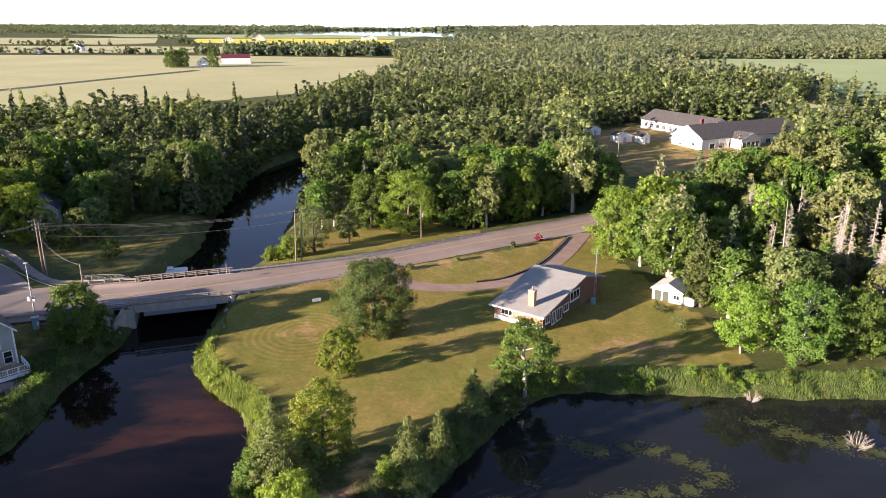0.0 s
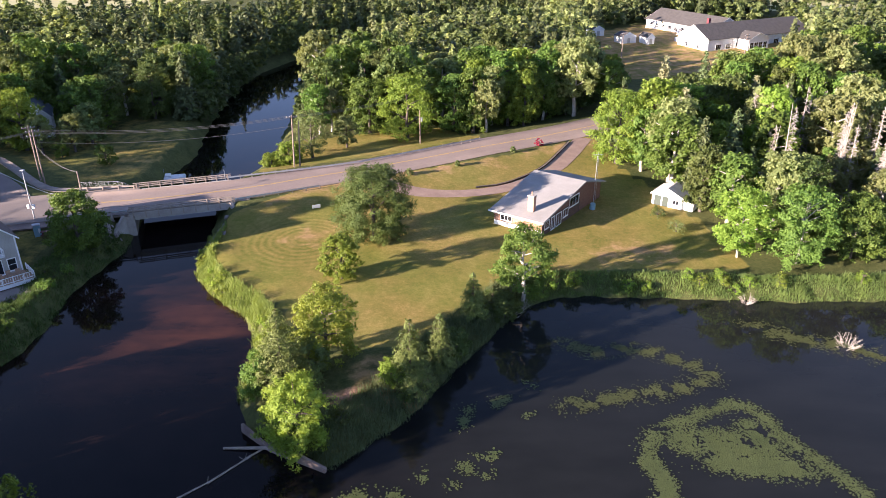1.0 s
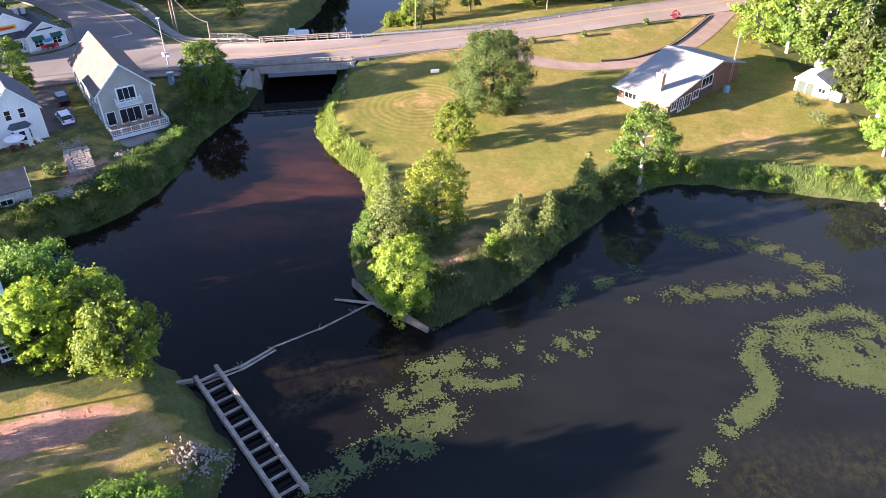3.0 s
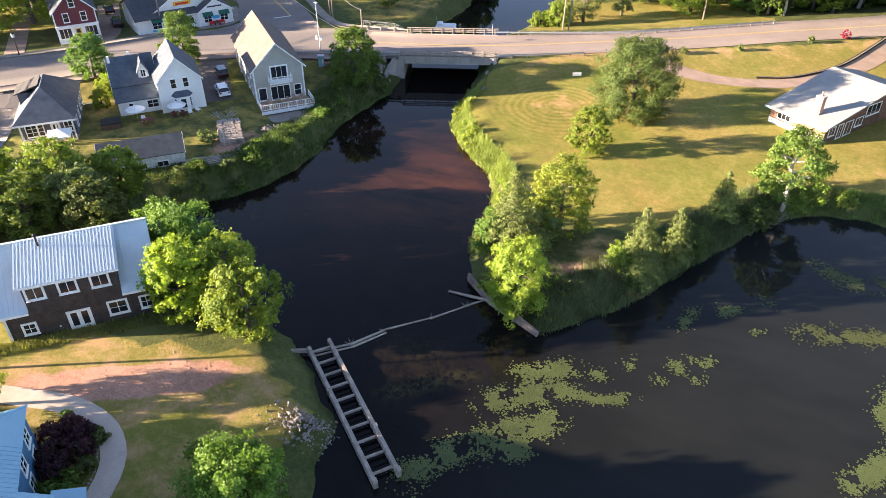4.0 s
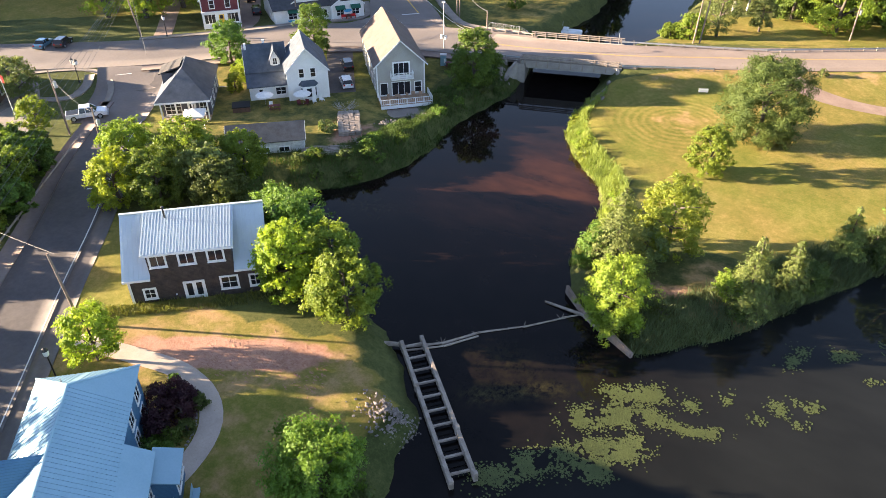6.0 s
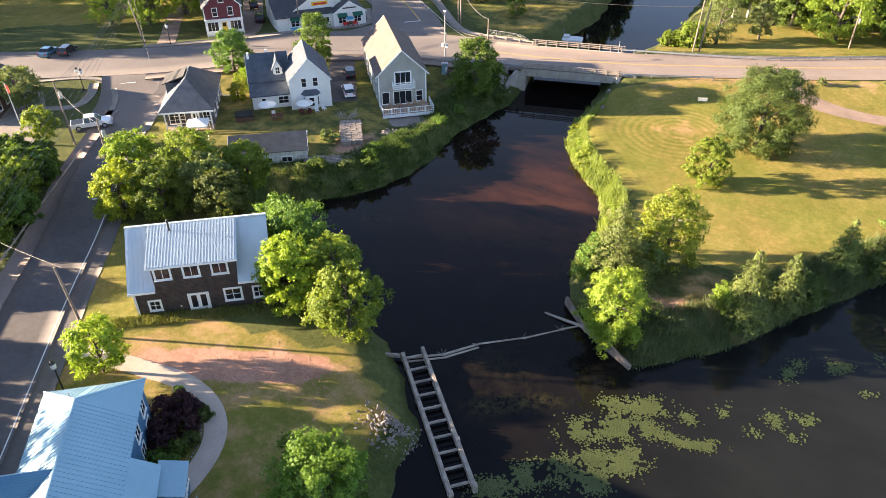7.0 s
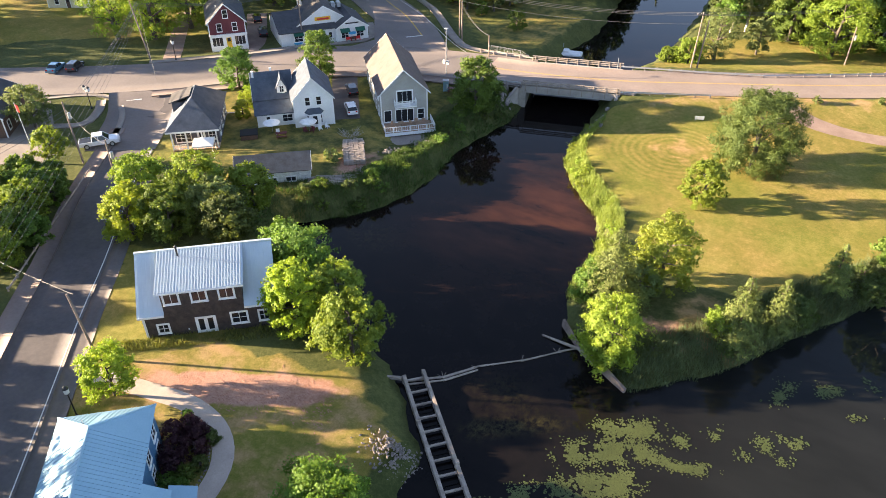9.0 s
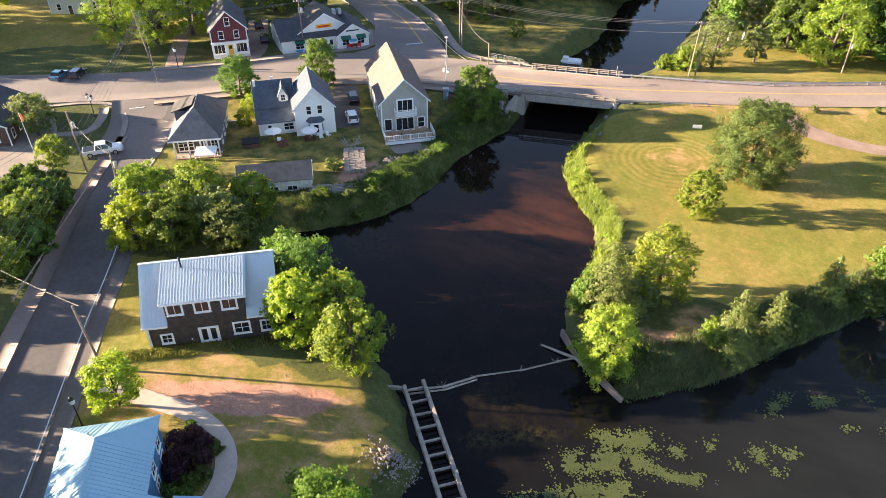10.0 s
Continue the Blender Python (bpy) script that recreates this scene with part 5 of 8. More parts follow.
for x0, x1 in ((-W2 - 0.45, -4.45), (3.75, W2 + 0.45)):
    part("fascia", Geo().box(x0, -0.46, EAVE - 0.48, x1, -0.4, EAVE - 0.24), TRIM, house)
D0, D1, DE = -4.45, 3.75, 6.55
part("dormer_wall", Geo().add([(x, y, z) for x in (D0, D1) for y, z in ((-0.04, 3.0), (-0.04, DE), (HALF, TOP), (HALF, 5.0))], [(0, 1, 2, 3), (7, 6, 5, 4), (0, 4, 5, 1), (1, 5, 6, 2), (3, 2, 6, 7), (0, 3, 7, 4)]), WOOD_SHINGLE, house)
c = [Vector((D0 - 0.35, -0.5, DE - 0.1)), Vector((D1 + 0.35, -0.5, DE - 0.1)), Vector((D1 + 0.35, HALF, TOP + 0.2)), Vector((D0 - 0.35, HALF, TOP + 0.2))]
part("dormer_roof", Geo().slab(*c, 0.12), METAL_ROOF, house, "corrugated pale metal dormer roof")
ribs(house, ONE, [D0 - 0.28 + 0.305 * k for k in range(29)], -0.5, DE - 0.1, HALF, TOP + 0.2, METAL_ROOF, 0.10, 0.09)
part("dormer_fascia", Geo().box(D0 - 0.35, -0.56, DE - 0.3, D1 + 0.35, -0.5, DE - 0.09), TRIM, house)
part("ridge_cap", Geo().box(-W2 - 0.45, HALF - 0.15, TOP + 0.1, W2 + 0.45, HALF + 0.15, TOP + 0.26), METAL_ROOF, house)
for u in (-3.4, -0.6, 2.2):
    window(house, face(0, -0.04, 0), u, 4.75, 1.35, 1.15, 2, 1, 0.2)
window(house, FRONT, -4.9, 0.95, 0.95, 1.0, 2, 2, 0.2)
door(house, FRONT, -0.5, 0.25, 1.9, 2.1, TRIM, 0.8, 2)
window(house, FRONT, 3.0, 1.15, 1.5, 1.3, 2, 2, 0.2)
window(house, FRONT, 5.6, 1.15, 0.9, 1.2, 2, 2, 0.2)
part("base_trim", Geo().box(-W2, -0.05, -0.35, W2, -0.004, -0.15), TRIM, house)
for x in (-W2, W2):
    part("corner_board", Geo().box(x - 0.12, -0.06, -1.0, x + 0.12, -0.003, EAVE - 0.2), TRIM, house)
for u in (2.5, 5.0, 7.4):
    window(house, face(-W2, 0, -90), -u, 0.9, 0.8, 1.2, 1, 2)
part("stove_pipe", Geo().tube((-2.6, 3.9, 7.2), (-2.6, 3.9, 9.0), 0.1, n=10).ring([(0.17, 9.0), (0.17, 9.12), (0.02, 9.25)], 10, pose(-2.6, 3.9, 0)), BLACK_METAL, house)
part("vent_cap", Geo().ring([(0.09, 0), (0.09, 0.06)], 10, pose(-2.4, 0, 1.0, 90, 0, 0)), TRIM, house)

# the blue house with the pale blue metal hip roof, near the footpath
house = thing("house", pose(-47.2, 21.4, 2.8, 0, 0, 43), "blue clapboard house with a pale blue standing-seam hip roof", "house")
BW, BL, BE, BR = 7.4, 19.0, 4.55, 7.35
part("wall", Geo().box(-BW / 2, -BL, -0.8, BW / 2, 0, BE), BLUE_SIDING, house)
hip = [(-BW / 2 - 0.35, 0.35, BE), (BW / 2 + 0.35, 0.35, BE), (BW / 2 + 0.35, -BL, BE), (-BW / 2 - 0.35, -BL, BE), (0, -3.9, BR), (0, -BL, BR)]
for ids in ((1, 0, 4), (2, 1, 4, 5), (0, 3, 5, 4)):
    q = [Vector(hip[i]) for i in ids]
    n = (q[1] - q[0]).cross(q[2] - q[0]).normalized() * 0.1
    k = len(q)
    part("roof_slope", Geo().add(q + [p - n for p in q], [tuple(range(k)), tuple(range(2 * k - 1, k - 1, -1))] + [((i + 1) % k, i, k + i, k + (i + 1) % k) for i in range(k)]), BLUE_METAL, house)
RUN = math.hypot(BW / 2 + 0.35, BR - BE)
TILT = math.degrees(math.atan2(BR - BE, BW / 2 + 0.35))
rib_mesh = Geo().box(-RUN, -0.02, 0, 0, 0.02, 0.04).mesh("rib", BLUE_METAL)
for k in range(36):
    shared("rib", rib_mesh, house, pose(0, -4.1 - 0.41 * k, BR, 0, -TILT, 0))
    shared("rib", rib_mesh, house, Matrix.Translation((0, -4.1 - 0.41 * k, BR)) @ pose(0, 0, 0, 0, 0, 180) @ pose(0, 0, 0, 0, -TILT, 0))
for k in range(1, 10):
    f = k / 10
    reach = (BW / 2 + 0.35) * f
    for s in (-1, 1):
        a, b = Vector((s * reach, 0.35, BE + 0.02)), Vector((s * reach, 0.35 - 4.25 * (1 - f), BE + (BR - BE) * (1 - f) + 0.02))
        part("rib", Geo().tube(a, b, 0.022, n=4), BLUE_METAL, house)
for ids in ((0, 4), (1, 4), (4, 5)):
    part("ridge_cap", Geo().tube(Vector(hip[ids[0]]) + Vector((0, 0, 0.03)), Vector(hip[ids[1]]) + Vector((0, 0, 0.03)), 0.09, n=6), BLUE_METAL, house)
RIGHT = face(BW / 2, 0, 90)
for u in (-1.6, -4.4):
    window(house, RIGHT, u, 2.55, 1.1, 1.4, 2, 2)
    window(house, RIGHT, u, 0.2, 1.0, 1.4, 2, 2)
for x in (-2, 0.2, 2.2):
    window(house, face(0, 0, 180), x, 0.7, 0.9, 1.4, 1, 2)
wing = part("wing", Geo().box(BW / 2, -17.0, -0.8, BW / 2 + 1.9, -8.4, 3.2), BLUE_SIDING, house)
shed_roof(house, face(0, 0, 90), -17.0, -8.1, -BW / 2 - 2.3, 3.22, -BW / 2 - 0.3, 4.6, BLUE_METAL, 0.1, "wing_roof")
for k in range(4):
    window(wing, face(BW / 2 + 1.9, 0, 90), -11.0 - 1.3 * k, 1.2, 0.9, 1.4, 2, 2)
porch = part("porch", Geo().box(BW / 2 + 1.9, -10.4, -0.8, BW / 2 + 3.7, -7.6, 2.2), BLUE_SIDING, house)
shed_roof(house, face(0, 0, 90), -10.7, -7.3, -BW / 2 - 4.1, 2.25, -BW / 2 - 1.9, 2.9, BLUE_METAL, 0.1, "porch_roof")
for k in range(2):
    window(porch, face(BW / 2 + 3.7, 0, 90), -8.3 - 1.4 * k, 0.7, 1.0, 1.3, 2, 2)
cross = part("cross_gable", Geo().profile([(-2.6, 3.5), (2.6, 3.5), (2.6, BE), (0, BR), (-2.6, BE)], -BW / 2 - 1.4, 0, pose(0, -10.5, 0, 0, 0, -90) @ Matrix.Identity(4)), BLUE_SIDING, house)
part("roof_vent", Geo().tube((-0.9, -2.6, 5.9), (-0.9, -2.6, 6.9), 0.06, n=8), STEEL, house)
part("aerial", Geo().tube((-1.2, -9.4, 6.2), (-1.2, -9.4, 9.4), 0.03, 0.02, n=6), STEEL, house)
for s in (-1, 1):
    seat = thing("garden_bench", pose(-34.7, 19.1, height(-34.7, 19.1), 0, 0, 43) @ pose(s * 0.9, 0, 0, 0, 0, 90 * s), "pale blue painted garden seat beside the path", "bench", "blue garden seats")
    part("seat", Geo().box(-0.8, -0.25, 0.4, 0.8, 0.25, 0.46), BLUE_METAL, seat)
    part("backrest", Geo().box(-0.8, 0.25, 0.46, 0.8, 0.3, 1.1), BLUE_METAL, seat)
    for x in (-0.7, 0.7):
        part("leg", Geo().box(x - 0.05, -0.22, 0, x + 0.05, 0.25, 0.4), BLUE_METAL, seat)

# the brick bungalow on the point
house = thing("house", pose(11.9, 108.0, 2.5, 0, 0, -36.5), "low brick bungalow with a wide pale shallow roof", "house")
NW, ND, NE, NR = 9.0, 22.0, 2.75, 5.35
HALF = 14.6
wall = part("wall", Geo().add([(x, y, z) for x in (-NW / 2, NW / 2) for y, z in ((0.6, -0.8), (0.6, NE - 0.05), (HALF, NR - 0.12), (ND, NE + 0.4), (ND, -0.8))], [(4, 3, 2, 1, 0), (5, 6, 7, 8, 9), (0, 1, 6, 5), (3, 4, 9, 8)]), MORTAR, house, "brick wall on a white base")
part("base_course", Geo().box(-NW / 2 - 0.03, 0.56, -0.8, NW / 2 + 0.03, 0.62, 0.75), TRIM, house)
shed_roof(house, ONE, -NW / 2 - 0.6, NW / 2 + 0.6, -0.1, NE - 0.1, HALF, NR + 0.1, FLAT_ROOF, 0.22)
shed_roof(house, face(0, 0, 180), -NW / 2 - 0.7, NW / 2 + 0.6, -ND - 0.8, NE + 0.4, -HALF, NR + 0.1, FLAT_ROOF, 0.22)
part("fascia", Geo().box(-NW / 2 - 0.6, -0.36, NE - 0.36, NW / 2 + 0.7, -0.3, NE - 0.08), TRIM, house)
BR_W, BR_H = 0.4, 0.13
brick_mesh = Geo().box(0, -0.03, 0, BR_W - 0.02, 0.0, BR_H - 0.02).mesh("brick", BRICK)
for row in range(11):
    for k in range(24):
        x = -NW / 2 + k * BR_W + (0.2 if row % 2 else 0)
        if x + BR_W > NW / 2 or (-3.6 < x < -1.2 and 2 < row < 10):
            continue
        shared("brick", brick_mesh, wall, pose(x, 0.6, 0.76 + row * BR_H * 1.15))
FR = face(0, 0.6, 0)
window(house, FR, -2.2, 1.15, 2.0, 0.85, 3, 1)
RT = face(NW / 2, 0, 90)
part("timber_panel", Geo().box(0.7, -0.03, -0.2, 13.8, -0.004, NE - 0.3, RT), BROWN_WOOD, house)
for u, w, h, z in ((2.2, 1.3, 1.2, 0.9), (4.2, 1.0, 2.0, 0.1), (6.2, 1.6, 2.0, 0.1), (8.6, 1.6, 1.2, 0.9), (11.6, 3.2, 1.5, 2.0)):
    window(house, RT, u, z, w, h, 3 if w > 3 else 2, 1, 0.14)
for u in (1.2, 9.0):
    window(house, face(-NW / 2, 0, -90), -u - 2, 0.9, 1.4, 1.1, 2, 1)
chimney = part("chimney", Geo().box(0.9, 2.0, 0.0, 2.0, 2.8, 5.6), BRICK, house, "tan brick chimney")
part("chimney_cap", Geo().chamfer(0.82, 1.92, 5.6, 2.08, 2.88, 5.78, 0.05), CONCRETE, chimney)
part("flue", Geo().tube((1.45, 2.4, 5.7), (1.45, 2.4, 6.4), 0.12, n=10), BRICK, chimney)
mast = thing("lattice_mast", pose(26.9, 119.6, 2.5), "slim galvanised lattice aerial mast", "mast")
for k in range(3):
    a = 2.094 * k
    part("leg", Geo().tube((0.2 * math.cos(a), 0.2 * math.sin(a), -0.3), (0.14 * math.cos(a), 0.14 * math.sin(a), 9.0), 0.025, n=5), STEEL, mast)
for k in range(22):
    a = 2.094 * k
    part("brace", Geo().tube((0.19 * math.cos(a), 0.19 * math.sin(a), 0.4 * k), (0.18 * math.cos(a + 2.094), 0.18 * math.sin(a + 2.094), 0.4 * k + 0.4), 0.014, n=4), STEEL, mast)
part("aerial", Geo().tube((-0.9, 0, 9.2), (0.9, 0.2, 9.2), 0.02, n=4).tube((-0.5, -0.5, 9.2), (-0.4, 0.5, 9.2), 0.015, n=4).tube((0.5, -0.4, 9.2), (0.6, 0.4, 9.2), 0.015, n=4).tube((0, 0, 8.8), (0, 0, 9.6), 0.02, n=4), STEEL, mast)
barrel = thing("rain_barrel", pose(26.2, 117.2, 2.5), "pale blue rain barrel against the house", "barrel")
part("drum", Geo().ring([(0.42, 0), (0.5, 0.1), (0.52, 0.6), (0.5, 1.1), (0.4, 1.2)], 14), BLUE_METAL, barrel)

# the small white shed at the wood's edge
shed = thing("garden_shed", pose(39.4, 118.2, 2.5, 0, 0, -38), "small white shed with a mossy grey roof and open door", "shed")
gable(shed, pose(0, 0, 0), 5.4, 5.0, 2.2, 3.4, WHITE_SIDING, SHED_ROOF, 0.3)
# flat dark panels stand in for the shade inside the open front
part("screen_opening", Geo().box(-2.3, -0.05, 0.1, -1.1, -0.01, 1.9), OPENING_DARK, shed)
part("screen_opening", Geo().box(-0.8, -0.05, 0.1, 0.2, -0.01, 1.9), OPENING_DARK, shed)
part("post", Geo().box(-1.06, -0.1, 0, -0.84, -0.03, 2.0), TRIM, shed)
window(shed, FRONT, 1.6, 0.9, 1.0, 0.7, 2, 1)
part("annex", Geo().box(2.7, 0.3, -0.3, 4.6, 3.6, 1.7), WHITE_SIDING, shed)
shed_roof(shed, face(0, 0, 90), 0.1, 3.9, -4.8, 1.7, -2.7, 2.15, SHED_ROOF, 0.1, "annex_roof")

# the long white school with dark roofs beyond the wood
school = thing("school", pose(88.0, 256.0, 5.0, 0, 0, 0), "long white building with dark shingle roofs", "school")
SF, SL = pose(0.5, 5.5, 0, 0, 0, -63), pose(3.0, 56.0, 0, 0, 0, -154)
gable(school, SF, 14.5, 50.0, 5.0, 9.0, WHITE_SIDING, BROWN_ROOF, 0.5)
gable(school, SL, 15.0, 36.0, 5.4, 9.0, WHITE_SIDING, BROWN_ROOF, 0.5)
part("annex", Geo().box(-8.5, -0.5, -1, -2.0, 4.5, 3.0, pose(0.5, 5.5, 0, 0, 0, -63) @ pose(-4, 4, 0)), WHITE_SIDING, school)
for k in range(9):
    window(school, SF @ face(7.25, 0, 90), 5 + 4.8 * k, 1.3, 2.4, 1.7, 3, 1)
    window(school, SL @ face(7.5, 0, 90), 3 + 3.6 * k, 2.6, 1.8, 1.5, 3, 1)
for k in range(2):
    window(school, SF @ FRONT, -3 + 6 * k, 1.5, 1.2, 1.6, 2, 2)
ENTRY = SF @ pose(7.2, 19, 0, 0, 0, 90) @ pose(0, -5.0, 0)
gable(school, ENTRY, 10.0, 6.0, 4.6, 6.6, WHITE_SIDING, BROWN_ROOF, 0.4, name="entrance_wing")
for k in range(4):
    window(school, ENTRY, -3.4 + 2.2 * k, 1.6, 1.6, 1.9, 2, 2)
part("chimney", Geo().box(-0.5, 8.0, 7.0, 0.5, 9.0, 10.6, SF @ pose(-2.0, 0, 0)), RED_SIDING, school)
for k, (x, y, w) in enumerate([(60.5, 288, 5.0), (68, 270, 6.0), (75.5, 268, 3.0)]):
    hut = thing("garden_shed", pose(x, y, height(x, y), 0, 0, 20), "small white shed in the school yard", "shed", "yard sheds")
    gable(hut, ONE, w, 5.0, 2.4, 3.7, WHITE_SIDING, BROWN_ROOF, 0.2)
    door(hut, FRONT, 0, 0, 1.2, 2.0, GREY_SIDING)

# houses half hidden in the trees and at the edges
def cottage(x, y, turn, wide, deep, eave, ridge, walls, roof, label, upper=True, sink=0.0, group=""):
    h = thing("house", pose(x, y, height(x, y) - sink, 0, 0, turn), label, "house", group)
    gable(h, ONE, wide, deep, eave, ridge, walls, roof, 0.35)
    for u in (-wide * 0.27, wide * 0.27):
        window(h, FRONT, u, 0.9, 0.9, 1.4, 1, 2)
        if upper:
            window(h, FRONT, u * 0.7, eave - 0.9, 0.8, 1.3, 1, 2)
    door(h, FRONT, 0, 0, 0.95, 2.05, BROWN_WOOD, 0.3)
    for k in range(int(deep // 3.2)):
        for m, s in ((face(wide / 2, 0, 90), 1), (face(-wide / 2, 0, -90), -1)):
            window(h, m, s * (1.8 + 3.0 * k), 0.9, 0.9, 1.4, 1, 2)
    return h


cottage(-92.5, 160.5, 25, 7.0, 10, 4.8, 8.2, WHITE_SIDING, GREY_ROOF, "pale grey gabled house in the shade of trees")
cottage(-107, 200, 20, 8, 11, 5.5, 9.2, BEIGE_SIDING, BEIGE_ROOF, "tall beige house among dark trees")
cottage(-5.0, 178.0, 20, 8, 9, 3.0, 5.2, GREY_SIDING, DARK_ROOF, "small grey house hidden among trees", False)
cottage(-166, 100, 30, 10, 11, 4.6, 7.4, BEIGE_SIDING, BROWN_ROOF, "cream house with a porch on the village green")
cottage(-152, 116, 40, 9, 10, 5.0, 8.0, WHITE_SIDING, DARK_ROOF, "white house beside the village green")
cottage(-117.5, 49.5, 40, 9, 12, 3.4, 5.6, BROWN_WOOD, DARK_ROOF, "brown timber building with steps and rails", False)
cottage(151, 252, 10, 14, 12, 3.2, 4.0, WHITE_SIDING, FLAT_ROOF, "low white flat-roofed house in the trees", False)
cottage(112, 150, -20, 9, 10, 4.4, 7.0, WHITE_SIDING, GREY_ROOF, "white house glimpsed through dead spruces")
barn = thing("barn", pose(-224, 800, 6.2, 0, 0, 15), "white barn with a red metal roof in the fields", "barn")
gable(barn, pose(-14, 6, 0, 0, 0, -90), 14, 30, 6, 9.5, WHITE_SIDING, RED_SIDING, 0.4)
door(barn, FRONT, 8, 0, 4, 4, BLACK_METAL)
door(barn, FRONT, -4, 0, 3, 3.6, GREY_SIDING)
cottage(-238, 735, 10, 11, 12, 5.4, 9.0, WHITE_SIDING, BROWN_ROOF, "white farmhouse behind trees in the fields")
cottage(-556, 1130, 10, 16, 18, 6, 10, WHITE_SIDING, DARK_ROOF, "far white farmhouse among fields", group="far farm buildings")
cottage(-470, 1640, 20, 22, 20, 6, 12, WHITE_SIDING, RED_SIDING, "far white farm with a red roof", group="far farm buildings")
cottage(-436, 1780, 20, 24, 40, 6, 15, WHITE_SIDING, DARK_ROOF, "far white church-like barn", group="far farm buildings")
cottage(-180, 1850, 20, 34, 20, 6, 11, WHITE_SIDING, BROWN_ROOF, "far pale farm buildings", group="far farm buildings")
cottage(232, 352, -20, 12, 20, 4, 6.5, WHITE_SIDING, RED_SIDING, "white house at the edge of the wood")
cottage(-568, 1035, 10, 14, 18, 5, 8, GREY_SIDING, RED_SIDING, "far low farm shed", group="far farm buildings")
cottage(-440, 1045, 10, 16, 24, 4, 6.5, BROWN_WOOD, DARK_ROOF, "far dark farm shed", group="far farm buildings")
# ---- poles, lamps, signs ----
def utility_pole(x, y, tall, label, lean=(0.0, 0.0), arms=1, drums=0, turn=30.0, lamp=False, group="utility poles"):
    pole = thing("utility_pole", pose(x, y, height(x, y), lean[0], lean[1], 0), label, "utility pole", group)
    part("shaft", Geo().tube((0, 0, -0.6), (0, 0, tall), 0.16, 0.11, 9), POLE_WOOD, pole)
    r = pose(0, 0, 0, 0, 0, turn)
    for k in range(arms):
        z = tall - 0.5 - 0.9 * k
        arm = part("crossarm", Geo().box(-1.1, -0.06, z, 1.1, 0.06, z + 0.13, r), POLE_WOOD, pole)
        for u in (-1.0, -0.4, 0.4, 1.0):
            part("insulator", Geo().ring([(0.04, z + 0.13), (0.06, z + 0.2), (0.03, z + 0.3)], 7, r @ pose(u, 0, 0)), TRIM, arm)
    for k in range(drums):
        a = math.radians(turn + 60 * k)
        part("transformer", Geo().ring([(0.22, tall - 2.6), (0.25, tall - 2.5), (0.25, tall - 1.7), (0.1, tall - 1.6)], 12, pose(0.38 * math.cos(a), 0.38 * math.sin(a), 0)), STEEL, pole)
    if lamp:
        part("lamp_arm", Geo().tube((0, 0, tall - 2.2), (1.2, -0.6, tall - 1.8), 0.035, n=6), STEEL, pole)
        part("lamp_head", Geo().chamfer(1.1, -0.75, tall - 1.95, 1.6, -0.5, tall - 1.78, 0.05), STEEL, pole)
    return (x, y, height(x, y) + tall)


def wire(a, b, sag=0.8, r=0.026, label="thin grey overhead wire"):
    ob = thing("overhead_wire", pose(0, 0, 0), label, "wire", "overhead wires")
    a, b = Vector(a), Vector(b)
    n = 12
    pts = [a.lerp(b, i / n) - Vector((0, 0, 4 * sag * (i / n) * (1 - i / n))) for i in range(n + 1)]
    side = (b - a).cross(Vector((0, 0, 1))).normalized() * r
    rim = [p + o for p in pts for o in (side, Vector((0, 0, r)), -side, Vector((0, 0, -r)))]
    g = Geo().add(rim, [(4 * i + k, 4 * i + 4 + k, 4 * i + 4 + (k + 1) % 4, 4 * i + (k + 1) % 4) for i in range(n) for k in range(4)])
    part("strand", g, WIRE, ob)


P_ROAD = utility_pole(-29.4, 136.8, 10.6, "tall weathered utility pole beside the road", lean=(0, 2.0), drums=0, lamp=False)
P_ROAD2 = utility_pole(-28.4, 137.4, 9.2, "second leaning utility pole beside the road", lean=(0, 3.0), arms=0)
P_CORNER = utility_pole(-74.0, 127.0, 10.5, "utility pole with a small sign at the road's bend", arms=2)
P_CORNER2 = utility_pole(-76.0, 129.4, 10.5, "utility pole at the road's bend", arms=1)
P_STUB = utility_pole(-64.6, 121.4, 4.3, "short pale timber post beside the bridge", arms=0)
P_SHOP = utility_pole(-101.0, 108.6, 10.6, "utility pole with three transformers before the shop", arms=1, drums=3)
P_GREEN = utility_pole(-119.2, 85.2, 12.0, "tall leaning utility pole at the village green", lean=(4, -5), arms=0)
P_MILL1 = utility_pole(-96.6, 53.4, 9.8, "utility pole with a transformer beside the street", lean=(0, -2), arms=0, drums=1)
P_MILL2 = utility_pole(-84.5, 50.4, 8.0, "grey utility pole rising from the thicket", lean=(-4, -3), arms=0, drums=1)
P_MILL3 = utility_pole(-58.6, 27.6, 8.6, "weathered utility pole on the street's verge", lean=(2, -4), arms=0)
P_MILL4 = utility_pole(-92.0, 27.0, 9.5, "utility pole among roadside trees", arms=1)
P_EAST = utility_pole(6.0, 178.0, 9.5, "utility pole with a crossarm among trees", arms=1)
P_YARD = utility_pole(56.4, 231.0, 11.0, "utility pole with a crossarm above the trees", arms=1)
P_SCHOOL = utility_pole(88.0, 214.0, 13.5, "utility pole with crossarms before the school", arms=2)
P_FAR = utility_pole(139.0, 246.0, 13.0, "utility pole with a crossarm in the wood", arms=1)
P_LANE = utility_pole(-4.9, 155.5, 7.5, "pole beside the lane", arms=0, drums=1)
FAR_WEST = (-175, 145, 13)
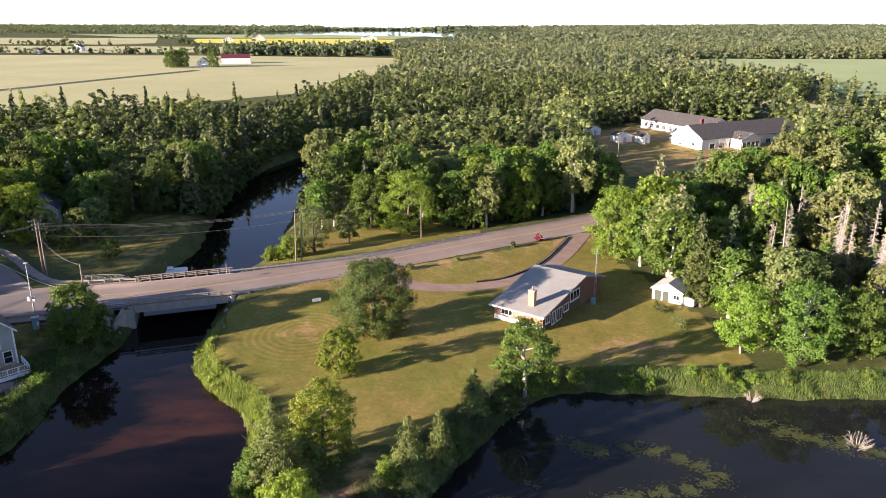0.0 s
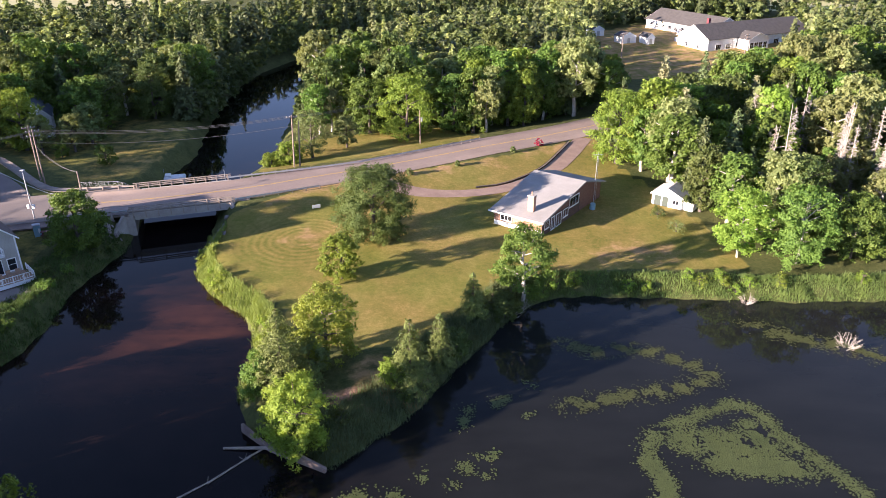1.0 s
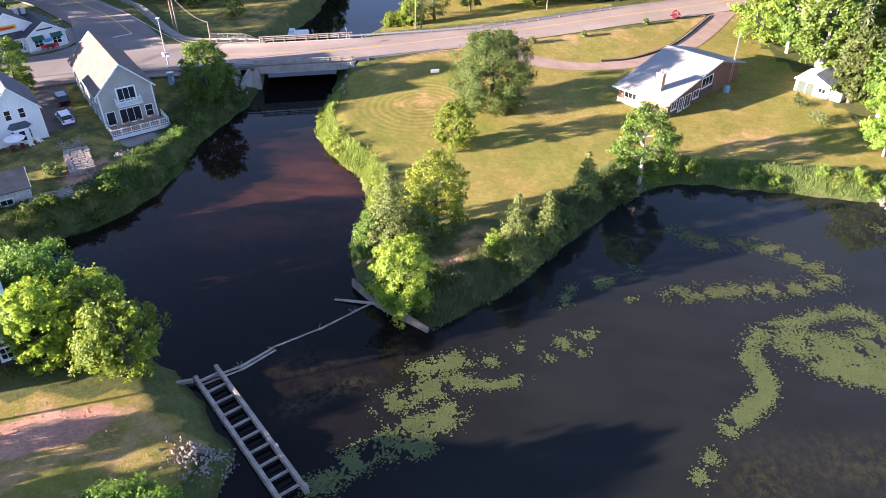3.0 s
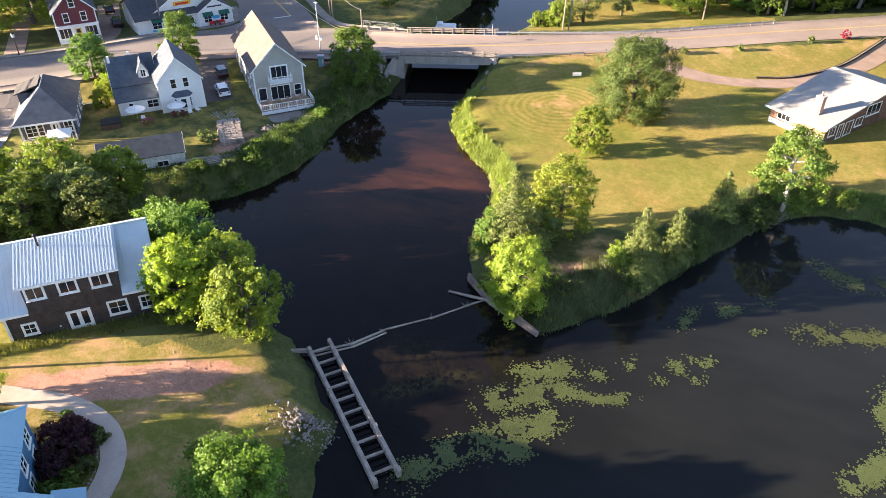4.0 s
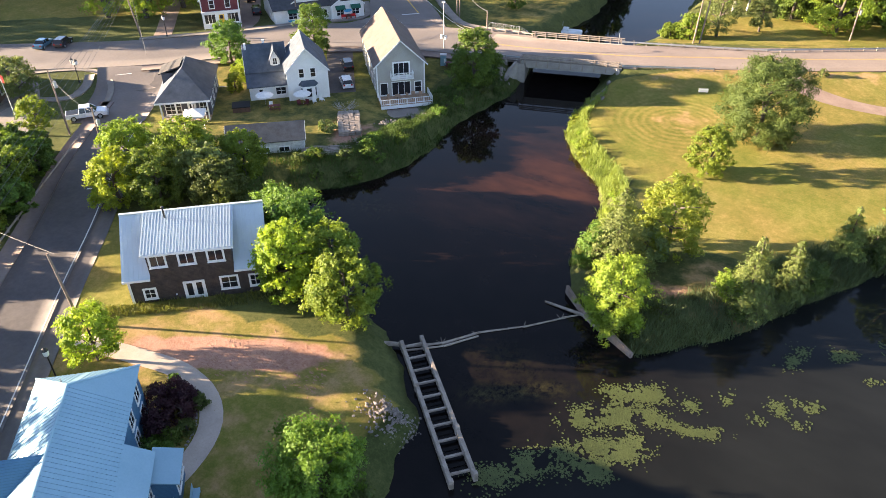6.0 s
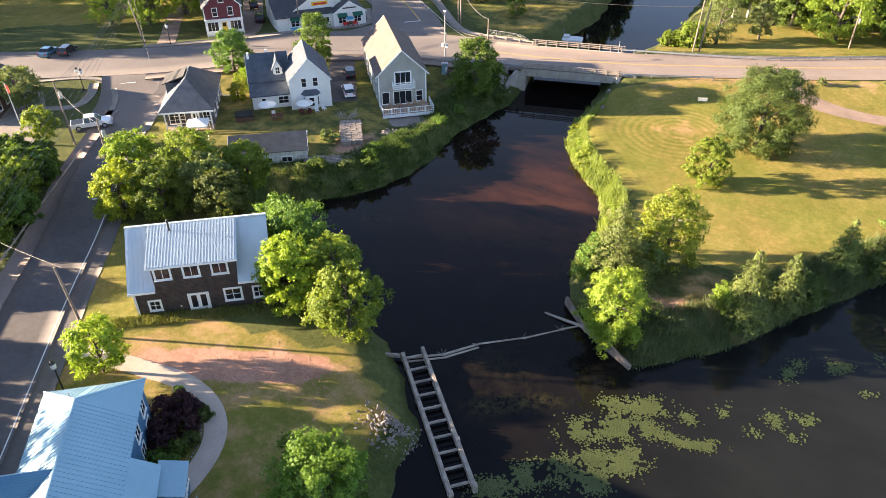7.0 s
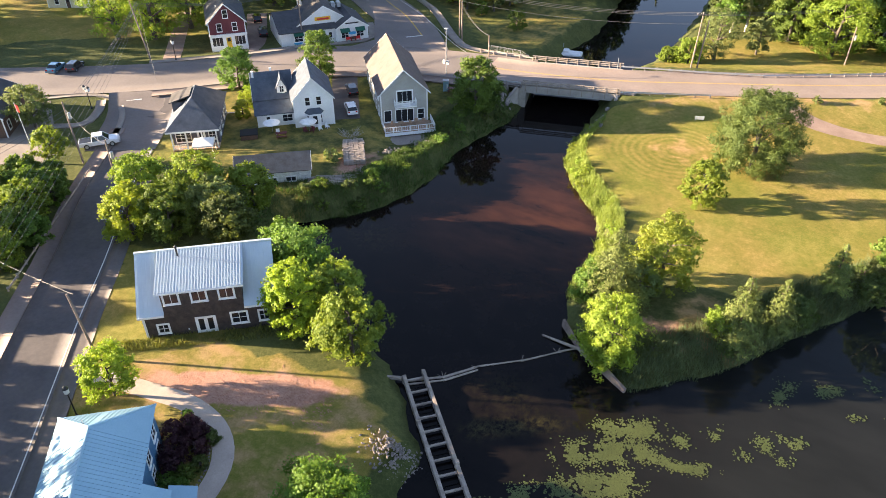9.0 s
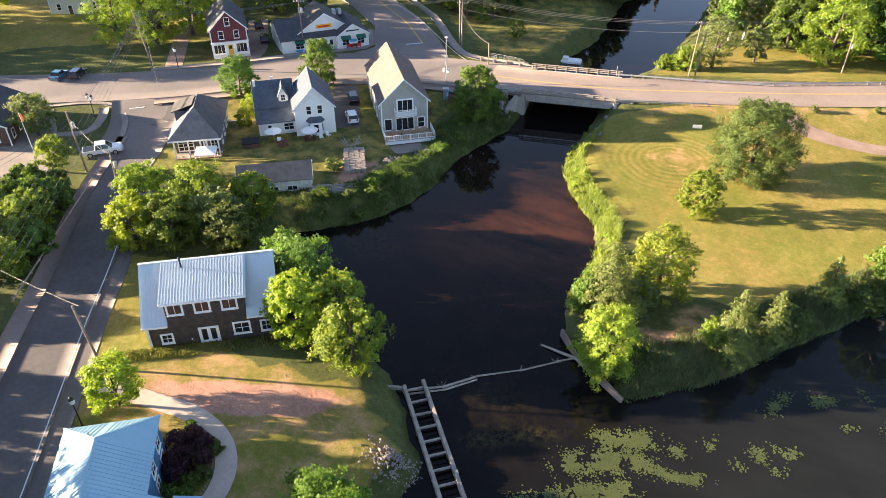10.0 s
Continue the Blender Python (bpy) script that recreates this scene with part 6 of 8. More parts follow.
for d in (-0.9, 0.0, 0.9):
    wire((P_CORNER[0], P_CORNER[1] + d, P_CORNER[2] - 0.4), (P_ROAD[0], P_ROAD[1] + d, P_ROAD[2] - 0.4), 1.2)
    wire((P_CORNER[0], P_CORNER[1] + d, P_CORNER[2] - 0.4), (P_SHOP[0], P_SHOP[1] + d, P_SHOP[2] - 0.4), 1.0)
    wire((P_ROAD[0], P_ROAD[1] + d, P_ROAD[2] - 0.4), (P_EAST[0], P_EAST[1] + d, P_EAST[2] - 0.3), 1.0)
    wire((P_GREEN[0] + d * 0.5, P_GREEN[1], P_GREEN[2] - 0.6), (P_MILL1[0] + d * 0.5, P_MILL1[1], P_MILL1[2] - 0.6), 1.0)
    wire((P_SHOP[0], P_SHOP[1] + d, P_SHOP[2] - 0.4), (P_GREEN[0], P_GREEN[1] + d, P_GREEN[2] - 1.0), 0.8)
wire((P_CORNER[0], P_CORNER[1], P_CORNER[2] - 2.5), (P_ROAD2[0], P_ROAD2[1], P_ROAD2[2] - 0.8), 1.3, 0.03)
wire((P_CORNER[0], P_CORNER[1], P_CORNER[2] - 3.5), P_STUB, 1.0, 0.03)
wire((P_CORNER2[0], P_CORNER2[1], P_CORNER2[2] - 3.0), (P_STUB[0], P_STUB[1], P_STUB[2] - 0.2), 1.1, 0.028)
wire((P_MILL1[0], P_MILL1[1], P_MILL1[2] - 1.2), (P_MILL2[0], P_MILL2[1], P_MILL2[2] - 0.2), 0.6)
for d in (0.0, 0.7):
    wire((P_MILL1[0], P_MILL1[1], P_MILL1[2] - 1.0 - d), (P_MILL4[0], P_MILL4[1], P_MILL4[2] - 0.5 - d), 0.8)
wire(P_MILL3, (P_MILL4[0], P_MILL4[1], P_MILL4[2] - 0.8), 0.8, 0.014)
wire((P_GREEN[0], P_GREEN[1], P_GREEN[2] - 1.5), (-111.0, 79.5, 4.1), 0.2, 0.03, "taut steel guy wire")


for k in range(5):
    wire((P_GREEN[0] + 0.3 * k, P_GREEN[1] - 0.3 * k, P_GREEN[2] - 0.4 - 0.5 * k), (-63 + 0.8 * k, 14 - 0.5 * k, 12.5 - 0.7 * k), 1.2 + 0.3 * k, 0.024)


def lantern(x, y, label, heads=1):
    post = thing("street_lamp", pose(x, y, height(x, y)), label, "street lamp", "lantern street lamps")
    part("post", Geo().ring([(0.16, -0.2), (0.16, 0.3), (0.08, 0.5), (0.06, 3.2)], 10), BLACK_METAL, post)
    if heads > 1:
        part("crossarm", Geo().tube((-0.55, 0, 3.15), (0.55, 0, 3.15), 0.035, n=6), BLACK_METAL, post)
    for k in range(heads):
        at = pose(0.55 * (2 * k - 1) if heads > 1 else 0, 0, 0)
        head = part("lantern", Geo().ring([(0.1, 3.2), (0.24, 3.35), (0.28, 3.85), (0.1, 4.05)], 8, at), LAMP_CLEAR, post)
        part("cap", Geo().ring([(0.3, 3.86), (0.2, 4.06), (0.03, 4.2)], 8, at), BLACK_METAL, head)


lantern(-111.5, 66.0, "black lantern street lamp with two heads on a grass island", 2)
lantern(-115.6, 88.2, "black lantern street lamp by the lane")
lantern(-53.6, 21.6, "black lantern street lamp beside the blue house")
lamp = thing("street_lamp", pose(-67.0, 109.6, 3.4), "tall galvanised street lamp with signal boxes", "street lamp")
part("post", Geo().tube((0, 0, -0.3), (-0.1, 0.1, 8.4), 0.12, 0.07, 10), STEEL, lamp)
part("arm", Geo().tube((-0.1, 0.1, 8.4), (-0.6, 0.9, 8.75), 0.05, 0.04, 8), STEEL, lamp)
part("lamp_head", Geo().chamfer(-0.95, 0.8, 8.68, -0.35, 1.3, 8.84, 0.06), STEEL, lamp)
for u in (-0.5, 0.35):
    part("signal_box", Geo().chamfer(u - 0.15, -0.25, 2.6, u + 0.2, 0.05, 3.3, 0.05), TRIM, lamp)
kiosk = thing("utility_kiosk", pose(-63.8, 104.2, 2.9, 0, 0, 30), "pale blue-grey utility cabinet on a gravel pad", "cabinet")
part("body", Geo().chamfer(-0.5, -0.4, -0.2, 0.5, 0.4, 2.4, 0.08), BLUE_METAL, kiosk)
part("door", Geo().box(-0.42, -0.43, 0.1, 0.42, -0.402, 2.2), BLUE_METAL, kiosk)
part("hood", Geo().chamfer(-0.56, -0.46, 2.4, 0.56, 0.46, 2.55, 0.05), STEEL, kiosk)
part("label_plate", Geo().box(0.15, -0.45, 1.1, 0.4, -0.432, 1.9), TRIM, kiosk)
notice = thing("notice_sign", pose(-21.9, 116.6, height(-21.9, 116.6), 0, 0, 25), "small white sign board on two posts in the lawn", "sign")
part("board", Geo().box(-0.75, -0.03, 0.25, 0.75, 0.03, 0.85), TRIM, notice)
for x in (-0.6, 0.6):
    part("post", Geo().box(x - 0.04, 0.03, -0.3, x + 0.04, 0.1, 0.9), OLD_WOOD, notice)
flag = thing("flagpole", pose(-108.5, 52.6, height(-108.5, 52.6), 0, -3, 0), "white flagpole with a limp red and white flag", "flagpole")
part("pole", Geo().tube((0, 0, -0.3), (0, 0, 7.2), 0.06, 0.035, 8), TRIM, flag)
part("flag", Geo().add([(0.04, 0, 7.0), (0.5, 0.15, 6.7), (0.55, 0.05, 5.6), (0.04, 0, 5.9), (0.04, 0.02, 7.0), (0.5, 0.17, 6.7), (0.55, 0.07, 5.6), (0.04, 0.02, 5.9)], [(0, 1, 2, 3), (7, 6, 5, 4), (0, 4, 5, 1), (1, 5, 6, 2), (2, 6, 7, 3)]), SIGN_RED, flag)
stop = thing("road_sign", pose(-93.5, 118.6, 4.1), "small pale road sign at the corner", "sign")
part("post", Geo().tube((0, 0, -0.3), (0, 0, 2.4), 0.04, n=6), STEEL, stop)
part("plate", Geo().ring([(0.34, 0), (0.34, 0.03)], 8, pose(0, -0.04, 2.1, 90, 0, 40)), TRIM, stop)
# kerbed island at the crossing and its walks
for name, pts, wide in (("pavement_island", [(-121.5, 63.4), (-117.4, 67.4), (-114.6, 69.2), (-111.6, 70.0), (-108.2, 69.2), (-105.4, 67.4), (-102.2, 64.2), (-99.8, 61.1)], 0.5), ("pavement_walk", [(-112.2, 68.6), (-109.6, 65.7), (-108.3, 61.6), (-112.2, 58.3)], 0.8)):
    strip(name, pts, wide, wide, 0.16, SIDEWALK, "pale concrete walk round the grassy corner", "pavement", step=1.2, across=3, level=False, thick=0.25)
guard_rail((-77, 29.3), (-94, 52.8), "low timber guard rail along the pavement", "guard rails", True, 0.6, 2.6)
for k, (x, y, r, w, d) in enumerate([(-107.6, 71.8, 45, 0.5, 2.6), (-83.5, 123.4, 47, 0.42, 3.6), (-90.0, 78.2, 42, 0.4, 3.0), (-80, 45.4, 45, 0.3, 2.2)]):
    tagged(new("trim_stop_line_%d" % k, Geo().box(-d / 2, -w / 2, 0, d / 2, w / 2, 0.004, pose(x, y, float(dry_land(np.array([[x, y]]))[0]) + 0.115, 0, 0, r)).mesh("stop_line", PAINT_WHITE)), "painted white road bar", "road marking", kind="structure")

# ---- vehicles ----
def wheel(parent, x, y, r=0.36):
    t = part("wheel", Geo().tube((x, y - 0.12, r), (x, y + 0.12, r), r, n=16), RUBBER, parent)
    part("rim", Geo().tube((x, y - 0.13, r), (x, y + 0.13, r), r * 0.62, n=12), STEEL, t)


def car(x, y, turn, paint, label, long=4.4, wide=1.78, tall=1.5, suv=False, group="parked cars"):
    c = thing("car", pose(x, y, height(x, y) + 0.06, 0, 0, turn), label, "car", group)
    L, W = long / 2, wide / 2
    side = [(-L, 0.35), (L, 0.35), (L, 0.62), (L - 0.15, 0.8), (L - 1.05, 0.92), (-L + (0.05 if suv else 0.7), 0.98), (-L, 0.85)]
    part("body", Geo().profile(side, -W, W), paint, c)
    cab = [(-L + (0.1 if suv else 0.75), 0.96), (L - 1.1, 0.91), (L - 1.75, tall), (-L + (0.4 if suv else 1.3), tall)]
    g = Geo()
    n = 4
    inn = 0.18
    p = [(a, s * (W - (inn if z > 1.2 else 0.04)), z) for s in (-1, 1) for a, z in cab]
    g.add(p, [(0, 1, 2, 3), (7, 6, 5, 4), (0, 4, 5, 1), (1, 5, 6, 2), (2, 6, 7, 3), (3, 7, 4, 0)])
    part("glasshouse", g, GLASS, c)
    x0, x1 = -L + (0.38 if suv else 1.26), L - 1.72
    roof = part("roof", Geo().chamfer(x0, -W + inn - 0.01, tall - 0.03, x1, W - inn + 0.01, tall + 0.05, 0.04), paint, c)
    for s in (-1, 1):
        for a in (x0 + 0.02, (x0 + x1) / 2):
            part("pillar", Geo().tube((a, s * (W - inn), tall), (a, s * (W - 0.05), 0.95), 0.05, n=5), paint, roof)
        part("headlight", Geo().box(L - 0.12, s * (W - 0.35) - 0.2, 0.6, L + 0.01, s * (W - 0.35) + 0.2, 0.75), LAMP_CLEAR, c)
        part("tail_light", Geo().box(-L - 0.01, s * (W - 0.25) - 0.15, 0.7, -L + 0.1, s * (W - 0.25) + 0.15, 0.95), LAMP_RED, c)
        part("mirror", Geo().chamfer(L - 1.45, s * (W + 0.08) - 0.08, 0.95, L - 1.25, s * (W + 0.08) + 0.08, 1.1, 0.03), paint, c)
        for a in (-L + 0.8, L - 0.85):
            wheel(c, a, s * (W - 0.1), 0.33)
    part("bumper", Geo().chamfer(L - 0.05, -W + 0.1, 0.3, L + 0.08, W - 0.1, 0.55, 0.03), BLACK_METAL, c)
    return c


car(-73.4, 89.0, 137, CAR_WHITE, "white hatchback parked in the drive", 4.3, 1.75, 1.55, True)
car(-78.0, 95.2, 137, CAR_BLACK, "black car parked in the drive", 4.4, 1.78, 1.5, True)
car(-130.6, 72.6, 118, CAR_BLUE, "teal blue car parked beside the green", 4.4, 1.76, 1.45)
car(-128.2, 75.0, 120, CAR_DARK, "dark car parked beside the green", 4.3, 1.78, 1.55, True)
car(-121.0, 116.0, 140, CAR_BLACK, "black car parked behind the red house", 4.4, 1.8, 1.6, True)
car(-113.5, 110.0, 137, CAR_DARK, "dark car parked beside the shop", 4.4, 1.8, 1.6, True)
truck = thing("pickup_truck", pose(-99.2, 58.4, height(-99.2, 58.4) + 0.08, 0, 0, 52), "white crew-cab pickup truck turning out of the yard", "pickup truck")
part("body", Geo().profile([(-2.9, 0.5), (2.9, 0.5), (2.9, 0.95), (2.75, 1.12), (1.35, 1.2), (-2.9, 1.15)], -0.98, 0.98), CAR_WHITE, truck)
part("cab", Geo().add([(a, s * (0.96 if z < 1.3 else 0.78), z) for s in (-1, 1) for a, z in ((-0.95, 1.16), (1.5, 1.19), (0.75, 1.88), (-0.85, 1.9))], [(0, 1, 2, 3), (7, 6, 5, 4), (1, 5, 6, 2), (2, 6, 7, 3), (3, 7, 4, 0)]), GLASS, truck, "dark cab windows")
part("roof", Geo().chamfer(-0.88, -0.8, 1.86, 0.72, 0.8, 1.97, 0.06), CAR_WHITE, truck)
for s in (-1, 1):
    for a, b in (((-0.85, 1.9), (-0.95, 1.15)), ((0.0, 1.9), (0.0, 1.15)), ((0.74, 1.88), (1.5, 1.17))):
        part("pillar", Geo().tube((a[0], s * 0.79, a[1]), (b[0], s * 0.96, b[1]), 0.06, n=5), CAR_WHITE, truck)
    for a in (-1.85, 1.85):
        wheel(truck, a, s * 0.88, 0.42)
    part("headlight", Geo().box(2.8, s * 0.7 - 0.18, 0.85, 2.92, s * 0.7 + 0.18, 1.05), LAMP_CLEAR, truck)
    part("tail_light", Geo().box(-2.93, s * 0.85 - 0.08, 0.8, -2.85, s * 0.85 + 0.08, 1.1), LAMP_RED, truck)
    part("mirror", Geo().chamfer(1.0, s * 1.1 - 0.12, 1.2, 1.2, s * 1.1 + 0.12, 1.45, 0.03), CAR_WHITE, truck)
part("bed_cover", Geo().box(-2.8, -0.85, 1.152, -1.05, 0.85, 1.2), BLACK_METAL, truck)
part("bumper", Geo().chamfer(2.88, -0.95, 0.45, 3.05, 0.95, 0.75, 0.04), STEEL, truck)
# ---- trees ----
def leaf_cards(rng, centres, normals, size, stretch=1.35, tilt=0.55):
    """Leaf sprays: a ragged three-cornered spray at each centre, facing roughly along its normal."""
    n = len(centres)
    nrm = normals + rng.normal(0, tilt, (n, 3))
    nrm /= np.linalg.norm(nrm, axis=1)[:, None] + 1e-9
    u = np.cross(nrm, rng.normal(0, 1, (n, 3)))
    u /= np.linalg.norm(u, axis=1)[:, None] + 1e-9
    w = np.cross(nrm, u)
    s = (size * rng.uniform(0.6, 1.3, n))[:, None]
    a, b = u * s * stretch * 0.5, w * s * 0.5
    fold = nrm * s * 0.18
    verts = np.stack([centres - a - fold, centres + a * rng.uniform(-0.4, 0.8, (n, 1)) + b * 1.3, centres + a - b * 0.7 - fold], 1).reshape(-1, 3)
    return verts, np.arange(3 * n).reshape(n, 3)


def crown_points(rng, count, radius, low, high, clumps, squash=0.8, droop=0.0, hollow=0.5):
    """Points and outward normals of a ragged crown: boughs, each of several sprays, each of many leaves."""
    f = (np.arange(clumps) + rng.uniform(0.1, 0.9, clumps)) / clumps
    wide = np.where(f > 0.36, np.sqrt(np.clip(1 - ((f - 0.36) / 0.68) ** 2, 0.02, 1)), 0.72 + 0.28 * f / 0.36)
    turn = np.arange(clumps) * 2.39996 + rng.normal(0, 0.4, clumps)
    reach = radius * wide * np.sqrt(rng.uniform(hollow * hollow, 1, clumps)) * rng.uniform(0.72, 1.0, clumps)
    cr = radius * rng.uniform(0.14, 0.30, clumps) * (40 / clumps) ** 0.3
    z = np.clip(low + (high - low) * f, low + cr * 0.4, high - cr * 0.5)
    cc = np.column_stack([np.cos(turn) * reach, np.sin(turn) * reach, z])
    each = 9
    sub = rng.normal(0, 1, (clumps, each, 3))
    sub /= np.linalg.norm(sub, axis=2)[:, :, None]
    sub[:, :, 2] = np.where(sub[:, :, 2] < -0.5, -sub[:, :, 2], sub[:, :, 2])
    sub *= rng.uniform(0.45, 1.25, (clumps, each, 1))
    pick = rng.choice(clumps, count, p=cr ** 2 / (cr ** 2).sum())
    spray = rng.integers(0, each, count)
    off = sub[pick, spray]
    p = cc[pick] + (off + rng.normal(0, 0.24, (count, 3))) * cr[pick][:, None] * np.array([1, 1, squash])
    p[:, 2] = np.maximum(p[:, 2], low * 0.8 + 0.05)
    p[:, 2] = np.minimum(p[:, 2], high + 0.25)
    out = (p - (0, 0, low + (high - low) * 0.4)) / (radius, radius, (high - low) * 0.6)
    return p, 0.35 * off + 0.75 * out


def wood(rng, tall, radius, thick, limbs, low):
    """A tapered, slightly bent trunk with limbs that reach into the crown."""
    g = Geo()
    bend = [Vector((0, 0, -0.4))]
    for k in range(1, 6):
        bend.append(Vector((rng.normal(0, 0.05) * tall * 0.2, rng.normal(0, 0.05) * tall * 0.2, tall * 0.86 * k / 5)))
    for k in range(5):
        g.tube(bend[k], bend[k + 1], thick * (1 - k / 5.6), thick * (1 - (k + 1) / 5.6), 7, False)
    for i in range(limbs):
        h = rng.uniform(max(0.2, low / tall), 0.75)
        k = min(4, int(h / 0.86 * 5))
        a = bend[k].lerp(bend[k + 1], h / 0.86 * 5 - k)
        turn = i * 2.4 + rng.normal(0, 0.3)
        out = radius * rng.uniform(0.45, 0.75)
        b = a + Vector((math.cos(turn) * out * 0.5, math.sin(turn) * out * 0.5, out * 0.3))
        c = a + Vector((math.cos(turn) * out, math.sin(turn) * out, out * 0.5))
        g.tube(a, b, thick * 0.38, thick * 0.25, 5, False).tube(b, c, thick * 0.25, thick * 0.08, 5, False)
    return g


def broadleaf(m, label, leaf, tall, radius, low, leaves, size, seed, clumps=22, bark=None, thick=None, limbs=7, group="", name="tree", category="tree", squash=0.8, hollow=0.55):
    rng = np.random.default_rng(seed)
    top = thing(name, m, label, category, group)
    part("trunk", wood(rng, tall, radius, thick or 0.03 * tall + 0.05, limbs, low), bark or BARK, top, smooth=True)
    p, n = crown_points(rng, int(leaves * 0.78), radius, low, tall, int(clumps * 1.5), squash, hollow=hollow)
    part("crown", fast_mesh("crown", *leaf_cards(rng, p, n, size * 0.86), leaf), None, top)
    return top


def spruce(m, label, leaf, tall, radius, seed, low=0.4, sprays=16, group="", dense=22, name="spruce_tree", size=0.5):
    """A conifer: whorls of drooping boughs, each a row of needle sprays."""
    rng = np.random.default_rng(seed)
    top = thing(name, m, label, "tree", group)
    g = Geo().tube((0, 0, -0.4), (0, 0, tall * 0.97), 0.018 * tall + 0.04, 0.02, 7, False)
    pts, nrm = [], []
    levels = int(tall * 2.1)
    for k in range(levels):
        f = (k + rng.uniform(-0.3, 0.3)) / levels
        z = low + (tall - low) * f
        reach = radius * (1 - f) ** 0.85 * rng.uniform(0.8, 1.1) + 0.12
        boughs = max(4, int(dense * (1 - f * 0.6)))
        for b in range(boughs):
            turn = rng.uniform(0, 2 * math.pi)
            r = reach * rng.uniform(0.75, 1.08)
            d = np.array([math.cos(turn), math.sin(turn), -0.22])
            if b % 4 == 0:
                g.tube((0, 0, z), tuple(np.array([0, 0, z]) + d * r * 0.9), 0.03, 0.01, 4, False)
            ns = max(2, int(sprays * r / radius))
            for s in np.linspace(0.3, 1, ns):
                pts.append(np.array([0, 0, z]) + d * r * s + rng.normal(0, 0.1, 3) * (0.5 + r * 0.25) + (0, 0, 0.18 * r * s * s))
                nrm.append(np.array([d[0] * 0.85, d[1] * 0.85, 0.6]))
    part("trunk", g, BARK, top)
    part("crown", fast_mesh("crown", *leaf_cards(rng, np.array(pts), np.array(nrm), size * 0.56, 3.0, 0.4), leaf), None, top)
    return top


def dead_spruce(m, label, tall, seed, group=""):
    rng = np.random.default_rng(seed)
    top = thing("dead_tree", m, label, "dead tree", group)
    part("trunk", Geo().tube((0, 0, -0.4), (rng.normal(0, 0.3), rng.normal(0, 0.3), tall), 0.2, 0.03, 7, False), DEAD_WOOD, top)
    g = Geo()
    for k in range(190):
        f = rng.uniform(0.12, 0.98)
        z, turn = tall * f, rng.uniform(0, 2 * math.pi)
        r = ((1 - f) * tall * 0.11 + 0.35) * rng.uniform(0.35, 1.2)
        a, b = Vector((0, 0, z)), Vector((math.cos(turn) * r, math.sin(turn) * r, z - 0.35 * r + rng.normal(0, 0.3)))
        g.tube(a, b, 0.03, 0.01, 3, False)
        for s in (0.5, 0.75):
            c = a.lerp(b, s)
            g.tube(c, c + Vector((math.cos(turn + 0.8) * r * 0.35, math.sin(turn + 0.8) * r * 0.35, -0.1)), 0.025, 0.01, 3, False)
            g.tube(c, c + Vector((math.cos(turn - 0.8) * r * 0.35, math.sin(turn - 0.8) * r * 0.35, -0.1)), 0.025, 0.01, 3, False)
    part("crown", g, DEAD_WOOD, top)
    return top


def on_land(x, y, turn=0.0, sink=0.0):
    return pose(x, y, height(x, y) - sink, 0, 0, turn)


# trees and bushes that stand alone or show singly: x, y, height, radius, foot of the crown, leaves, leaf size, foliage
broadleaf(on_land(-11.0, 105.8), "broad dark green lone tree on the mown lawn", LEAF_DARK, 11.6, 7.2, 0.2, 76000, 0.20, 1, 140, hollow=0.45)
broadleaf(on_land(-14.4, 91.8), "bright green round bush on the lawn", LEAF_LIGHT, 6.4, 3.2, 0.1, 12000, 0.24, 2, 38, category="bush", name="bush")
broadleaf(on_land(11.0, 87.6), "half-bare pale-barked tree at the pond's edge", LEAF_MID, 11.0, 4.6, 2.2, 17062, 0.27, 3, 45, bark=PALE_BARK, limbs=14, thick=0.32)
spruce(on_land(-3.6, 66.6), "young green spruce at the pond's edge", NEEDLE_MID, 9.0, 3.2, 4, sprays=40, dense=30, size=0.2)
spruce(on_land(3.9, 81.6), "young green spruce at the pond's edge", NEEDLE_MID, 6.4, 2.2, 5, sprays=36, dense=30, size=0.19)
spruce(on_land(-0.4, 71.6), "young green spruce at the pond's edge", NEEDLE_MID, 7.4, 2.4, 6, sprays=36, dense=30, size=0.19)
broadleaf(on_land(1.6, 74.4), "dense green shrub among the shore spruces", LEAF_DARK, 3.2, 2.2, 0.1, 6000, 0.22, 16, 30, category="bush", name="bush")
broadleaf(on_land(8.2, 83.4), "dense green shrub among the shore spruces", LEAF_DARK, 3.6, 2.2, 0.1, 5775, 0.24, 7, 26, category="bush", name="bush")
broadleaf(on_land(-5.4, 66.2), "low yellow-green shrub at the shore", LEAF_LIGHT, 3.0, 1.9, 0.1, 5250, 0.20, 8, 26, category="bush", name="bush")
spruce(on_land(-17.4, 65.0), "feathery grey-green larch on the point", NEEDLE_MID, 10.5, 4.8, 9, sprays=52, dense=38, size=0.2, name="larch_tree")
broadleaf(on_land(-13.4, 70.8), "light green young maple on the point", LEAF_FRESH, 9.0, 4.4, 0.5, 17062, 0.25, 10, 57)
broadleaf(pose(-14.5, 57.5, 0.4), "bright yellow-green maple over the retaining wall", LEAF_FRESH, 8.4, 3.9, 0.3, 24000, 0.21, 11, 60)
broadleaf(on_land(-19.6, 64.4), "green shrub on the river shore", LEAF_MID, 4.6, 2.8, 0.1, 7350, 0.22, 12, 30, category="bush", name="bush")
broadleaf(on_land(-15.0, 67.4), "dull brown-green shrub on the point", LEAF_GREY, 4.6, 2.8, 0.1, 7350, 0.22, 13, 30, category="bush", name="bush")
